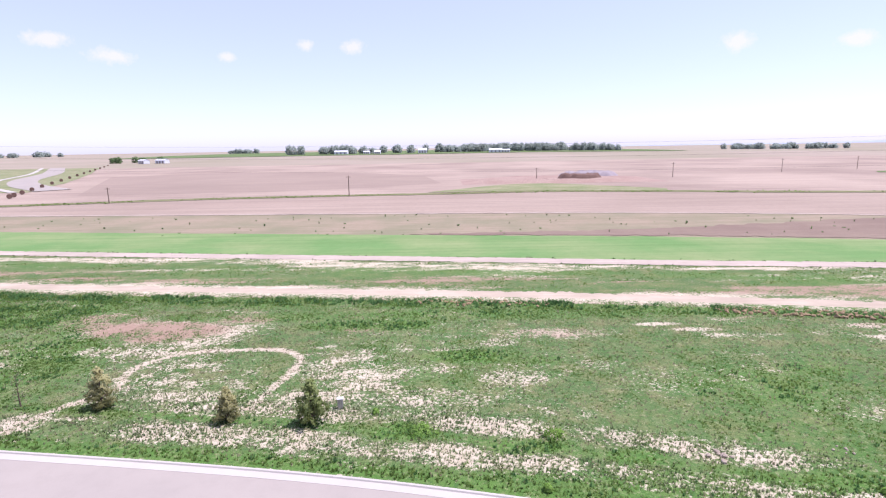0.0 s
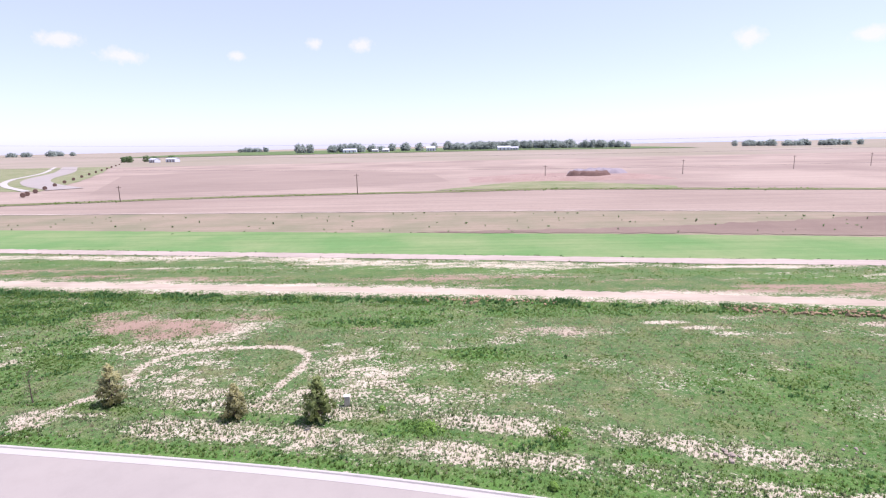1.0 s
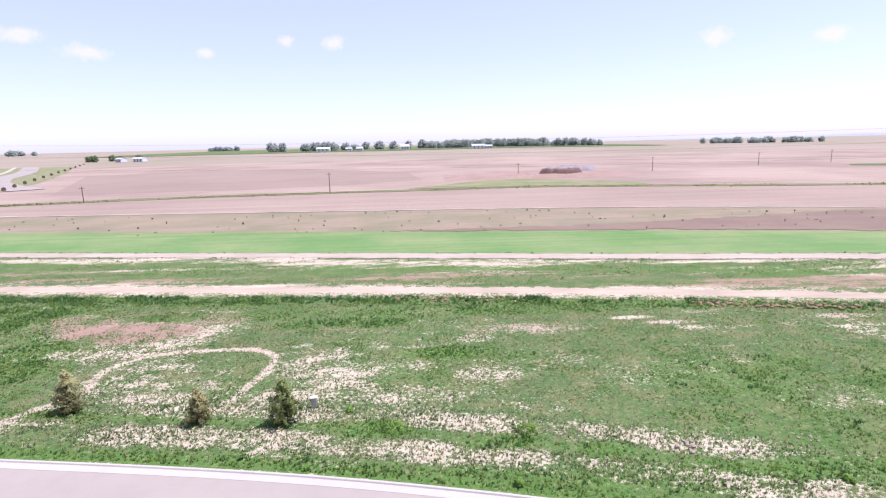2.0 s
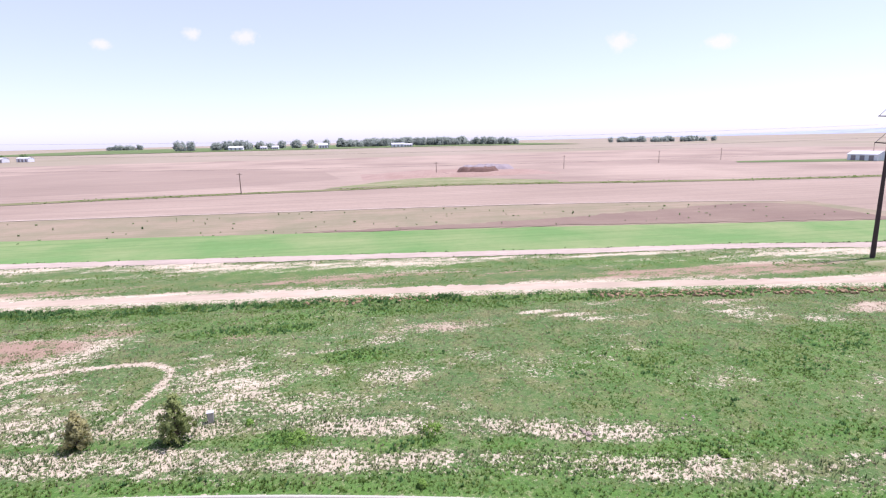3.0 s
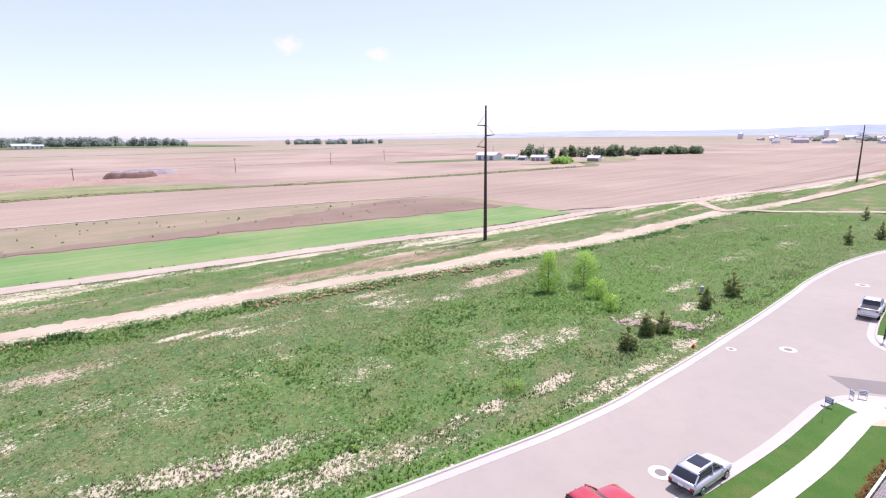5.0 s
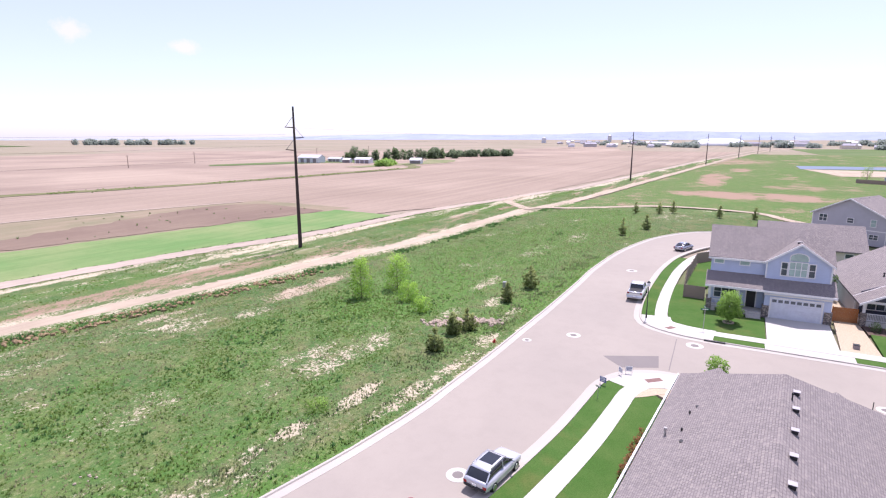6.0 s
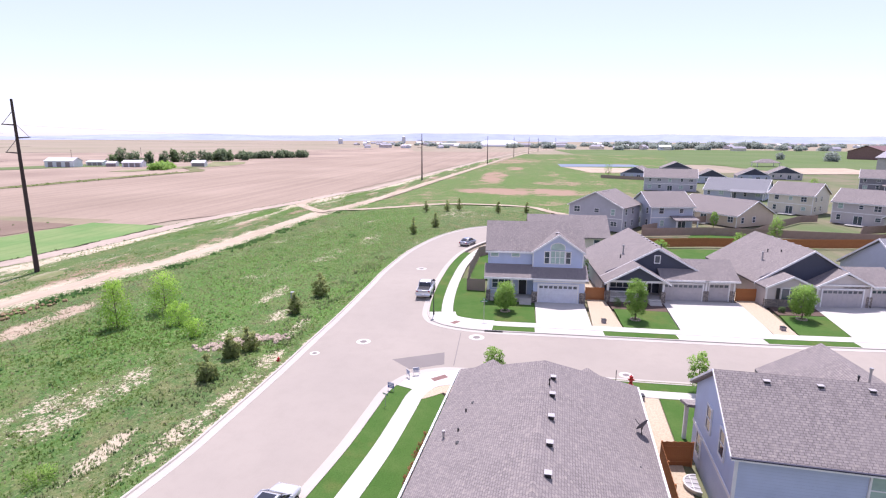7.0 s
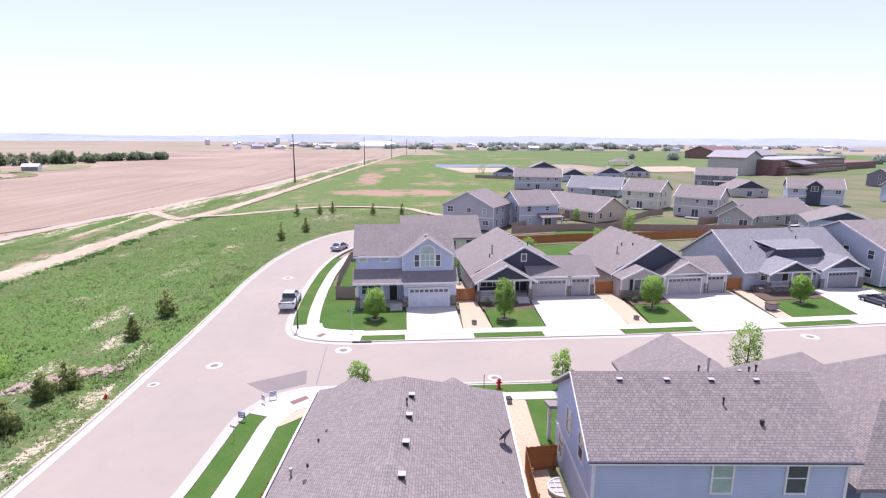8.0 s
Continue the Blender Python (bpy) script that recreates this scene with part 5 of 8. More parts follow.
window(h, 1.26, -10.3, 5.0, 0.55, 1.5, 0)
bm = bmesh.new()
arc = [(-0.85, 0.0), (0.85, 0.0)] + [(0.85 * math.cos(a), 0.35 + 0.5 * math.sin(a)) for a in np.linspace(0, math.pi, 9)]
for k, (mat, sc, dx) in enumerate((("white", 1.14, -0.05), ("glass_pale", 1.0, -0.09))):
    bm = bmesh.new()
    vs = [bm.verts.new((dx, a * sc, b * sc)) for a, b in arc]
    vb = [bm.verts.new((0.05, a * sc, b * sc)) for a, b in arc]
    bm.faces.new(vs)
    for i in range(len(arc)):
        bm.faces.new((vs[i], vs[(i + 1) % len(arc)], vb[(i + 1) % len(arc)], vb[i]))
    bmesh.ops.recalc_face_normals(bm, faces=bm.faces)
    o = part("arched_window" if k == 0 else "pane", bm, M[mat], h if k == 0 else o)
    if k == 0:
        o.matrix_basis = pose(1.28, -8.95, 6.78)
for yy in (-9.0, -8.8):
    roof_vent(h, 2.2, yy, 8.75)

# single-storey house with the dark gables
h = house("single-storey taupe house with dark gables and three-car garage", 102.5, -15.0, 3.0)
part("wall", gable_wall(bmesh.new(), 3.2, 19, -14.0, 0, 2.95, 6.7, "x"), SID["taupe"], h)
part("garage_wall", boxes((1.4, 8, -13.0, -7.5, 0, 3.1), (1.8, 8, -16.6, -12.9, 0, 3.1)), SID["taupe"], h)
part("roof", gable(bmesh.new(), 3.2, 19, -14.0, 0, 2.95, 6.8, "x"), M["shingle"], h)
part("garage_roof", gable(bmesh.new(), 1.4, 8.4, -16.6, -7.5, 3.15, 5.0, "y"), M["shingle"], h)
k = 3.85 / 7.0
bm = slab(bmesh.new(), [(-0.6, 0.4, 2.95 - 0.4 * k), (-0.6, -3.8, 2.95 + 3.8 * k), (2.8, -3.8, 2.95 + 3.8 * k), (2.8, 0.4, 2.95 - 0.4 * k)], 0.22)
slab(bm, [(-0.6, -3.8, 2.95 + 3.8 * k), (-0.6, -8.0, 2.95 - 0.4 * k), (3.6, -8.0, 2.95 - 0.4 * k), (5.0, -3.8, 2.95 + 3.8 * k)], 0.22)
part("porch_roof", bm, M["shingle"], h)
bm = gable_wall(bmesh.new(), 3.05, 3.2, -13.6, -0.4, 3.3, 6.6, "x")
part("dark_gable", bm, SID["navy"], h, "dark navy gable siding")
bm = bmesh.new()
tri = [(-7.5, 3.0), (-0.1, 3.0), (-3.8, 4.62)]
a = [bm.verts.new((-0.1, yy, zz)) for yy, zz in tri]
b = [bm.verts.new((0.2, yy, zz)) for yy, zz in tri]
bm.faces.new(a), bm.faces.new(b)
for i in range(3):
    bm.faces.new((a[i], a[(i + 1) % 3], b[(i + 1) % 3], b[i]))
bmesh.ops.recalc_face_normals(bm, faces=bm.faces)
part("porch_gable", bm, SID["navy"], h, "dark navy gable siding")
bm = rake(bmesh.new(), -0.6, -7.6, 0, 2.95, 5.04)
rake(bm, 2.8, -14.0, 0, 2.95, 6.8)
for row in ((0.92, 1.0, -13.2, -7.4, 2.75, 2.97), (0.92, 1.0, -17.0, -12.6, 2.75, 2.97), (0, 0.25, -7.4, -0.1, 2.7, 2.98), (1.32, 1.4, -7.75, -7.5, 0, 3.0), (1.32, 1.42, -13.05, -12.85, 0, 3.0), (1.7, 1.8, -16.7, -16.5, 0, 3.0), (3.1, 3.25, -0.1, 0.06, 0, 2.9)):
    box(bm, *row)
pieces("fascia", bm, M["white"], h)
for row in ((1.3, 1.6, -13.3, -12.6, 0, 1.5), (1.7, 2.0, -16.75, -16.1, 0, 1.5), (1.3, 1.6, -7.75, -7.45, 0, 1.5)):
    part("stone_pier", boxes(row), M["stone"], h)
garage_door(h, 1.39, -10.05, 0.05, 4.88, 2.3, DOOR["taupe"])
garage_door(h, 1.79, -14.7, 0.05, 2.45, 2.3, DOOR["taupe"], 0, 4)
part("porch_floor", boxes((0, 3.2, -7.4, -0.1, 0, 0.6)), M["concrete"], h)
posts(h, 0.2, (-0.25, -5.0, -7.2), 0.6, 2.9)
rail(h, 0.15, -4.8, -0.5, 0.6)
steps(h, 0, -6.1)
for i in range(3):
    window(h, 3.0, -1.5 - 0.85 * i, 1.3, 0.75, 1.35, 0)
front_door(h, 3.0, -6.0, 0.62)
window(h, 3.0, -7.0, 4.75, 0.6, 0.9, 0, "glass", 1, False)
for xx in (5.5, 7.0, 8.5, 10.0, 11.5, 13):
    roof_vent(h, xx, -7.35, 6.58, 0, 0)
flue(h, 7.5, -3.6, 4.95, 1.1, 0.11)
flue(h, 6.3, -3.0, 4.6, 0.35)
flue(h, 10, -9.5, 5.45, 0.4)

# third house of the row
h = house("single-storey grey-taupe house with stone skirt and gabled garage", 103.5, -34.6, 5.0)
part("wall", gable_wall(bmesh.new(), 2.6, 17, -13.4, 0, 2.95, 6.9, "x"), SID["taupe"], h)
part("bedroom_wall", gable_wall(bmesh.new(), 0, 4, -5.9, -0.1, 2.9, 4.1, "x"), SID["taupe"], h)
part("garage_wall", gable_wall(bmesh.new(), 0.4, 7, -13.0, -6.4, 3.05, 4.6, "x"), SID["taupe"], h)
part("side_garage_wall", boxes((0.8, 7, -16.2, -12.9, 0, 3.0)), SID["taupe"], h)
part("roof", gable(bmesh.new(), 2.6, 17, -13.4, 0, 2.95, 7.0, "x"), M["shingle"], h)
part("bedroom_roof", gable(bmesh.new(), 0, 5, -5.9, -0.1, 2.9, 4.2, "x"), M["shingle"], h)
part("garage_roof", gable(bmesh.new(), 0.4, 7, -13.0, -6.4, 3.05, 4.75, "x"), M["shingle"], h)
part("side_garage_roof", gable(bmesh.new(), 0.8, 7, -16.2, -10, 3.0, 4.6, "y"), M["shingle"], h)
part("dark_gable", gable_wall(bmesh.new(), 2.45, 2.6, -13.0, -0.4, 3.3, 6.8, "x"), SID["navy"], h, "dark navy gable siding")
bm = rake(bmesh.new(), 0, -13.0, -6.4, 3.05, 4.75)
rake(bm, 2.2, -13.4, 0, 2.95, 7.0)
rake(bm, -0.4, -5.9, -0.1, 2.9, 4.2, 0.4, 0.08)
for row in ((0.32, 0.4, -16.6, -13.2, 2.62, 2.86), (0.3, 0.4, -6.6, -6.4, 0, 3.0), (0.3, 0.42, -13.05, -12.85, 0, 3.0), (0.7, 0.8, -16.3, -16.1, 0, 3.0), (-0.08, 0.05, -0.2, 0.0, 0, 2.9), (0.3, 0.4, -13, -6.4, 2.85, 3.05)):
    box(bm, *row)
pieces("fascia", bm, M["white"], h)
for row in ((-0.1, 0.3, -5.9, 0.0, 0, 1.1), (0.3, 0.6, -13.25, -12.6, 0, 1.5), (0.7, 1.0, -16.3, -15.9, 0, 1.5)):
    part("stone_skirt", boxes(row), M["stone"], h)
garage_door(h, 0.39, -9.6, 0.05, 4.88, 2.3, DOOR["taupe"])
garage_door(h, 0.79, -14.6, 0.05, 2.45, 2.3, DOOR["taupe"], 0, 4)
window(h, -0.03, -2.9, 1.1, 1.9, 1.4, 0, "glass", 2, False)
part("shutter", boxes((-0.08, 0.0, -4.5, -4.1, 1.05, 2.55)), M["black"], h)
part("shutter", boxes((-0.08, 0.0, -1.7, -1.3, 1.05, 2.55)), M["black"], h)
front_door(h, 2.5, -6.15, 0.2)
for xx in (4.5, 6.2, 7.9, 9.6, 11.3, 13):
    roof_vent(h, xx, -7.05, 6.78)
flue(h, 7.0, -2.8, 4.65, 1.0, 0.1)
flue(h, 8.5, -4.2, 5.4, 0.35)
flue(h, 6.5, -4.9, 5.8, 0.3)

# fourth house, grey roof
h = house("single-storey grey house with blue-grey shingle roof and dark dormer", 104.6, -54.0, 6.0)
part("wall", gable_wall(bmesh.new(), 1.8, 16.5, -19.0, 0, 3.0, 7.4, "y"), SID["mid"], h)
part("roof", gable(bmesh.new(), 1.8, 16.5, -19.0, 0, 3.0, 7.6, "y"), M["shingle_grey"], h)
part("porch_roof", gable(bmesh.new(), -0.2, 5, -9.6, -2.2, 2.95, 4.6, "x"), M["shingle_grey"], h)
part("garage_wall", gable_wall(bmesh.new(), 0.8, 7, -18.9, -11.6, 3.0, 4.6, "x"), SID["mid"], h)
part("garage_roof", gable(bmesh.new(), 0.8, 7, -18.9, -11.6, 3.0, 4.75, "x"), M["shingle_grey"], h)
part("side_garage_wall", boxes((1.5, 3, -11.6, -9.0, 0, 3.0)), SID["mid"], h)
for x0, x1, y0, y1, zz in ((-0.1, 0.15, -9.5, -2.3, 2.98), (0.65, 0.8, -18.6, -11.9, 3.05)):
    bm = bmesh.new()
    tri = [(y0, zz), (y1, zz), ((y0 + y1) / 2, zz + 1.42)]
    a = [bm.verts.new((x0, p, q)) for p, q in tri]
    b = [bm.verts.new((x1, p, q)) for p, q in tri]
    bm.faces.new(a), bm.faces.new(b)
    for i in range(3):
        bm.faces.new((a[i], a[(i + 1) % 3], b[(i + 1) % 3], b[i]))
    bmesh.ops.recalc_face_normals(bm, faces=bm.faces)
    part("porch_gable", bm, SID["navy"], h, "dark gable siding")
bm = bmesh.new()
prism(bm, [(3.5, -15.2), (6.6, -15.2), (6.6, -4.6), (3.5, -4.6)], 3.9, 5.5)
for v in bm.verts:
    if v.co.z > 5 and v.co.x < 5:
        v.co.y = -9.9 + (v.co.y + 9.9) * 0.72
part("dormer", bm, SID["navy"], h, "long dark dormer face")
part("dormer_roof", slab(bmesh.new(), [(3.38, -13.8, 5.53), (3.38, -6.0, 5.53), (6.9, -5.0, 6.25), (6.9, -14.8, 6.25)], 0.07), M["shingle_grey"], h)
bm = rake(bmesh.new(), -0.6, -9.6, -2.2, 2.95, 4.6)
rake(bm, 0.4, -18.9, -11.6, 3.0, 4.75)
rake_side(bm, 0.4, 1.8, 16.5, 3.0, 7.6, 1)
for row in ((1.32, 1.4, -19.4, 0.4, 2.55, 2.75), (0, 0.25, -9.4, -2.3, 2.72, 2.98), (3.29, 3.37, -13.8, -6.0, 5.42, 5.58)):
    box(bm, *row)
pieces("fascia", bm, M["white"], h)
garage_door(h, 0.79, -15.3, 0.05, 4.88, 2.3, DOOR["grey"])
garage_door(h, 1.49, -10.3, 0.05, 2.4, 2.3, DOOR["grey"], 0, 4)
part("porch_floor", boxes((0, 1.8, -8.9, -1.2, 0, 0.7)), M["stone"], h)
posts(h, 0.2, (-2.5, -6.2, -9.4), 0.6, 2.9)
rail(h, 0.15, -6.0, -2.8, 0.7)
window(h, 1.76, -3.4, 1.4, 1.6, 1.4, 0, "glass", 2)
front_door(h, 1.76, -6.6, 0.7)
for row in ((0.7, 1.0, -19.0, -18.2, 0, 1.5), (0.7, 1.0, -12.3, -11.6, 0, 1.5)):
    part("stone_pier", boxes(row), M["stone"], h)
flue(h, 9, -13, 7.4, 1.0, 0.12)
flue(h, 5.5, -3.5, 5.25, 0.3)
flue(h, 7.0, -12.5, 6.2, 0.35)

# corner house next to the camera: broad shingle roof
h = house("single-storey corner house with broad taupe shingle roof", 56.2, 1.75, -4.3)
part("wall", boxes((-4.8, 15.0, -12.2, -0.4, 0, 3.0)), SID["taupe"], h)
part("roof", hip(bmesh.new(), -5.2, 15.6, -12.75, -0.5, 3.05, 7.2, "x", 0.45, 0.2, False, True), M["shingle"], h)
part("front_roof", gable(bmesh.new(), 11.6, 15.5, -4.7, -0.5, 2.95, 4.2, "x", 0.4), M["shingle"], h)
part("front_roof", gable(bmesh.new(), 11.6, 15.5, -11.8, -7.4, 2.95, 4.2, "x", 0.4), M["shingle"], h)
part("front_wall", gable_wall(bmesh.new(), 13, 15.5, -4.8, -0.6, 2.9, 4.3, "x"), SID["taupe"], h)
part("front_wall", gable_wall(bmesh.new(), 13, 15.5, -11.9, -7.6, 2.9, 4.3, "x"), SID["taupe"], h)
part("gutter", boxes((-5.6, 16.0, 0.05, 0.17, 2.86, 3.03)), M["white"], h, "white eaves gutter")
part("gutter", boxes((-5.6, 16.0, -13.32, -13.2, 2.86, 3.03)), M["white"], h, "white eaves gutter")
for xx in (-2.0, 0.4, 2.9, 5.4, 7.6):
    roof_vent(h, xx, -7.2, 6.92, 0, 0)
flue(h, 4.9, -1.15, 3.6, 0.52, 0.065)
flue(h, 4.95, -2.0, 4.15, 0.2, 0.04)
flue(h, 7.2, -2.05, 4.2, 0.2, 0.04)
flue(h, 6.5, -7.0, 7.0, 0.25, 0.035)
for xx, yy, zz in ((3.5, -2.3, 4.32), (8.1, -2.4, 4.36)):
    bm = bmesh.new()
    tube(bm, (xx, yy, zz - 0.1), (xx, yy, zz + 0.16), 0.17, 0.17, 10)
    part("turtle_vent", bm, M["black"], h, "round black roof vent")
for xx, yy in ((5.2, -11.6), (4.4, -11.9)):
    flue(h, xx, yy, 3.45, 0.3, 0.05)
d = thing("satellite_dish", "dark grey satellite dish on a bent mast", "satellite dish", (63.6, -11.4, 3.4), 25)
bm = bmesh.new()
n_r, n_s = 4, 18
rings = []
for i in range(n_r + 1):
    q = i / n_r
    rings.append([bm.verts.new((0.12 * q * q - 0.02, 0.5 * q * math.cos(a), 0.42 * q * math.sin(a))) for a in np.linspace(0, 6.283, n_s, endpoint=False)] if i else [bm.verts.new((-0.02, 0, 0))])
for i in range(n_r):
    for k in range(n_s):
        k2 = (k + 1) % n_s
        bm.faces.new((rings[0][0], rings[1][k], rings[1][k2]) if i == 0 else (rings[i][k], rings[i + 1][k], rings[i + 1][k2], rings[i][k2]))
bmesh.ops.solidify(bm, geom=bm.faces[:], thickness=0.03)
o = part("reflector", bm, plain("dish_grey", (0.16, 0.15, 0.16), None, 3.0, 0.6), d)
o.matrix_basis = pose(0, 0, 0.75, 0, -30, 20)
bm = bmesh.new()
tube(bm, (0, 0, -0.1), (0.15, 0, 0.45), 0.03)
tube(bm, (0.15, 0, 0.45), (0, 0, 0.75), 0.03)
tube(bm, (0, 0, 0.5), (0.55, 0.2, 0.95), 0.02)
part("mast", bm, M["black"], d)

# two-storey blue-grey neighbour
h = house("two-storey blue-grey sided house with taupe shingle roof, seen from behind", 59.7, -15.1, -4.0)
part("wall", gable_wall(bmesh.new(), 0, 8.4, -13.0, 0, 5.3, 7.75, "y"), SID["blue"], h)
part("roof", gable(bmesh.new(), 0, 8.4, -13.0, 0, 5.3, 7.85, "y", 0.35), M["shingle"], h)
part("garage_wall", gable_wall(bmesh.new(), 8, 17.0, -14.9, -6.9, 3.0, 5.2, "x"), SID["blue"], h)
part("garage_roof", gable(bmesh.new(), 7, 17.0, -14.9, -6.9, 3.0, 5.35, "x"), M["shingle"], h)
bm = rake_side(bmesh.new(), 0.35, 0, 8.4, 5.3, 7.85, 1, 0.35, 0.05, 0.1)
part("gutter", boxes((-0.45, -0.36, -13.35, 0.35, 5.0, 5.08)), M["gutter"], h, "dark eaves gutter")
for row in ((-0.06, 0.0, -0.12, 0.06, 0, 5.0), (-0.06, 0.0, -13.06, -12.9, 0, 5.0), (-0.43, -0.36, -13.35, 0.35, 4.9, 4.995), (-0.05, 0.0, -13.0, 0.0, 2.35, 2.55)):
    box(bm, *row)
box(bm, 0.0, 8.4, 0.0, 0.05, 2.35, 2.55)
pieces("fascia", bm, M["white"], h)
window(h, -0.03, -6.6, 3.15, 0.98, 1.65, 0, "glass_pale")
window(h, -0.03, -10.4, 3.15, 0.98, 1.65, 0)
window(h, 2.2, 0.03, 3.55, 0.85, 1.5, -90)
window(h, 5.0, 0.03, 3.55, 0.85, 1.5, -90)
window(h, 6.6, 0.03, 1.0, 0.85, 1.4, -90)
part("porch_roof", slab(bmesh.new(), [(8.3, 0.5, 3.5), (8.3, -5, 3.5), (10.3, -5, 2.9), (10.3, 0.5, 2.9)], 0.2), M["shingle"], h)
for yy in (0.1, -4.7):
    part("porch_post", boxes((9.9, 10.15, yy - 0.12, yy + 0.12, 0, 2.75)), M["white"], h)
for yy in (-2.32, -5.0, -7.5, -10.05):
    roof_vent(h, 3.75, yy, 7.5)
for yy, hh_, rr_ in ((-7.35, 0.4, 0.045), (-7.9, 0.9, 0.065), (-10.3, 0.32, 0.045), (-10.7, 0.45, 0.05)):
    flue(h, 4.9, yy, 7.4, hh_, rr_)
flue(h, 2.4, -7.6, 6.65, 0.4, 0.045)
flue(h, 1.4, -9.2, 6.1, 0.16, 0.08)
flue(h, 10.5, -13.2, 3.9, 0.5, 0.05)
flue(h, 11.2, -13.5, 3.8, 0.9, 0.1)
flue(h, 12.0, -13.3, 3.8, 0.25, 0.12)

# next house beyond it
h = house("single-storey house with taupe shingle hip roof behind the neighbours", 58.5, -29.2, -4.0)
part("wall", boxes((1, 14.6, -13.6, -0.4, 0, 3.0)), SID["greyblue"], h)
part("roof", hip(bmesh.new(), 1, 15.0, -7.2, -0.2, 3.05, 6.2, "x", 0.4), M["shingle"], h)
part("wing_roof", hip(bmesh.new(), -1, 15.0, -14.0, -6.2, 3.05, 6.4, "x", 0.4), M["shingle"], h)
flue(h, 5.0, -2.2, 4.5, 0.2, 0.1)


def plain_house(label, x, y, rz, w, d, storeys, wall, roof="shingle", axis="y", rise_=2.9, garage=False, porch=False, accent="", side=True, rakes=True):
    """A house of the farther rows: walls, roof, trim and its windows."""
    h = house(label, x, y, rz)
    ze = 3.0 if storeys == 1 else 5.7
    part("wall", gable_wall(bmesh.new(), 0, d, -w, 0, ze, ze + rise_, axis), SID[wall], h)
    part("roof", gable(bmesh.new(), 0, d, -w, 0, ze, ze + rise_ + 0.1, axis, 0.4), M[roof], h)
    bm = bmesh.new()
    if axis == "x":
        rake(bm, -0.4, -w, 0, ze, ze + rise_ + 0.1)
        if accent:
            t = gable_wall(bmesh.new(), -0.06, 0.1, -w + 0.7, -0.7, ze + 0.3, ze + rise_ - 0.1, "x")
            bmesh.ops.delete(t, geom=[v for v in t.verts if v.co.z < 0.1], context="VERTS")
            part("dark_gable", t, SID[accent], h, "dark gable siding")
    elif rakes:
        rake_side(bm, 0.4, 0, d, ze, ze + rise_ + 0.1, 1)
        rake_side(bm, -w - 0.4, 0, d, ze, ze + rise_ + 0.1, -1)
        box(bm, -0.48, -0.4, -w - 0.4, 0.4, ze - 0.5, ze - 0.28)
    for yy in (-w, 0):
        box(bm, -0.05, 0.05, yy - 0.08, yy + 0.08, 0, ze - 0.3)
    if storeys == 2:
        box(bm, -0.04, 0.0, -w, 0, 2.85, 3.05)
    pieces("fascia", bm, M["white"], h)
    n = max(2, int(w / 3.6))
    for s in range(storeys):
        for i in range(n):
            yy = -w * (i + 0.5) / n
            if s == 0 and garage and i < n - 1:
                continue
            if s == 0 and i == n // 2:
                window(h, -0.03, yy, 0.15, 1.75, 2.05, 0, "glass", 2, False)      # sliding patio door
                part("patio", boxes((-3.0, -0.02, yy - 1.9, yy + 1.9, 0, 0.16)), M["concrete"], h, "pale concrete patio slab")
            else:
                window(h, -0.03, yy + 0.35 * math.sin(x + 2 * i + s), 1.0 + 2.75 * s + 0.15 * ((i + s) % 3), (0.85, 1.4, 1.05)[(i + 2 * s + int(abs(x))) % 3], (1.3, 1.3, 0.9)[(i + s) % 3], 0, "glass" if (i + s + int(abs(y))) % 3 else "glass_pale", 1 + ((i + 2 * s + int(abs(x))) % 3 == 1))
        if side:
            for k in range(max(1, int(d / 4.5))):
                window(h, 2.0 + k * 4.0, 0.03, 1.0 + 2.75 * s, 0.9, 1.3, -90)
                window(h, 2.0 + k * 4.0, -w - 0.03, 1.0 + 2.75 * s, 0.9, 1.3, 90)
    if garage:
        garage_door(h, -0.02, -w * 0.36, 0.05, 4.88, 2.3, DOOR["grey"])
    if porch:
        part("porch_roof", slab(bmesh.new(), [(-3.0, -w * 0.45, 2.7), (-3.0, -w - 0.3, 2.7), (0, -w - 0.3, 3.4), (0, -w * 0.45, 3.4)], 0.2), M[roof], h)
        for yy in (-w * 0.5, -w + 0.1):
            part("porch_post", boxes((-2.8, -2.55, yy - 0.12, yy + 0.12, 0, 2.6)), M["white"], h)
    for i in range(4):
        if axis == "x":
            roof_vent(h, d * (0.25 + 0.16 * i), -w / 2 - 0.35, ze + rise_ - 0.15)
        else:
            roof_vent(h, d / 2 + 0.35, -w * (0.2 + 0.2 * i), ze + rise_ - 0.15)
    return h


plain_house("two-storey grey sided house with gable end to the street", 164.9, -15.2, -31, 13.1, 11, 2, "grey", "shingle", "x", 3.1)
plain_house("two-storey blue-grey house with covered back porch", 162.6, -33.6, 12, 10, 11, 2, "mid", "shingle", "y", 2.8, porch=True)
plain_house("single-storey tan house with brown trim", 186, -45, -58, 19, 13, 1, "tan", "shingle", "y", 3.2)
plain_house("two-storey cream house with plain walls", 204, -76, -45, 11.5, 12, 2, "cream", "shingle", "y", 3.0, side=True)
plain_house("two-storey taupe house with white windows and back patio", 183.8, -83, -45, 11.5, 11, 2, "taupe", "shingle", "y", 2.8)
plain_house("small grey-green gabled wing house", 163.2, -84, -43, 7.4, 9, 1, "sage", "shingle", "x", 2.4)
plain_house("long single-storey grey-green house", 162.5, -92, 16, 22, 11, 1, "sage", "shingle", "y", 3.1)
plain_house("single-storey slate-blue house with dark gable", 152.2, -99.1, -30, 14, 14, 1, "greyblue", "shingle", "x", 2.5, accent="navy")
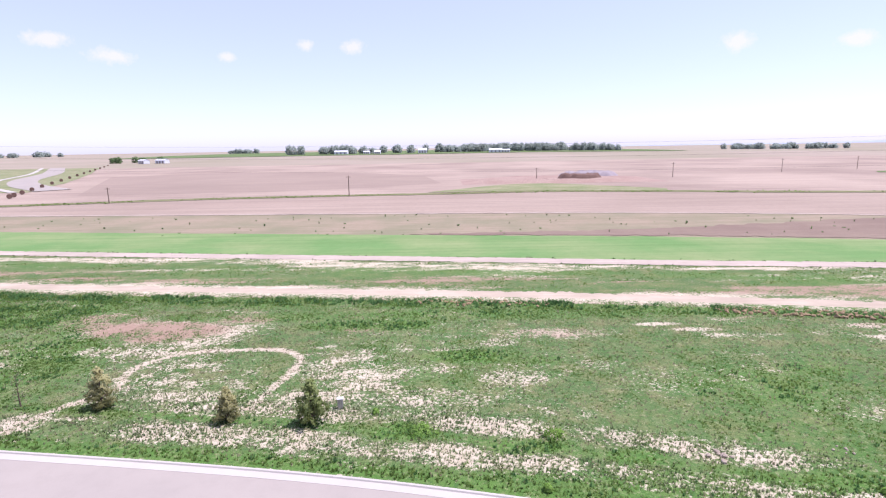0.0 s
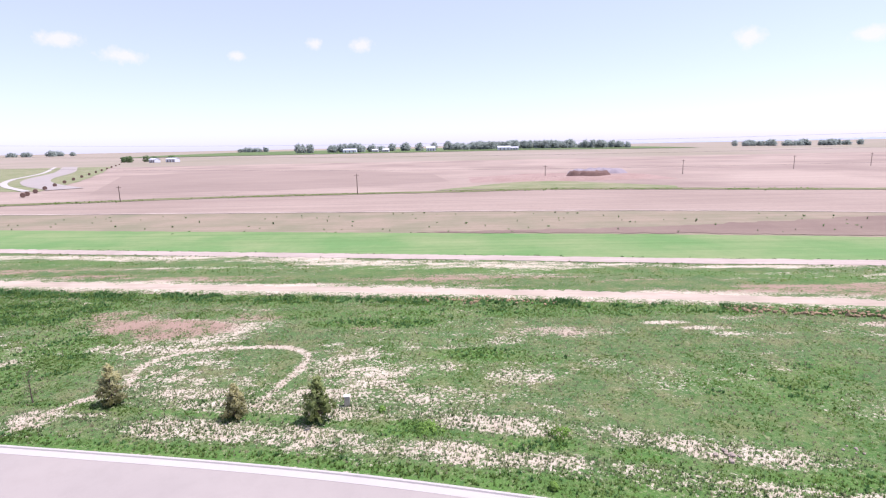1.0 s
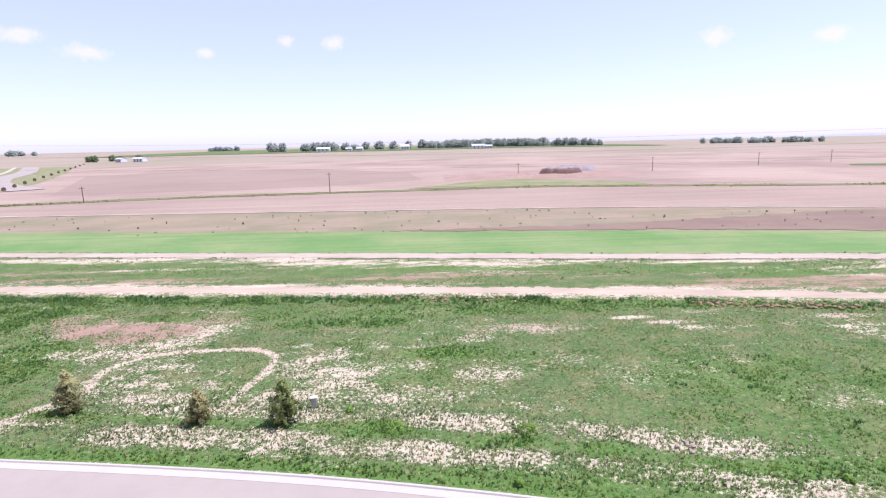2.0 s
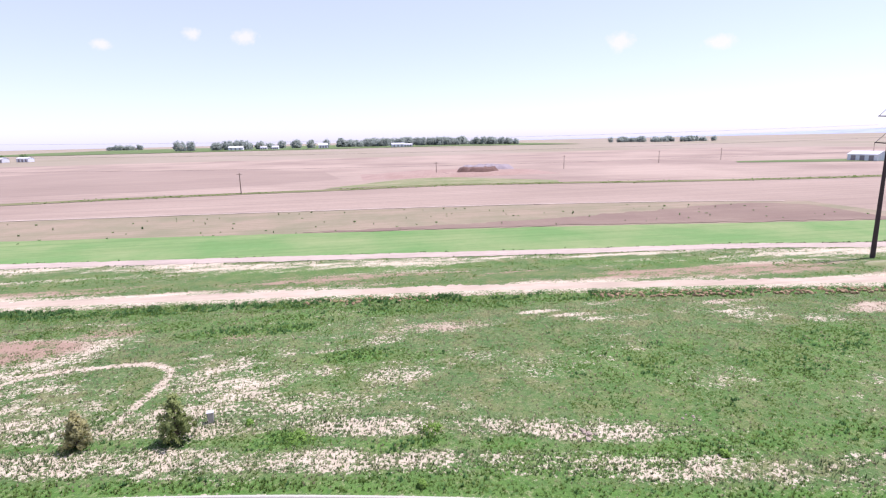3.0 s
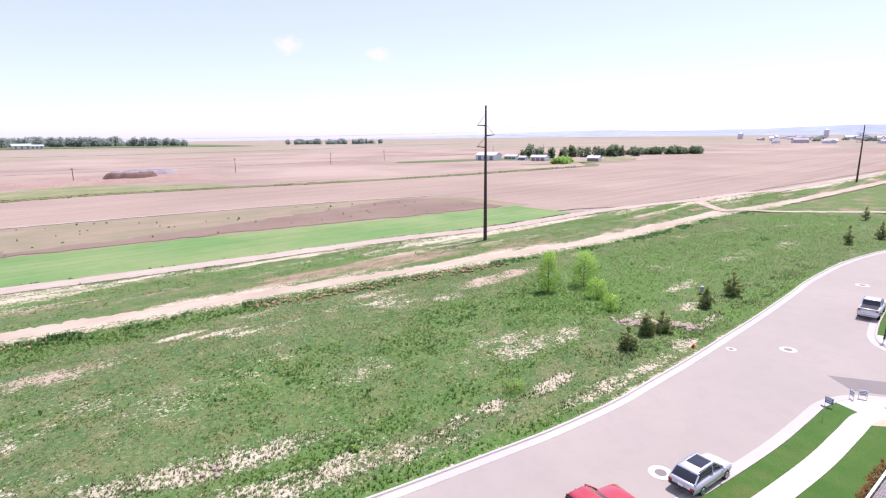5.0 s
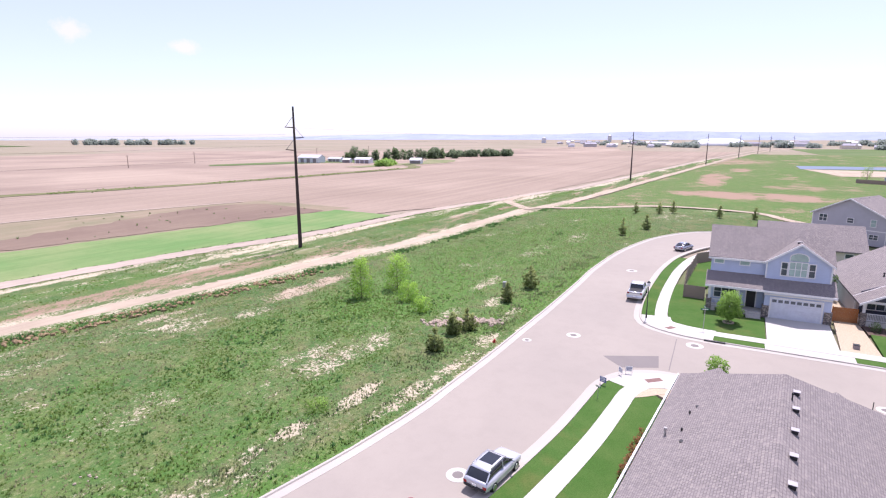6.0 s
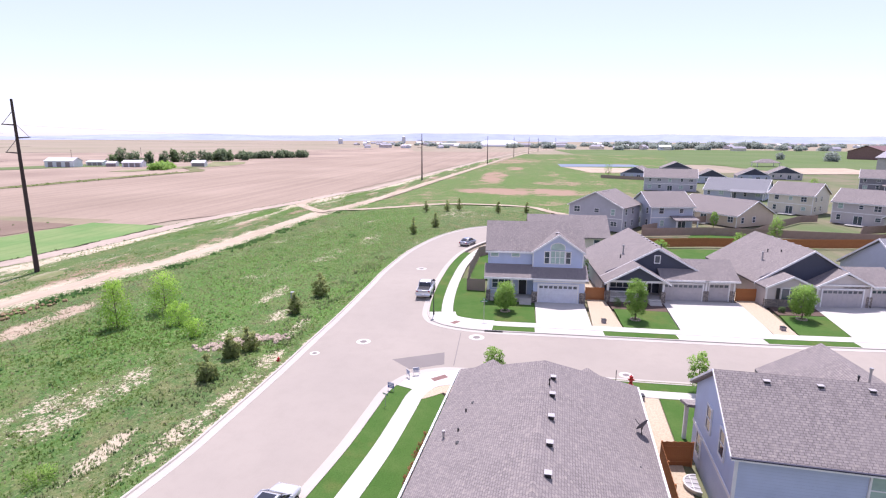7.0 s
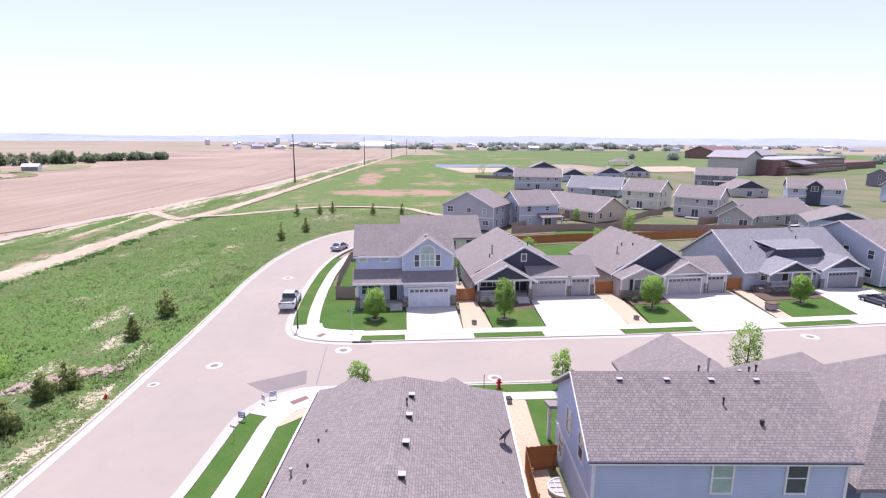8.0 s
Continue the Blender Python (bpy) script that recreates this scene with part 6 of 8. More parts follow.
plain_house("two-storey grey house with white windows at the end of the row", 107.2, -75.4, 8, 12, 15, 2, "mid", "shingle", "y", 3.0, garage=True)
plain_house("single-storey cream house behind the corner house", 134.6, -5.4, 1.0, 14.6, 11.5, 1, "cream", "shingle", "y", 3.1, side=False, rakes=False)
plain_house("two-storey grey house of the far row", 268, -54, -12, 20, 12, 2, "grey", "shingle", "y", 3.0)
plain_house("low house with dark gable beside the pond", 336, -56, -25, 15, 14, 1, "greyblue", "shingle", "x", 3.6, accent="navy")
plain_house("low house with dark gable behind the pond bank", 399, -92, -8, 18, 14, 1, "dark", "shingle", "x", 3.8, accent="navy")
plain_house("low gabled house of the far row", 313, -87, -10, 15, 12, 1, "mid", "shingle", "x", 3.6, accent="navy")
plain_house("blue-roofed house with porch in the far row", 246, -71, -32, 20, 14, 1, "mid", "shingle_grey", "y", 3.9, porch=True)
plain_house("low gabled house of the far row", 330, -113, -12, 15, 12, 1, "greyblue", "shingle", "x", 3.6, accent="navy")
plain_house("low gabled house of the far row", 350, -136, -12, 16, 12, 1, "taupe", "shingle", "x", 3.6, accent="navy")
plain_house("two-storey dark house of the far row", 283, -144, -30, 17, 12, 2, "dark", "shingle", "y", 3.0, porch=True)
plain_house("low gabled house with dark trim", 235, -132, -8, 14, 12, 1, "taupe", "shingle", "x", 3.3, accent="navy")
h = plain_house("two-storey house with dark dormer and garage", 212, -138, -30, 16, 12, 2, "mid", "shingle", "y", 2.9, garage=True)
part("dormer", gable_wall(bmesh.new(), -0.5, 4, -9.5, -5.5, 6.6, 8.0, "x"), SID["navy"], h, "dark gabled dormer")
part("dormer_roof", gable(bmesh.new(), -0.6, 5, -9.5, -5.5, 6.6, 8.15, "x", 0.35), M["shingle"], h)
window(h, -0.55, -7.5, 4.6, 1.9, 1.5, 0, "glass", 2)
plain_house("two-storey dark house at the edge of the estate", 276, -238, 15, 16, 12, 2, "dark", "shingle", "y", 2.9)
plain_house("two-storey grey house at the edge of the estate", 210, -178, -15, 13, 12, 2, "greyblue", "shingle", "y", 2.9)

# school beyond the estate
s = thing("school", "large brick and grey school building with metal roofs", "school", (362, -243, 0), 32.5)
part("wing", boxes((4, 40, -125, 0, 0, 9.5)), M["brick"], s, "two-storey brick wing")
part("far_wing", boxes((6, 38, -210, -125.2, 0, 5.5)), M["brick"], s, "low brick wing")
part("low_wing", boxes((0, 4, -120, -8, 0, 5.0)), M["brick"], s, "single-storey brick front")
part("wing_coping", boxes((3.7, 40.3, -125.3, 0.3, 9.5, 10.0)), M["metal"], s)
roofm = plain("pale_metal_roof", (0.28, 0.265, 0.28), None, 0.2, 0.6)
part("hall", gable_wall(bmesh.new(), 14, 38, -6, 16, 11.5, 15.4, "x"), SID["sage"], s, "tall grey hall")
part("hall_roof", gable(bmesh.new(), 14, 38, -6, 16, 11.5, 15.6, "x", 1.0, 0.5), roofm, s)
part("hall", gable_wall(bmesh.new(), 42, 66, -100, -60, 11.5, 15.4, "y"), SID["sage"], s, "tall grey hall")
part("hall_roof", gable(bmesh.new(), 42, 66, -100, -60, 11.5, 15.6, "y", 1.2, 0.5), roofm, s)
part("entrance_roof", slab(bmesh.new(), [(-6, -44, 7), (-6, -20, 7), (6, -20, 9.8), (6, -44, 9.8)], 0.5), roofm, s)
for i in range(30):
    for zz, xx in ((1.2, -0.03), (6.0, 3.97)):
        window(s, xx, -14 - i * (3.5 if zz < 2 else 3.7), zz, 2.2, 1.8, 0, "glass", 2, False)
b = thing("barn_building", "long dark red building beside the sports fields", "building", (684, -391, 0), 30)
part("wall", gable_wall(bmesh.new(), 0, 40, -70, 0, 9, 15, "y"), M["brick"], b)
part("roof", gable(bmesh.new(), 0, 40, -70, 0, 9, 15.3, "y", 1), plain("dark_red_roof", (0.2, 0.12, 0.12), None, 0.3, 0.8), b)
sh = thing("park_shelter", "open park shelter with pale hip roof", "shelter", (497, -188, 0), 0)
part("roof", hip(bmesh.new(), 0, 11, -17, 0, 3.2, 6.0, "y", 0.8), M["shingle"], sh)
for xx in (0.3, 10.7):
    for yy in (-16.7, -0.3):
        part("post", boxes((xx - 0.2, xx + 0.2, yy - 0.2, yy + 0.2, 0, 3.1)), M["white"], sh)

plot("lawn", [(111.5, 0.9), (111.4, 3.4), (114, 3.6), (127, 3.3), (131, 0.9), (132, -20), (123, -20), (112.6, -13), (112.6, 0.9)], -0.1, 0.1, M["lawn"], "green garden lawn behind the fence")

# ---- fences ----
def fence(pts, height, mat, label, group="estate fences"):
    t = thing("fence", label, "fence", (pts[0][0], pts[0][1], 0.0), 0, group)
    ox, oy = pts[0]
    for (x0, y0), (x1, y1) in zip(pts[:-1], pts[1:]):
        L = math.hypot(x1 - x0, y1 - y0)
        n = max(1, round(L / 2.4))
        ang = math.degrees(math.atan2(y1 - y0, x1 - x0))
        key = ("f", round(L / n, 2), height, mat.name)
        step = L / n
        k = int(step / 0.14)
        if key not in CACHE:
            far = bmesh.new()
            for i in range(k):
                jig = 0.02 * ((i * 7) % 3 - 1)
                box(far, step * i / k + 0.004, step * (i + 1) / k - 0.004, -0.01, 0.012, 0.05, height + jig)
            box(far, 0, step, 0.012, 0.05, 0.4, 0.49)
            box(far, 0, step, 0.012, 0.05, height - 0.4, height - 0.31)
            CACHE[key] = (mesh_of(far, mat), mesh_of(boxes((-0.05, 0.05, 0.01, 0.11, 0, height + 0.05)), mat), mesh_of(boxes((0, step, 0.012, 0.05, height - 0.4, height - 0.31)), mat), mesh_of(boxes((0.004, step / k - 0.004, -0.01, 0.0118, 0.05, height)), mat))
        near = pts[0][0] < 110 and L < 14
        for i in range(n):
            here = pose(x0 - ox + (x1 - x0) * i / n, y0 - oy + (y1 - y0) * i / n, 0, 0, 0, ang)
            o = part("fence_panel", CACHE[key][2 if near else 0], None, t)
            o.matrix_basis = here
            if near:
                part("rail", CACHE[key][2], None, o).location = (0, 0, 0.71 - height)
            else:
                tagged(o, kind="stuff")
            for j in range(k if near else 0):
                part("board", CACHE[key][3], None, o).matrix_basis = pose(step * j / k, 0, 0.02 * ((j * 7) % 3 - 1))
            part("post", CACHE[key][1], None, t).matrix_basis = here
    return t


fence([(104.8, 0.9), (105.0, 3.3), (114, 3.8), (127, 3.5), (131, 1.0)], 1.8, M["fence"], "weathered brown board fence beside the corner house")
fence([(103.0, -12.5), (103.2, -14.9)], 1.8, M["cedar"], "orange cedar board gate between two houses")
fence([(105.6, -32.0), (105.8, -34.5)], 1.8, M["cedar"], "orange cedar board gate between two houses")
fence([(106.5, -51.2), (106.8, -53.8)], 1.8, M["cedar"], "orange cedar board gate between two houses")
fence([(140, -22), (144, -40), (146, -62), (150, -84)], 1.8, M["cedar"], "orange-brown cedar board fence behind the gardens")
fence([(154, -30), (158, -45), (157, -55), (155, -74), (153, -94)], 1.8, M["fence"], "weathered brown board fence of the back gardens")
fence([(158.5, -31), (174, -46), (181, -56)], 1.8, M["fence"], "weathered brown board fence of the back gardens")
fence([(157, -54), (170, -64), (182, -75), (184, -80)], 1.8, M["fence"], "weathered brown board fence of the back gardens")
fence([(155, -74), (165, -80), (173, -97)], 1.8, M["fence"], "weathered brown board fence of the back gardens")
fence([(338, -46), (329, -60), (322, -76)], 1.8, M["fence"], "dark red-brown fence beside the pond")
fence([(66.3, -15.2), (66.1, -13.2)], 1.8, M["cedar"], "red-brown cedar gate in the side yard")
fence([(66.1, -13.2), (57.0, -12.5)], 1.8, M["cedar"], "red-brown cedar fence along the side yard")
fence([(57.0, -12.5), (44, -11.5)], 1.8, M["cedar"], "red-brown cedar fence along the side yard")
w = thing("window_well", "white-rimmed window well with a clear grid cover", "window well", (64.0, -15.0, 0.1), -4)
bm = bmesh.new()
for i in range(9):
    a0, a1 = math.pi * i / 9, math.pi * (i + 1) / 9
    tube(bm, (0.9 * math.cos(a0), 0.85 * math.sin(a0), 0.3), (0.9 * math.cos(a1), 0.85 * math.sin(a1), 0.3), 0.05, None, 6)
for k in (-0.45, 0, 0.45):
    tube(bm, (k, 0, 0.31), (k, 0.72, 0.31), 0.025, None, 6)
tube(bm, (-0.8, 0.4, 0.31), (0.8, 0.4, 0.31), 0.025, None, 6)
part("cover", bm, M["white"], w)
bm = bmesh.new()
prism(bm, [(0.88 * math.cos(a), 0.83 * math.sin(a)) for a in np.linspace(0, math.pi, 10)], 0, 0.27)
part("well", bm, M["metal"], w)


# ---- power line ----
def steel_pole(x, y, height, label, r0=0.38, r1=0.17):
    t = thing("power_pole", label, "power pole", (x, y, 0.0), 0, "tall power poles")
    bm = bmesh.new()
    tube(bm, (0, 0, -0.3), (0, 0, height), r0, r1, 12)
    part("shaft", bm, M["steel"], t)
    for k, (s, f) in enumerate(((1, 0.857), (-1, 0.785), (1, 0.70))):
        z = height * f
        bm = bmesh.new()
        tube(bm, (0, 0, z), (0, s * 2.3, z + 0.12), 0.11, 0.07)
        part("arm", bm, M["steel"], t)
        bm = bmesh.new()
        tube(bm, (0, s * 2.2, z + 0.1), (0, s * 0.25, z + 1.9), 0.045)
        part("insulator", bm, plain("insulator_grey", (0.3, 0.27, 0.28), None, 3.0, 0.5), t, "grey strut insulator")
    return t


POLES = [(-86, 96.5), (104.5, 71.0), (303, 46.9), (492, 26.3), (673, 7.5), (829, -11), (980, -28), (1177, -68)]
for i, (x, y) in enumerate(POLES):
    steel_pole(x, y, 26.2 if i < 2 else 23.0, "tall slender dark brown steel power pole" + (" on a weedy verge" if i == 1 else " beside the farm track"))
wires = bpy.data.curves.new("wire", "CURVE")
wires.dimensions, wires.bevel_depth = "3D", 0.009
for (xa, ya), (xb, yb) in zip(POLES[:4], POLES[1:5]):
    for s, f in ((1, 0.857), (-1, 0.785), (1, 0.70)):
        sp = wires.splines.new("POLY")
        sp.points.add(16)
        for k in range(17):
            u = k / 16
            sp.points[k].co = (xa + (xb - xa) * u, ya + (yb - ya) * u + s * 2.2, 26.2 * f - 2.2 * u * 0.6 + 0.1 - 14 * u * (1 - u) * 0.35, 1)
wo = tagged(new("power_wire", wires), "thin dark power wires sagging between tall poles", "wire", "", "stuff")
wires.materials.append(M["steel"])


def wood_pole(x, y, height):
    t = thing("utility_pole", "old brown wooden utility pole in a ploughed field", "utility pole", (x, y, 0), 0, "wooden utility poles")
    bm = bmesh.new()
    tube(bm, (0, 0, -0.4), (0, 0, height), 0.2, 0.13, 8)
    part("shaft", bm, M["bark"], t)
    part("crossarm", boxes((-1.1, 1.1, -0.06, 0.06, height - 0.7, height - 0.55)), M["bark"], t)


for x, y, z in ((-119.5, 218.2, 6.4), (-23.3, 232.7, 8.8), (71.2, 309, 7.6), (158.4, 331, 8.6), (246, 365, 8.6), (311, 384, 8.8), (470, 400, 9), (600, 430, 9)):
    wood_pole(x, y, z)


# ---- vehicles ----
def loft(bm, rings, cap=True):
    vs = [[bm.verts.new(p) for p in r_] for r_ in rings]
    n = len(rings[0])
    f = []
    for a, b in zip(vs[:-1], vs[1:]):
        for i in range(n):
            j = (i + 1) % n
            f.append(bm.faces.new((a[i], a[j], b[j], b[i])))
    if cap:
        f.append(bm.faces.new(vs[0][::-1]))
        f.append(bm.faces.new(vs[-1]))
    bmesh.ops.recalc_face_normals(bm, faces=bm.faces)
    return bm


def section(x, w, z0, z1, c=0.12):
    """A rounded box section across the car at x."""
    h = w / 2
    return [(x, -h + c, z0), (x, h - c, z0), (x, h, z0 + c * 1.5), (x, h * 1.0, (z0 + z1) / 2), (x, h * 0.97, z1 - c), (x, h - c * 1.6, z1), (x, -h + c * 1.6, z1), (x, -h * 0.97, z1 - c), (x, -h, (z0 + z1) / 2), (x, -h, z0 + c * 1.5)]


def wheel_of(parent, x, y, r, s):
    bm = bmesh.new()
    bmesh.ops.create_cone(bm, cap_ends=True, segments=20, radius1=r, radius2=r, depth=0.24, matrix=Matrix.Translation((x, y, r)) @ Matrix.Rotation(math.pi / 2, 4, "X"))
    bmesh.ops.bevel(bm, geom=[e for e in bm.edges if abs(e.verts[0].co.y - e.verts[1].co.y) < 0.01], offset=0.04, segments=2, affect="EDGES")
    o = part("wheel", bm, M["rubber"], parent, "black tyre")
    bm = bmesh.new()
    bmesh.ops.create_cone(bm, cap_ends=True, segments=16, radius1=r * 0.64, radius2=r * 0.6, depth=0.04, matrix=Matrix.Translation((x, y + s * 0.125, r)) @ Matrix.Rotation(-s * math.pi / 2, 4, "X"))
    part("rim", bm, M["rim"], o)


def dense(rows):
    """Stations filled in along smooth curves."""
    x = np.array(rows)
    u = np.linspace(0, len(x) - 1, 3 * (len(x) - 1) + 1)
    out = []
    for v in u:
        i = min(int(v), len(x) - 2)
        f_ = v - i
        p0, p1, p2, p3 = x[max(i - 1, 0)], x[i], x[i + 1], x[min(i + 2, len(x) - 1)]
        c = 0.5 * (2 * p1 + (p2 - p0) * f_ + (2 * p0 - 5 * p1 + 4 * p2 - p3) * f_ ** 2 + (3 * p1 - p0 - 3 * p2 + p3) * f_ ** 3)
        out.append(tuple(float(k) for k in c))
    return out


def car(label, x, y, rz, colour, kind="suv", name="car"):
    """A parked car; its nose looks to +x before the turn."""
    t = thing(name, label, name, (x, y, 0.035), rz, "parked vehicles")
    pm = paint("paint_" + kind, colour)
    if kind == "suv":
        L, W, belt, top, r = 4.75, 1.9, 1.02, 1.62, 0.37
        low = [(-2.37, 1.62, 0.5, 0.82), (-2.25, 1.82, 0.32, 1.02), (-1.4, 1.9, 0.27, 1.04), (0.6, 1.9, 0.27, 1.03), (1.1, 1.88, 0.27, 1.0), (1.9, 1.82, 0.3, 0.93), (2.25, 1.68, 0.36, 0.84), (2.37, 1.45, 0.45, 0.7)]
        cab = [(-2.2, 1.55, 1.0, 1.06), (-1.75, 1.5, 1.0, 1.5), (-1.2, 1.44, 1.0, 1.6), (-0.2, 1.44, 1.0, 1.63), (0.35, 1.42, 1.0, 1.56), (1.2, 1.55, 0.98, 1.03)]
    elif kind == "pickup":
        L, W, belt, top, r = 5.9, 2.02, 1.25, 1.92, 0.42
        low = [(-2.95, 1.9, 0.6, 1.25), (-2.85, 1.98, 0.5, 1.3), (-1.0, 2.02, 0.45, 1.3), (0.9, 2.02, 0.42, 1.25), (1.5, 2.0, 0.42, 1.22), (2.6, 1.95, 0.45, 1.15), (2.95, 1.75, 0.55, 0.95)]
        cab = [(-1.05, 1.66, 1.25, 1.3), (-0.9, 1.6, 1.25, 1.85), (-0.3, 1.58, 1.25, 1.93), (0.4, 1.58, 1.25, 1.9), (1.35, 1.7, 1.2, 1.26)]
    else:
        L, W, belt, top, r = 4.7, 1.82, 0.92, 1.43, 0.33
        low = [(-2.35, 1.55, 0.45, 0.85), (-2.2, 1.75, 0.28, 0.95), (-1.2, 1.82, 0.24, 0.94), (0.7, 1.82, 0.24, 0.92), (1.6, 1.78, 0.26, 0.85), (2.2, 1.65, 0.3, 0.75), (2.35, 1.4, 0.4, 0.62)]
        cab = [(-1.75, 1.5, 0.9, 0.96), (-1.0, 1.38, 0.9, 1.36), (-0.3, 1.34, 0.9, 1.43), (0.25, 1.34, 0.9, 1.4), (1.2, 1.5, 0.88, 0.93)]
    low0, cab0 = low, cab
    low, cab = dense(low), dense(cab)
    body = part("body", loft(bmesh.new(), [section(*q) for q in low]), pm, t, "", True)
    part("cabin_glass", loft(bmesh.new(), [section(q[0], q[1] + 0.1, q[2] - 0.1, q[3] - 0.03, 0.08) for q in cab]), M["carglass"], t, "dark tinted windows", True)
    bm = bmesh.new()
    mid = cab[3:-3]
    loft(bm, [[(q[0], -q[1] / 2 + 0.02, q[3] - 0.03), (q[0], q[1] / 2 - 0.02, q[3] - 0.03), (q[0], q[1] / 2 - 0.1, q[3] + 0.015), (q[0], -q[1] / 2 + 0.1, q[3] + 0.015)] for q in mid])
    part("roof_panel", bm, pm, t, "", True)
    low, cab = low0, cab0
    for s in (-1, 1):
        for i in (0, len(cab) - 2):
            a, b = cab[i], cab[i + 1]
            bm = bmesh.new()
            tube(bm, (a[0], s * (a[1] / 2 + 0.03), a[3] - 0.02), (b[0], s * (b[1] / 2 + 0.0), b[3] - 0.02), 0.05, None, 6)
            part("pillar", bm, pm, t)
        q = cab[len(cab) // 2]
        bm = bmesh.new()
        tube(bm, (q[0], s * (q[1] / 2 + 0.12), belt), (q[0], s * (q[1] / 2 + 0.01), q[3] - 0.04), 0.04, None, 6)
        part("pillar", bm, pm, t)
        part("mirror", boxes((cab[-1][0] - 0.35, cab[-1][0] - 0.2, s * (W / 2 + 0.02) - 0.1, s * (W / 2 + 0.02) + 0.1, belt, belt + 0.14), bevel=0.03), pm, t)
        part("tail_lamp", boxes((low[0][0] - 0.02, low[1][0] + 0.08, s * (W / 2 - 0.22) - 0.14, s * (W / 2 - 0.22) + 0.14, low[0][3] - 0.22, low[0][3] + 0.0), bevel=0.03), M["lamp_red"], t)
        part("head_lamp", boxes((low[-2][0] - 0.05, low[-2][0] + 0.09, s * (W / 2 - 0.3) - 0.16, s * (W / 2 - 0.3) + 0.16, low[-2][3] - 0.2, low[-2][3] - 0.06), bevel=0.03), M["lamp_clear"], t)
        for wx in (-L * 0.3, L * 0.3):
            wheel_of(t, wx, s * (W / 2 - 0.11), r, s)
    part("bumper", boxes((low[0][0] - 0.06, low[0][0] + 0.2, -W / 2 + 0.12, W / 2 - 0.12, 0.42, 0.62), bevel=0.04), M["black"] if kind == "suv" else M["rim"], t)
    part("number_plate", boxes((low[0][0] - 0.075, low[0][0] - 0.05, -0.16, 0.16, 0.66, 0.8)), M["white"], t)
    if kind == "suv":
        part("sunroof", boxes((-1.05, 0.15, -0.5, 0.5, 1.6, 1.655), bevel=0.01), M["carglass"], t, "large dark glass roof")
        for s in (-1, 1):
            part("roof_rail", boxes((-1.6, 0.2, s * 0.66 - 0.02, s * 0.66 + 0.02, 1.6, 1.67)), M["rim"], t)
    if kind == "pickup":
        part("bed", boxes((-2.8, -1.15, -0.8, 0.8, 1.28, 1.31)), M["black"], t, "dark truck bed")
    return t


car("silver crossover with a dark glass roof parked at the kerb", 57.6, 9.5, -7.5, (0.56, 0.57, 0.6), "suv").scale = (0.92, 0.93, 0.9)
car("white pickup truck parked at the kerb", 102.6, 8.75, 2, (0.72, 0.73, 0.75), "pickup", "pickup_truck")
car("grey sedan parked near the bend of the street", 138.0, 6.6, -20, (0.3, 0.31, 0.36), "sedan")
car("dark grey sedan parked in a driveway", 99.0, -67.6, 8, (0.07, 0.08, 0.1), "sedan")
car("bright blue car parked behind the houses", 176, -18, 70, (0.05, 0.12, 0.3), "sedan")
car("red pickup truck parked at the kerb", 49.3, 11.95, -13, (0.5, 0.05, 0.06), "pickup", "pickup_truck")


# ---- trees and shrubs ----
def leaf_cloud(centres, radii, per, size, seed, up=0.35, flat=1.0):
    """Leaves as small bent quads scattered through clumps; returns a mesh shaded outwards from the whole crown."""
    r_ = np.random.RandomState(seed)
    c = np.repeat(np.array(centres, float), per, 0)
    R = np.repeat(np.array(radii, float), per)
    d = r_.randn(len(c), 3)
    d /= np.linalg.norm(d, axis=1)[:, None]
    p = c + d * (R * (0.55 + 0.45 * r_.rand(len(c))))[:, None] * np.array((1, 1, flat))
    mid = np.array(centres, float).mean(0)
    a = r_.randn(len(c), 3)
    a /= np.linalg.norm(a, axis=1)[:, None]
    b = np.cross(a, d)
    b /= np.linalg.norm(b, axis=1)[:, None] + 1e-6
    s = (size * (0.6 + 0.8 * r_.rand(len(c))))[:, None]
    k = len(c)
    nrm = (p - mid) / (np.linalg.norm(p - mid, axis=1)[:, None] + 1e-6) + d * 0.5 + np.array((0, 0, up)) + r_.randn(k, 3) * 0.25
    nrm /= np.linalg.norm(nrm, axis=1)[:, None]
    b *= np.where((np.cross(a, b) * nrm).sum(1) < 0, -1.0, 1.0)[:, None]
    v = np.stack([p - a * s, p - b * s * 0.45, p + a * s, p + b * s * 0.45], 1).reshape(-1, 3)
    me = bpy.data.meshes.new("crown")
    me.vertices.add(len(v))
    me.vertices.foreach_set("co", v.ravel())
    me.loops.add(len(v))
    me.loops.foreach_set("vertex_index", np.arange(len(v)))
    me.polygons.add(k)
    me.polygons.foreach_set("loop_start", np.arange(k) * 4)
    me.polygons.foreach_set("loop_total", np.full(k, 4))
    me.update()
    soft_normals(me, np.repeat(nrm, 4, 0))
    return me


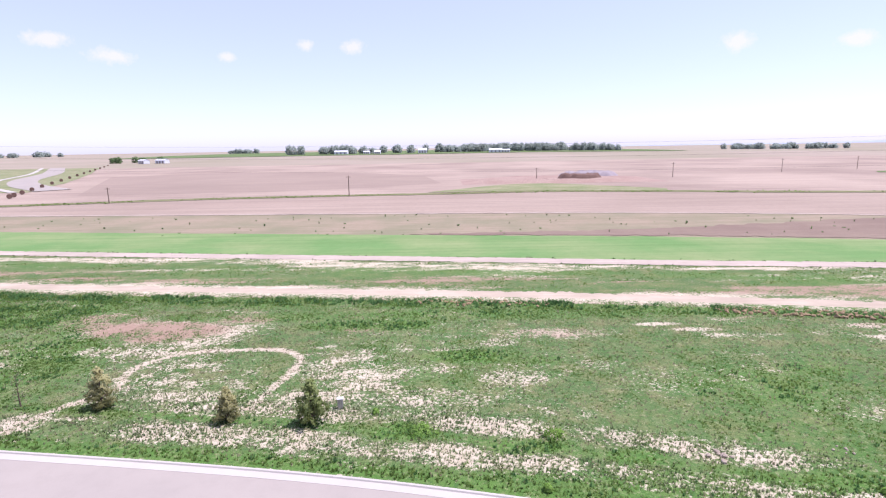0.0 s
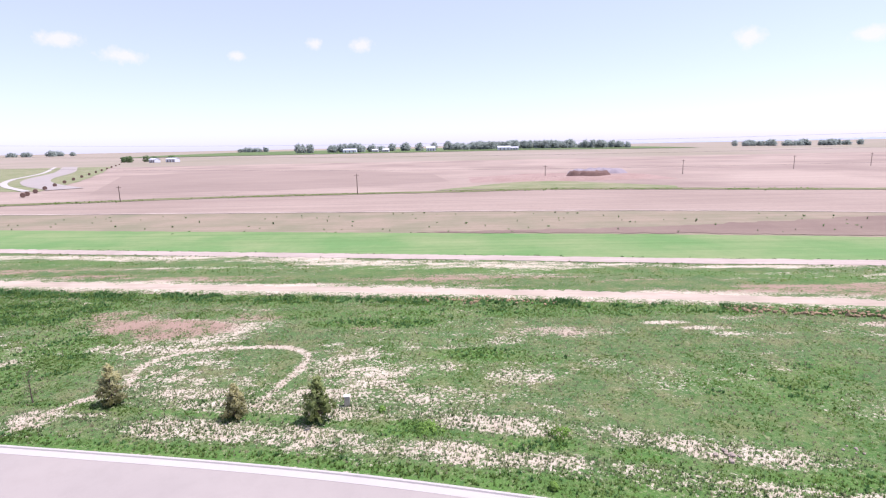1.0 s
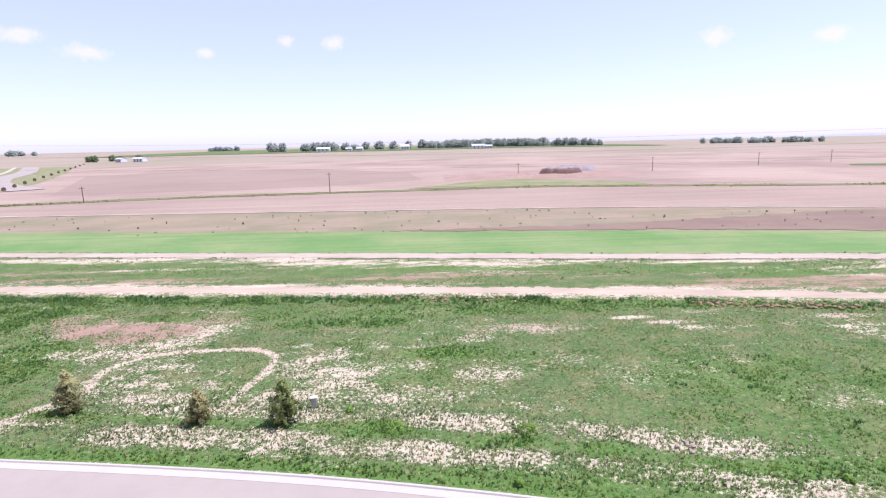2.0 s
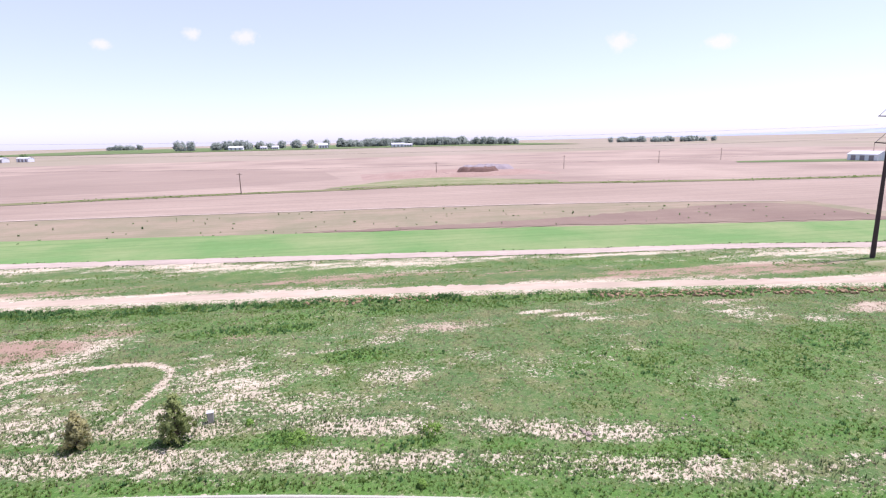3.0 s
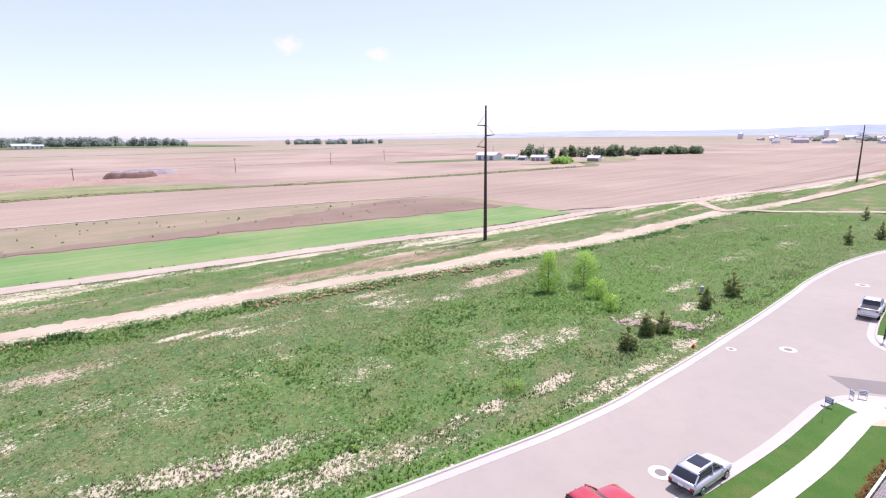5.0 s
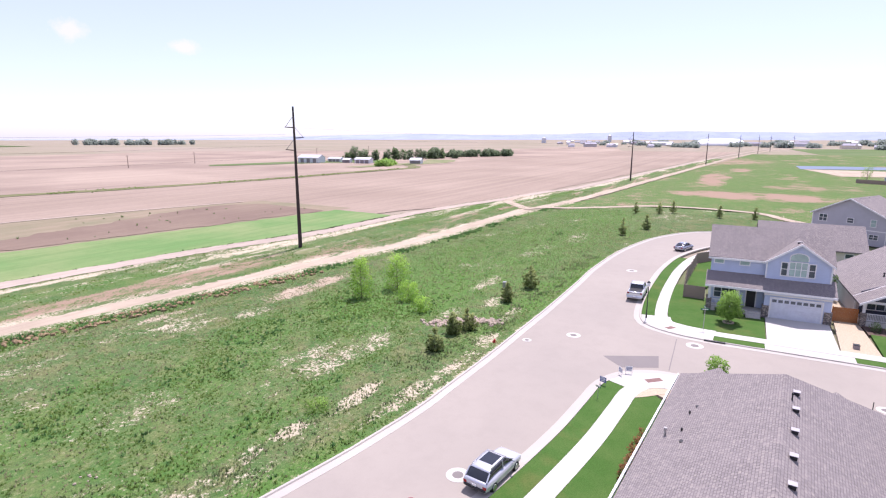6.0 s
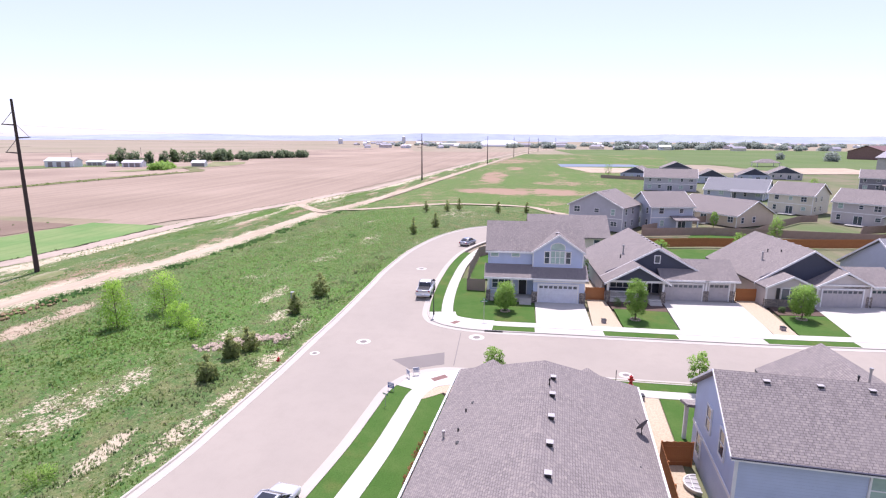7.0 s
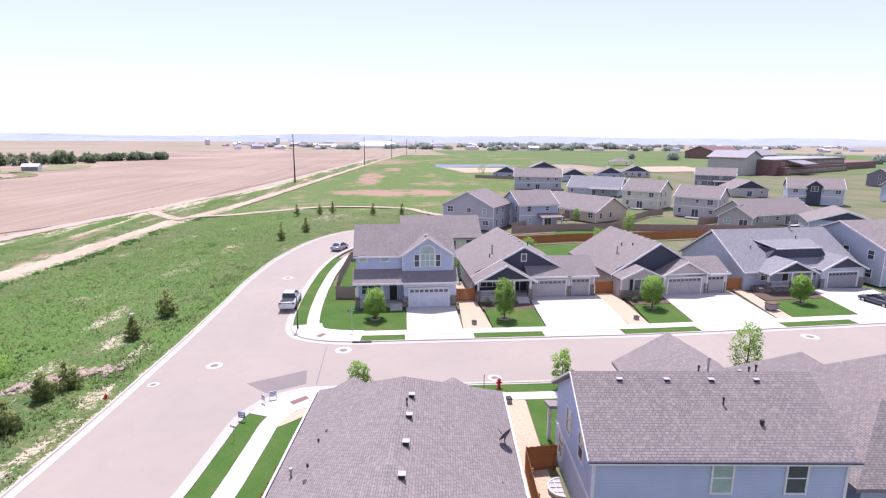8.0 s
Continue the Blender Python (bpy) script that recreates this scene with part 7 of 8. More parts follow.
def tree(label, x, y, height, width, mat, seed, clumps=26, per=90, leaf=0.09, trunk=0.3, group="", taper=0.0, name="tree", up=0.5):
    """A broadleaf tree: tapered trunk, forking limbs and a crown of leaf clumps with gaps."""
    rr = random.Random(seed)
    t = thing(name, label, "tree" if name == "tree" else name, (x, y, 0.08), rr.uniform(0, 360), group)
    z0 = height * trunk
    bm = bmesh.new()
    tube(bm, (0, 0, -0.1), (0.02, 0.01, z0), 0.022 * height, 0.016 * height, 8)
    tube(bm, (0.02, 0.01, z0), (0, 0.05, height * 0.8), 0.016 * height, 0.004 * height, 6)
    cen, rad = [], []
    for i in range(clumps):
        u = (i + 0.5) / clumps
        z = z0 + (height - z0) * u
        prof = math.sin(math.pi * min(0.97, (0.14 + 0.8 * u))) ** 0.5 * (1 - taper * u)
        a = i * 2.4 + rr.uniform(-0.5, 0.5)
        rr_ = width / 2 * prof * rr.uniform(0.35, 0.8)
        p = (rr_ * math.cos(a), rr_ * math.sin(a), z)
        cen.append(p)
        rad.append(width * 0.17 * rr.uniform(0.7, 1.3))
        if i % 3 == 0:
            tube(bm, (0, 0, max(z0 * 0.9, z - rr_ * 0.9)), p, 0.007 * height, 0.002 * height, 5)
    part("trunk", bm, M["bark"], t)
    part("crown", leaf_cloud(cen, rad, per, leaf, seed, up), None, t).data.materials.append(M[mat])
    return t


def pine(label, x, y, height, width, seed, mat="pine", group="young pines", per=30, dense=0.85, leaf=0.12):
    """A young pine: whorls of short branches with needle tufts, ragged towards the top."""
    rr = random.Random(seed)
    t = thing("pine", label, "pine tree", (x, y, 0.05), rr.uniform(0, 360), group)
    bm = bmesh.new()
    tube(bm, (0, 0, -0.1), (0, 0, height * 0.96), 0.03 * height, 0.006 * height, 7)
    cen, rad = [], []
    lv = max(5, int(height * 3.0))
    for i in range(lv):
        u = i / (lv - 1)
        z = height * (0.1 + 0.86 * u)
        reach = width / 2 * (1 - u) ** 0.75 * (0.7 if u < 0.08 else 1.0) + 0.06
        n = max(3, int(7 * (1 - u) + 2))
        for k in range(n):
            a = 6.283 * (k + rr.random() * 0.7) / n + i
            q = reach * rr.uniform(0.6, 1.08)
            p = (q * math.cos(a), q * math.sin(a), z + 0.22 * q + rr.uniform(-0.1, 0.12))
            if rr.random() < dense:
                tube(bm, (0, 0, z - 0.05), p, 0.012 * height * (1 - u * 0.6), 0.004, 4)
                cen.append(p)
                rad.append(rr.uniform(0.16, 0.28) * (0.7 + 0.12 * height))
                cen.append((p[0] * 0.55, p[1] * 0.55, p[2] - 0.05))
                rad.append(rr.uniform(0.16, 0.28) * (0.7 + 0.12 * height))
    part("trunk", bm, M["bark"], t)
    part("needles", leaf_cloud(cen, rad, per, leaf, seed, 0.3), None, t).data.materials.append(M[mat])
    return t


pine("young pine with browned needles on the weedy verge", -9.4, 38.8, 3.6, 2.3, 1, "pine_dry")
pine("small browned pine on the sandy verge", 1.7, 36.4, 2.8, 2.3, 2, "pine_dry")
pine("young green pine on the sandy verge", 8.3, 35.8, 3.7, 2.6, 3)
pine("small dark pine beside the rocks", 73.1, 22.8, 2.3, 2.1, 4)
pine("small dark pine beside the rocks", 77.8, 23.3, 2.5, 2.0, 5)
pine("small dark pine beside the rocks", 79.9, 22.6, 2.4, 2.2, 6)
pine("small dark pine in the grass", 91.5, 22.8, 2.5, 1.9, 7)
pine("dark pine in the grass", 99.0, 22.4, 3.1, 2.8, 8)
for i, (x, y, z) in enumerate(((148, 19.7, 4.4), (157.5, 16.3, 4.6), (184, 23.4, 4.0), (186.5, 17.6, 4.2), (190, 14.5, 4.4), (186, 2.8, 4.6), (186.7, -5.2, 4.2))):
    pine("slim young pine by the far bend", x, y, z * 0.8, 2.0, 20 + i, per=10, leaf=0.16, dense=0.6)

# bright willows and the pale shrubs beside them
tree("bright yellow-green young willow in lush grass", 83.8, 40.2, 5.2, 4.0, "willow", 31, 60, 52, 0.1, 0.06, "young willows", 0.25)
tree("bright yellow-green young willow in lush grass", 89.8, 38.6, 4.6, 4.8, "willow", 32, 60, 46, 0.1, 0.06, "young willows", 0.2)
tree("low pale green willow shrub in lush grass", 85.6, 34.0, 2.4, 3.4, "willow", 33, 26, 60, 0.1, 0.05, "young willows")
tree("thin young sapling on the weedy verge", -16.4, 39.2, 3.2, 1.6, "straw", 34, 14, 14, 0.07, 0.2)
tree("low pale willow shrub in lush grass", 82.5, 30.2, 1.8, 2.6, "willow", 35, 20, 50, 0.09, 0.05, "young willows")

# street trees before the houses
for i, (x, y, z, w_) in enumerate(((96.4, -2.2, 3.4, 3.2), (95.6, -17.4, 4.6, 3.0), (98.9, -36.9, 3.9, 3.4), (99.8, -57.4, 3.5, 2.8))):
    tree("young round-crowned street tree on a front lawn", x, y, z, w_, "leaf", 40 + i, 40, 130, 0.1, 0.24, "street trees", 0.0)
    m_ = thing("mulch_ring", "small ring of stones round a street tree", "mulch ring", (x, y, 0.12), 0, "tree rings")
    for k in range(12):
        bm = bmesh.new()
        a = k * 0.5236
        bmesh.ops.create_icosphere(bm, subdivisions=1, radius=0.14, matrix=Matrix.Translation((0.5 * math.cos(a), 0.5 * math.sin(a), 0.04)))
        part("stone", bm, M["rock"], m_)
tree("slender street tree with light green leaves", 76.6, -34.6, 5.6, 3.0, "leaf", 50, 34, 60, 0.1, 0.3, "street trees")
tree("bushy green street tree behind the roof", 77.4, -18.9, 3.4, 2.0, "leaf", 51, 26, 70, 0.09, 0.25, "street trees")
tree("low green street tree behind the roof", 77.2, -1.9, 2.8, 2.2, "leaf", 52, 26, 70, 0.09, 0.25, "street trees")
for i, (x, y, z, w_) in enumerate(((153, -56.6, 4.6, 3.6), (129, -28, 3.4, 3.4), (138, -44, 3.6, 2.8), (170, -50, 3.6, 2.0), (168, -93, 3.5, 2.0), (352, -52, 7, 6), (300, -70, 5, 4), (255, -112, 5, 5), (240, -170, 6, 6), (280, -125, 5, 4))):
    tree("garden tree with fresh green leaves behind the houses", x, y, z, w_, "leaf", 60 + i, 26, 50, 0.13, 0.2, "garden trees")
for i, (x, y, z, w_) in enumerate(((99.8, -0.9, 0.7, 0.9), (99.6, -3.2, 0.7, 1.0), (100.8, -16.2, 1.0, 1.5), (101.4, -35.8, 0.7, 1.0), (101.7, -37.6, 0.7, 1.0), (121, -14, 1.6, 1.8), (124, -17, 1.4, 1.6))):
    tree("rounded dark green shrub in a mulch bed", x, y, z, w_, "leaf_dark", 80 + i, 16, 40, 0.06, 0.05, "garden shrubs", 0.0, "shrub")
for i in range(5):
    tree("rust-coloured bare shrub along the house wall", 60.9 + i * 1.2, 2.42 - i * 0.08, 1.2, 0.85, "rust", 90 + i, 16, 20, 0.07, 0.02, "rusty shrubs", 0.0, "shrub")
tree("columnar dark evergreen between two houses", 112.5, -13.6, 3.4, 0.9, "leaf_dark", 97, 24, 60, 0.07, 0.03)

# weeds scattered in the meadow
rr = random.Random(8)
for i, (x, y, z, w_) in enumerate(((16.6, 34.2, 0.4, 2.6), (26.0, 33.5, 0.3, 2.0), (58.5, 25.0, 0.4, 2.8), (24.5, 27.4, 0.4, 0.7), (12.9, 37.2, 0.4, 0.6), (44.0, 26.5, 0.4, 0.7))):
    tree("leafy green weed clump in the meadow", x, y, z, w_, "leaf", 110 + i, 18, 46, 0.08, 0.0, "weed clumps", 0.0, "weed_clump")


def mound(bm, cx, cy, rx, ry, h_, seed, n=22):
    rows = []
    for i in range(n + 1):
        row = []
        for j in range(n + 1):
            u, v = 2 * i / n - 1, 2 * j / n - 1
            q = max(0.0, 1 - (u * u + v * v))
            nz = noise.noise(Vector((u * 4 + seed, v * 4, seed))) * 0.35 + noise.noise(Vector((u * 9, v * 9, seed))) * 0.15
            row.append(bm.verts.new((cx + u * rx, cy + v * ry, h_ * max(0.0, min(1.0, q * 2.2)) * (0.85 + nz) - 0.1)))
        rows.append(row)
    for i in range(n):
        for j in range(n):
            bm.faces.new((rows[i][j], rows[i + 1][j], rows[i + 1][j + 1], rows[i][j + 1]))
    return bm


ob = new("spoil_heap", mesh_of(mound(bmesh.new(), 95, 306, 14, 7, 4.4, 3.0), M["heap"], True))
tagged(ob, "dark brown heap of dug earth in a field", "heap")
ob = new("gravel_heap", mesh_of(mound(bmesh.new(), 106, 330, 20, 10, 4.6, 5.0), M["heap_grey"], True))
tagged(ob, "grey gravel heap behind the dug earth", "heap")
ob = new("spoil_heap", mesh_of(mound(bmesh.new(), 74, 304, 16, 6, 1.6, 7.0), M["heap"], True))
tagged(ob, "low spread heap of brown earth in a field", "heap")
ob = new("earth_mound", mesh_of(mound(bmesh.new(), 102.4, 67.4, 3.4, 1.5, 0.35, 9.0), M["verge"], True))
tagged(ob, "low sandy mound at the foot of a pole", "mound")
ob = new("earth_bank", mesh_of(mound(bmesh.new(), 84, 316, 56, 26, 2.0, 11.0), M["bank"], True))
tagged(ob, "broad low bank of disturbed soil round the heaps", "bank")

# rocks at the culvert
rr = random.Random(21)
rp = thing("rock_pile", "pile of pale pink rocks at a culvert", "rock pile", (81.5, 24.2, 0.05))
for i in range(260):
    s = rr.uniform(0.12, 0.34)
    bm = bmesh.new()
    u = rr.uniform(-1, 1)
    bmesh.ops.create_icosphere(bm, subdivisions=1, radius=s, matrix=Matrix.Translation((u * 2.0 + rr.gauss(0, 0.6), -u * 3.2 + rr.gauss(0, 0.75), s * 0.3)))
    for v in bm.verts:
        v.co += Vector((rr.uniform(-1, 1), rr.uniform(-1, 1), rr.uniform(-0.6, 0.3))) * s * 0.3
    part("rock", bm, M["rock"], rp)
rr = random.Random(5)
for x, y, n_, lab in ((36.4, 30.9, 14, "small heap of pale stones in the meadow"), (45.0, 31.2, 6, "a few pale stones in the meadow")):
    rp = thing("stone_heap", lab, "stones", (x, y, 0.1))
    for i in range(n_):
        s = rr.uniform(0.08, 0.2)
        bm = bmesh.new()
        bmesh.ops.create_icosphere(bm, subdivisions=1, radius=s, matrix=Matrix.Translation((rr.gauss(0, 0.5), rr.gauss(0, 0.4), s * 0.3)))
        part("stone", bm, M["rock"], rp)

# ---- street furniture ----
u = thing("utility_box", "small pale utility pedestal on the verge", "utility box", (10.0, 38.2, 0.05), 10)
part("cabinet", boxes((-0.22, 0.22, -0.18, 0.18, 0, 0.85), bevel=0.03), M["metal"], u)
part("lid", boxes((-0.25, 0.25, -0.21, 0.21, 0.85, 0.93), bevel=0.02), M["white"], u)
u = thing("utility_box", "small green-grey utility pedestal in the grass", "utility box", (97.0, 25.5, 0.05), 10)
part("cabinet", boxes((-0.25, 0.25, -0.2, 0.2, 0, 0.95), bevel=0.03), M["metal"], u)
part("lid", boxes((-0.28, 0.28, -0.23, 0.23, 0.95, 1.02), bevel=0.02), M["metal"], u)
for x, y, lab in ((94.0, -13.6, "small dark utility box in a gravel bed"), (94.6, -33.0, "small dark utility box in a gravel bed"), (75.2, -13.9, "small dark utility box in a gravel bed")):
    u = thing("utility_box", lab, "utility box", (x, y, 0.1), 4)
    part("cabinet", boxes((-0.25, 0.25, -0.25, 0.25, 0, 0.4), bevel=0.03), M["heap_grey"], u)
    part("lid", boxes((-0.27, 0.27, -0.27, 0.27, 0.4, 0.46), bevel=0.02), M["black"], u)
u = thing("garden_cart", "small dark garden bin beside a driveway", "bin", (97.2, -51.6, 0.12), 20)
part("bin_body", boxes((-0.5, 0.5, -0.7, 0.7, 0.15, 0.9), bevel=0.05), M["heap_grey"], u)
part("bin_lid", boxes((-0.55, 0.55, -0.75, 0.75, 0.9, 1.0), bevel=0.03), M["heap"], u)
for s in (-0.5, 0.5):
    bm = bmesh.new()
    bmesh.ops.create_cone(bm, cap_ends=True, segments=14, radius1=0.17, radius2=0.17, depth=0.08, matrix=Matrix.Translation((0.3, s, 0.17)) @ Matrix.Rotation(math.pi / 2, 4, "X"))
    part("wheel", bm, M["rubber"], u)

hy = thing("fire_hydrant", "red fire hydrant on the grass strip", "fire hydrant", (77.8, -13.6, 0.12))
bm = bmesh.new()
tube(bm, (0, 0, 0), (0, 0, 0.08), 0.2, 0.2, 12)
tube(bm, (0, 0, 0.08), (0, 0, 0.7), 0.14, 0.13, 12)
part("barrel", bm, M["red"], hy)
bm = bmesh.new()
bmesh.ops.create_uvsphere(bm, u_segments=12, v_segments=6, radius=0.17, matrix=Matrix.Translation((0, 0, 0.72)))
tube(bm, (0, 0, 0.85), (0, 0, 0.95), 0.04, 0.04, 6)
part("bonnet", bm, M["red"], hy)
for a, b, r_ in (((0, -0.26, 0.5), (0, 0.26, 0.5), 0.08), ((-0.24, 0, 0.45), (0, 0, 0.45), 0.1)):
    bm = bmesh.new()
    tube(bm, a, b, r_, r_, 10)
    part("nozzle", bm, M["red"], hy)
hy2 = copy_thing(hy, pose(77.9, 18.5, -0.25))
hy2.scale = (0.8, 0.8, 0.8)
hy2["label"] = "red fire hydrant in the weedy verge"
mk = thing("marker_post", "thin dark marker post beside a hydrant", "marker post", (77.1, -12.2, 0.1))
bm = bmesh.new()
tube(bm, (0, 0, 0), (0, 0, 1.6), 0.03)
part("post", bm, M["black"], mk)

lp = thing("street_lamp", "black post lamp on the grass strip", "street lamp", (93.6, 6.2, 0.12), 0)
bm = bmesh.new()
tube(bm, (0, 0, 0), (0, 0, 0.6), 0.11, 0.08, 10)
tube(bm, (0, 0, 0.6), (0, 0, 3.8), 0.055, 0.045, 8)
part("post", bm, M["black"], lp)
bm = bmesh.new()
tube(bm, (0, 0, 3.85), (0, 0, 4.25), 0.13, 0.2, 8)
part("lantern", bm, M["lamp_clear"], lp, "clear lantern glass")
bm = bmesh.new()
tube(bm, (0, 0, 4.25), (0, 0, 4.45), 0.24, 0.03, 8)
part("cap", bm, M["black"], lp)


def sign_post(x, y, h_, blades_, label, rz):
    t = thing("street_sign", label, "street sign", (x, y, 0.12), rz, "street signs")
    bm = bmesh.new()
    tube(bm, (0, 0, 0), (0, 0, h_), 0.03)
    part("post", bm, M["metal"], t)
    for k in range(blades_):
        o = part("blade", boxes((-0.45, 0.45, -0.012, 0.012, 0, 0.2)), M["sign_green"], t, "green name blade")
        o.matrix_basis = pose(0, 0, h_ - 0.22 - 0.22 * k, 0, 0, 90 * k)
        part("lettering", boxes((-0.3, 0.3, -0.016, 0.016, 0.07, 0.13)), M["white"], o, "white bar in place of the name")
    return t


sign_post(92.4, 0.1, 2.7, 2, "street name sign on a thin post at the corner lawn", 20)
sign_post(70.9, 6.3, 1.9, 1, "small name sign on a thin post on the grass strip", 60).scale = (0.62, 0.62, 0.58)


def yard_sign(x, y, rz, mat, label):
    t = thing("yard_sign", label, "yard sign", (x, y, 0.15), rz, "yard signs")
    bm = boxes((-0.3, 0.3, -0.015, 0.015, 0.25, 0.72))
    part("panel", bm, mat, t)
    for zz, ww in ((0.62, 0.22), (0.5, 0.25), (0.36, 0.19)):
        part("lettering", boxes((-ww, ww, -0.02, 0.02, zz, zz + 0.06)), M["sign_blue"] if mat == M["white"] else M["white"], t, "plain bar in place of writing")
    for s in (-0.27, 0.27):
        bm = bmesh.new()
        tube(bm, (s, 0, 0), (s, 0, 0.75), 0.015)
        part("leg", bm, M["metal"], t)


yard_sign(73.5, 6.5, 70, M["sign_blue"], "dark blue yard sign on the corner grass")
yard_sign(76.2, 5.6, 40, M["white"], "white sandwich board sign on the corner pavement")
yard_sign(76.8, 5.0, 110, M["white"], "white sandwich board sign on the corner pavement")

# ---- farms and far trees ----
def barn(x, y, rz, w, d, ze, zr, wall, roof, label):
    t = thing("barn", label, "barn", (x, y, rise(x, y) - 0.1), rz, "farm buildings")
    part("wall", gable_wall(bmesh.new(), 0, d, -w, 0, ze, zr, "y"), wall, t)
    part("roof", gable(bmesh.new(), 0, d, -w, 0, ze, zr + 0.1, "y", 0.4), roof, t)
    for k in range(3):
        part("barn_door", boxes((-0.08, 0.02, -w * (0.2 + 0.3 * k) - 1.5, -w * (0.2 + 0.3 * k) + 1.5, 0, ze * 0.8)), M["heap_grey"], t)
    return t


wm = plain("white_cladding", (0.72, 0.73, 0.74), None, 0.3, 0.6)
gm = plain("pale_tin", (0.62, 0.62, 0.64), None, 0.3, 0.5)
for row in ((363, 323, 12, 19, 11, 4.4, 6.4, "long white metal barn beside green grass"), (388, 313, 10, 12, 8, 2.8, 3.8, "low white shed on the farm"), (380, 290, 15, 6, 6, 2.6, 3.6, "small grey shed on the farm"), (378, 276, 15, 13, 8, 3.2, 4.6, "white farm shed with pale roof"), (392, 232, 15, 9, 7, 3.0, 4.5, "white farm shed with pale roof")):
    barn(*row[:7], wm, gm, row[7])
for row in ((-233, 1240, 90, 30, 16, 6, 9), (-142, 1240, 90, 14, 14, 5, 8), (-42, 1240, 90, 20, 14, 7, 11), (116, 1190, 90, 28, 16, 6, 9), (142, 1195, 90, 20, 12, 5, 7), (-168, 1250, 90, 14, 12, 5, 7), (-480, 880, 60, 16, 10, 5, 7), (-452, 880, 70, 20, 10, 5, 7)):
    barn(*row, wm, gm, "white farm building on the far rise")


# the default leaves carry the distance haze in their base colour
def far_tree(x, y, h_, w_, seed, mat="leaf_hazed"):
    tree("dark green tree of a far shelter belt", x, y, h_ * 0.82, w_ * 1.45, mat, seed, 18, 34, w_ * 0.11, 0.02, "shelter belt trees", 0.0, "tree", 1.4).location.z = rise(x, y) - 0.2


rr = random.Random(77)
k = 300
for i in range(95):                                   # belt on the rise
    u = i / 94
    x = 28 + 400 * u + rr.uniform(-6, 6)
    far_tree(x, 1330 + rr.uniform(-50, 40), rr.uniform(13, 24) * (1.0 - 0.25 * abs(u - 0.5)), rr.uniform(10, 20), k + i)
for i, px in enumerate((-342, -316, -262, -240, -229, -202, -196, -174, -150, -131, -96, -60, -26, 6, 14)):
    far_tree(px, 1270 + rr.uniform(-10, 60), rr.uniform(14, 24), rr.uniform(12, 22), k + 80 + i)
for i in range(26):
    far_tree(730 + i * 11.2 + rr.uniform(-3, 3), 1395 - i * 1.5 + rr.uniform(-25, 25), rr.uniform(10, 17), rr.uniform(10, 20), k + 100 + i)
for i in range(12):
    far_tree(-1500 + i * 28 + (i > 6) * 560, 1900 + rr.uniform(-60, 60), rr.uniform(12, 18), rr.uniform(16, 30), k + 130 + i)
for i in range(6):
    far_tree(-540 + i * 14, 905 + rr.uniform(-8, 30), rr.uniform(8, 12), rr.uniform(6, 12), k + 145 + i, "leaf_dark")
for i in range(22):                                    # farmstead
    far_tree(418 + i * 4.2 + rr.uniform(-4, 4), 306 - i * 2.2 + rr.uniform(-6, 14), rr.uniform(6, 15), rr.uniform(4, 9), k + 160 + i, "leaf_mid" if i % 4 else "leaf_dark")
for i in range(26):
    u = i / 25
    far_tree(514 + 84 * u + rr.uniform(-3, 3), 287 - 60 * u + rr.uniform(-3, 6), rr.uniform(6, 9.5), rr.uniform(6, 9), k + 190 + i, "leaf_mid")
for i in range(4):
    far_tree(352 + 7 * i, 229 + 3 * i, rr.uniform(3, 4), 9, k + 220 + i, "leaf")
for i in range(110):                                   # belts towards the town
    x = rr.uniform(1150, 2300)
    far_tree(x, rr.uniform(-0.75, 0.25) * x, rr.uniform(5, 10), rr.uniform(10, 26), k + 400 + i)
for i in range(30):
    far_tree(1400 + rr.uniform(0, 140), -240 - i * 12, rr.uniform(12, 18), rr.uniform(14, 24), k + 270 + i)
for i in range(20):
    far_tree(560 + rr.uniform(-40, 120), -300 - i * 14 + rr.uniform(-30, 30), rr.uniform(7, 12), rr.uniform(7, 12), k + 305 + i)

# round bales along the field edge
for i in range(15):
    u = (i / 14) ** 1.6
    x, y = -186 - 300 * u, 250 + 560 * u
    t = thing("hay_bale", "dark weathered round hay bale at a field edge", "hay bale", (x, y, 0), 35, "hay bales")
    bm = bmesh.new()
    bmesh.ops.create_cone(bm, cap_ends=True, segments=16, radius1=1.1, radius2=1.1, depth=1.9, matrix=Matrix.Translation((0, 0, 1.0)) @ Matrix.Rotation(math.pi / 2, 4, "X"))
    bmesh.ops.bevel(bm, geom=[e for e in bm.edges if abs(e.verts[0].co.y - e.verts[1].co.y) < 0.01], offset=0.15, segments=2, affect="EDGES")
    part("roll", bm, M["heap"], t)

# weeds dotted over the pasture, rough edge of the crop
N = 110
qx = -120 + r.rand(N) * 270
qy = 166 - 0.15 * qx * (qx > 0) - r.rand(N) * 40
blades("pasture_weeds", qx, qy, np.zeros(N), 0.25 + 0.6 * r.rand(N) ** 3, 0.2 + 0.45 * r.rand(N) ** 2, 10, M["leaf_dark"], "dark weeds dotted over the dry pasture", "weeds", 6)
N = 12000
qx = -90 + r.rand(N) * 330
UX, UY = np.array([p[0] for p in UPPER]), np.array([p[1] for p in UPPER])
uu = r.rand(N)
qy = (np.interp(qx, TRX, TRY) + 3.2) * (1 - uu) + (np.interp(qx, UX, UY) - 2.6) * uu
ok = fbm(qx, qy * 3.0, 0.1, 20) > 0.48
blades("strip_weeds", qx[ok], qy[ok], np.zeros(ok.sum()), 0.1 + 0.12 * r.rand(ok.sum()), 0.12 + 0.16 * r.rand(ok.sum()), 5, M["weed"], "green weeds on the strip between the tracks", "weeds", 7)
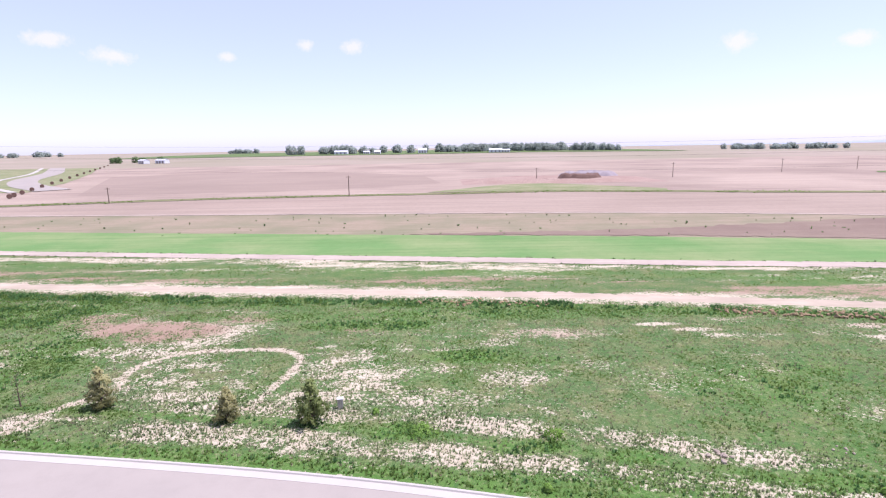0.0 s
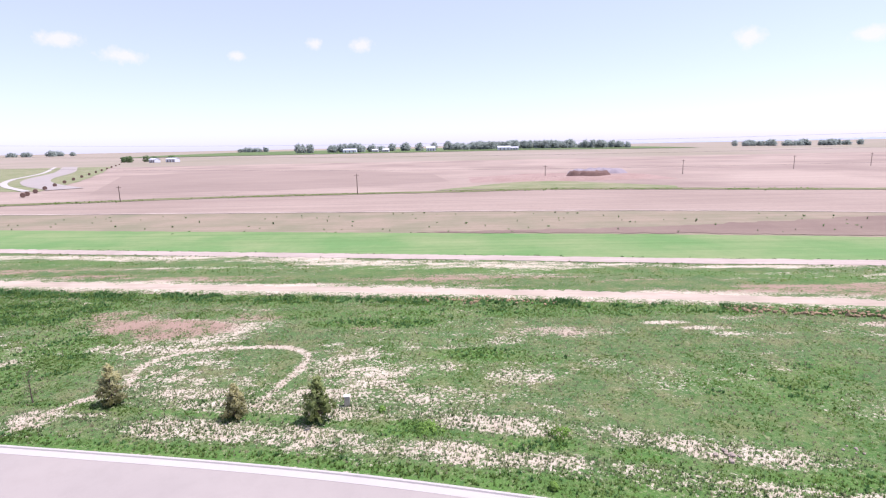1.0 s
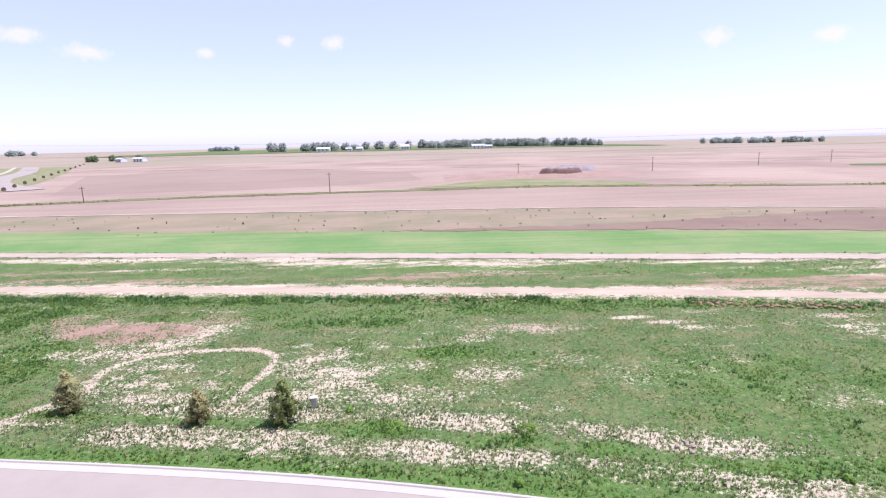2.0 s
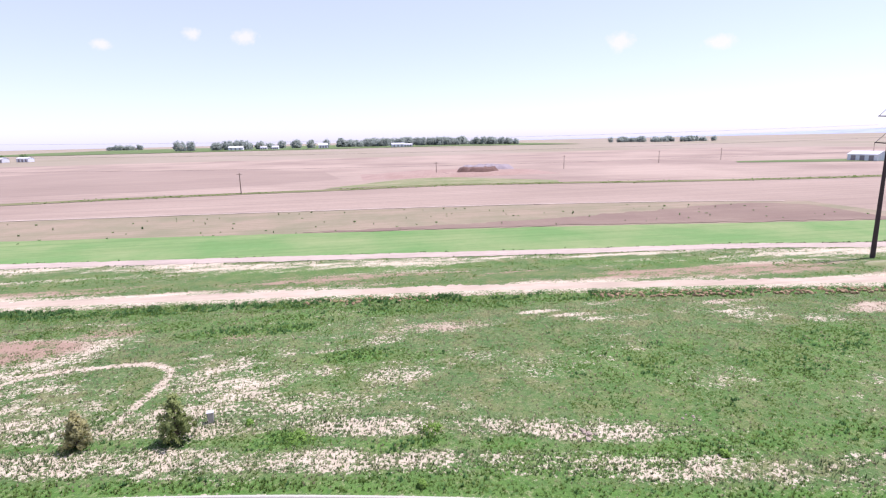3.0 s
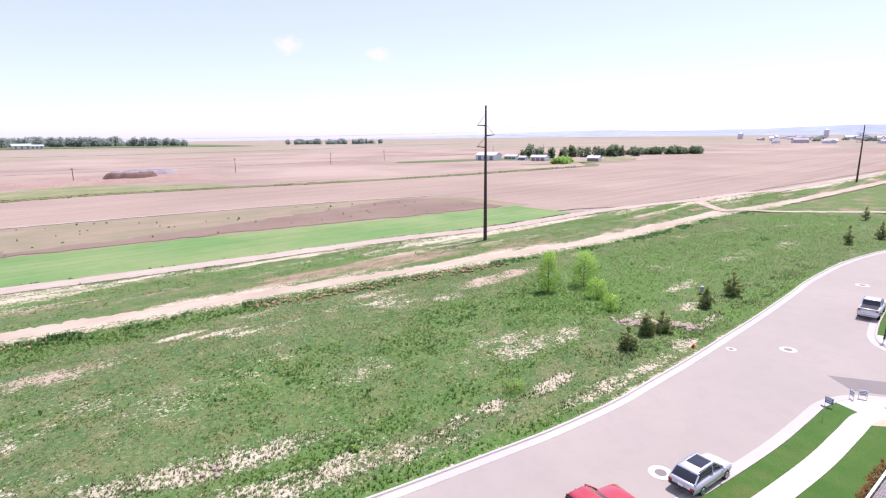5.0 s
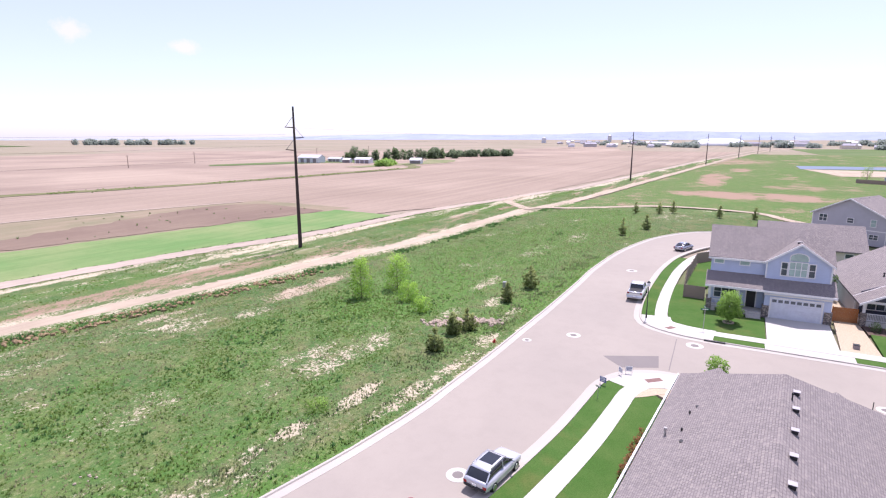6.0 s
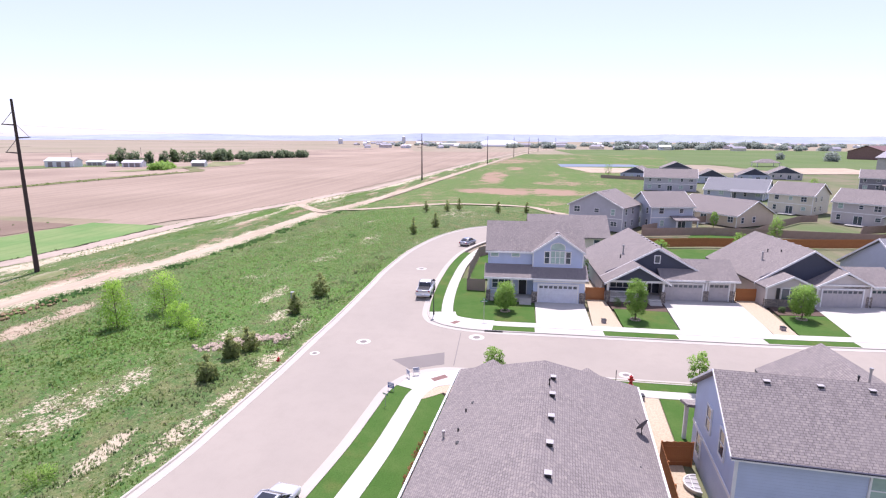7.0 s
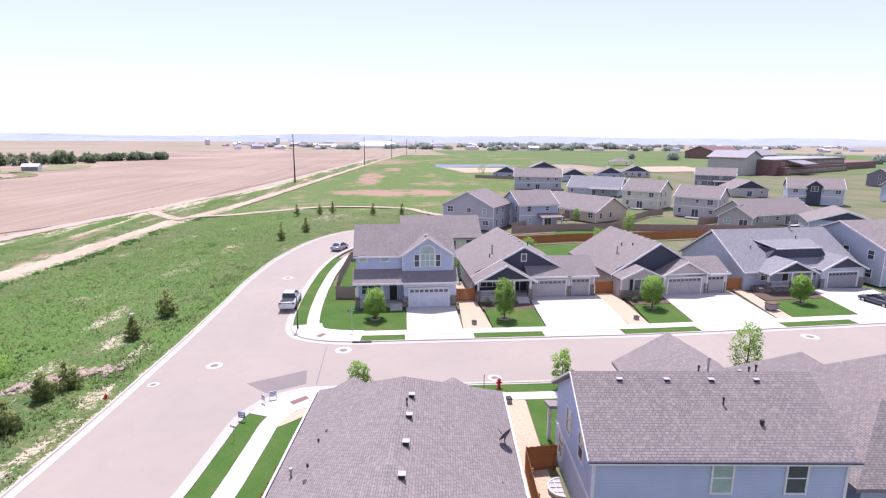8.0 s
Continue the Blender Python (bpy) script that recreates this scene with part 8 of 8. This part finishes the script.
N = 900
qx = -85 + r.rand(N) * 330
qy = np.interp(qx, UX, UY) + np.where(r.rand(N) < 0.5, -2.5, 2.3) + r.randn(N) * 0.25
ok = fbm(qx, qy, 0.25, 61) > 0.47
blades("track_edge_weeds", qx[ok], qy[ok], np.zeros(ok.sum()), 0.12 + 0.22 * r.rand(ok.sum()) ** 2, 0.16 + 0.2 * r.rand(ok.sum()), 8, M["leaf_dark"], "dark weeds and clods along the gravel track", "weeds", 27)
DX, DY = np.array([p[0] for p in DITCH]), np.array([p[1] for p in DITCH])
N = 1000
qx = -185 + r.rand(N) * 540
qy = np.interp(qx, DX, DY) + r.randn(N) * 2.2
ok = fbm(qx, qy, 0.05, 40) > 0.4
blades("ditch_weeds", qx[ok], qy[ok], np.zeros(ok.sum()), 0.2 + 0.4 * r.rand(ok.sum()), 0.3 + 0.4 * r.rand(ok.sum()), 8, M["weed"], "green weeds along the far field ditch", "weeds", 9)

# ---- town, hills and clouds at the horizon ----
# pale blue base colour stands in for the air haze before the hills
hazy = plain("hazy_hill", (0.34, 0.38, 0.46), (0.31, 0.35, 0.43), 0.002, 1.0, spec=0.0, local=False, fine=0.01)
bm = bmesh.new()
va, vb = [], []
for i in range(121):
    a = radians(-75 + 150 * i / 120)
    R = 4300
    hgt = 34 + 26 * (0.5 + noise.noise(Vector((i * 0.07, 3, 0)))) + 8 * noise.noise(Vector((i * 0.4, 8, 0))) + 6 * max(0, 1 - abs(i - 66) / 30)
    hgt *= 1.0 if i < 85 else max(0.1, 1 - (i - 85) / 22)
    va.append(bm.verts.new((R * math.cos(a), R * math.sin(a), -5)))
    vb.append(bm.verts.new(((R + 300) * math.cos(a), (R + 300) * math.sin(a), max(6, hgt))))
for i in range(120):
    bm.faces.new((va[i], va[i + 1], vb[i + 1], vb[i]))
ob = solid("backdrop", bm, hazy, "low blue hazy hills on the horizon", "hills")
rr = random.Random(13)
# last entry: roof tone paled in its colour to suggest distance haze
townm = [wm, gm, SID["taupe"], SID["cream"], plain("hazy_roof", (0.4, 0.38, 0.42), None, 0.1, 0.9)]
for i in range(120):
    x = rr.uniform(1150, 2500)
    y = x * rr.uniform(-0.85, 0.33)
    w_, d_, z_ = rr.uniform(8, 30) * (1 if i % 9 else 1.8), rr.uniform(8, 18), rr.uniform(3.5, 7)
    t = thing("far_building", "small pale building of the distant town", "building", (x, y, -0.1), rr.uniform(-40, 40), "distant town")
    part("wall", gable_wall(bmesh.new(), 0, d_, -w_, 0, z_, z_ + 3, "y"), townm[rr.randrange(4)], t)
    part("roof", gable(bmesh.new(), 0, d_, -w_, 0, z_, z_ + 3.2, "y", 0.5), townm[rr.choice((1, 4, 4))], t)
t = thing("air_dome", "long white air-supported dome hall far off", "dome", (1500, 62, -0.2), 0)
bm = bmesh.new()
rows = []
for i in range(13):
    a = math.pi * i / 12
    rows.append([(40 * math.cos(a) * s_, 0, 17 * math.sin(a) * s_) for s_ in (1,)][0])
rings = []
for k_ in range(9):
    v_ = -1 + 2 * k_ / 8
    s_ = max(0.25, math.sqrt(max(0.0, 1 - v_ ** 4)))
    rings.append([(p[0] * s_, v_ * 58, p[2] * s_) for p in rows])
loft(bm, rings)
part("membrane", bm, plain("white_membrane", (0.85, 0.85, 0.86), None, 0.05, 0.6), t, "", True)
for x, y, z_ in ((2300, 500, 30), (1900, 640, 20)):
    t = thing("silo", "grey grain silo far beyond the fields", "silo", (x, y, 0), 0, "far silos")
    bm = bmesh.new()
    tube(bm, (0, 0, 0), (0, 0, z_ * 0.85), 8, 8, 14)
    tube(bm, (0, 0, z_ * 0.85), (0, 0, z_), 8, 1.5, 14)
    part("bin", bm, gm, t)


def cloud(px, py, pw, ph, seed):
    """A small fair-weather cloud, placed by its bearing and height over the horizon (degrees)."""
    R = 4200
    a, e = radians(px), radians(py)
    c = Vector((18 + R * math.cos(a), R * math.sin(a), 20 + R * math.tan(e)))
    side = Vector((-math.sin(a), math.cos(a), 0)) * R * math.tan(radians(pw / 2)) * 1.3
    up_ = Vector((0, 0, R * math.tan(radians(ph / 2)) * 1.6))
    bm = bmesh.new()
    bm.faces.new([bm.verts.new(c + side * u + up_ * v) for u, v in ((-1, -1), (1, -1), (1, 1), (-1, 1))])
    ob = new("cloud", mesh_of(bm, M["cloud"], True))
    return tagged(ob, "small white fair-weather cloud in pale sky", "cloud", "clouds", "structure")


for i, row in enumerate(((125.0, 9.3, 5.2, 1.2), (120.6, 8.25, 5.6, 1.2), (111.0, 8.66, 2.6, 0.8), (103.6, 9.96, 2.2, 1.1), (99.03, 9.83, 3.6, 1.2), (62.5, 8.75, 4.0, 1.6), (53.77, 8.05, 4.4, 1.1))):
    cloud(*row, i + 1)
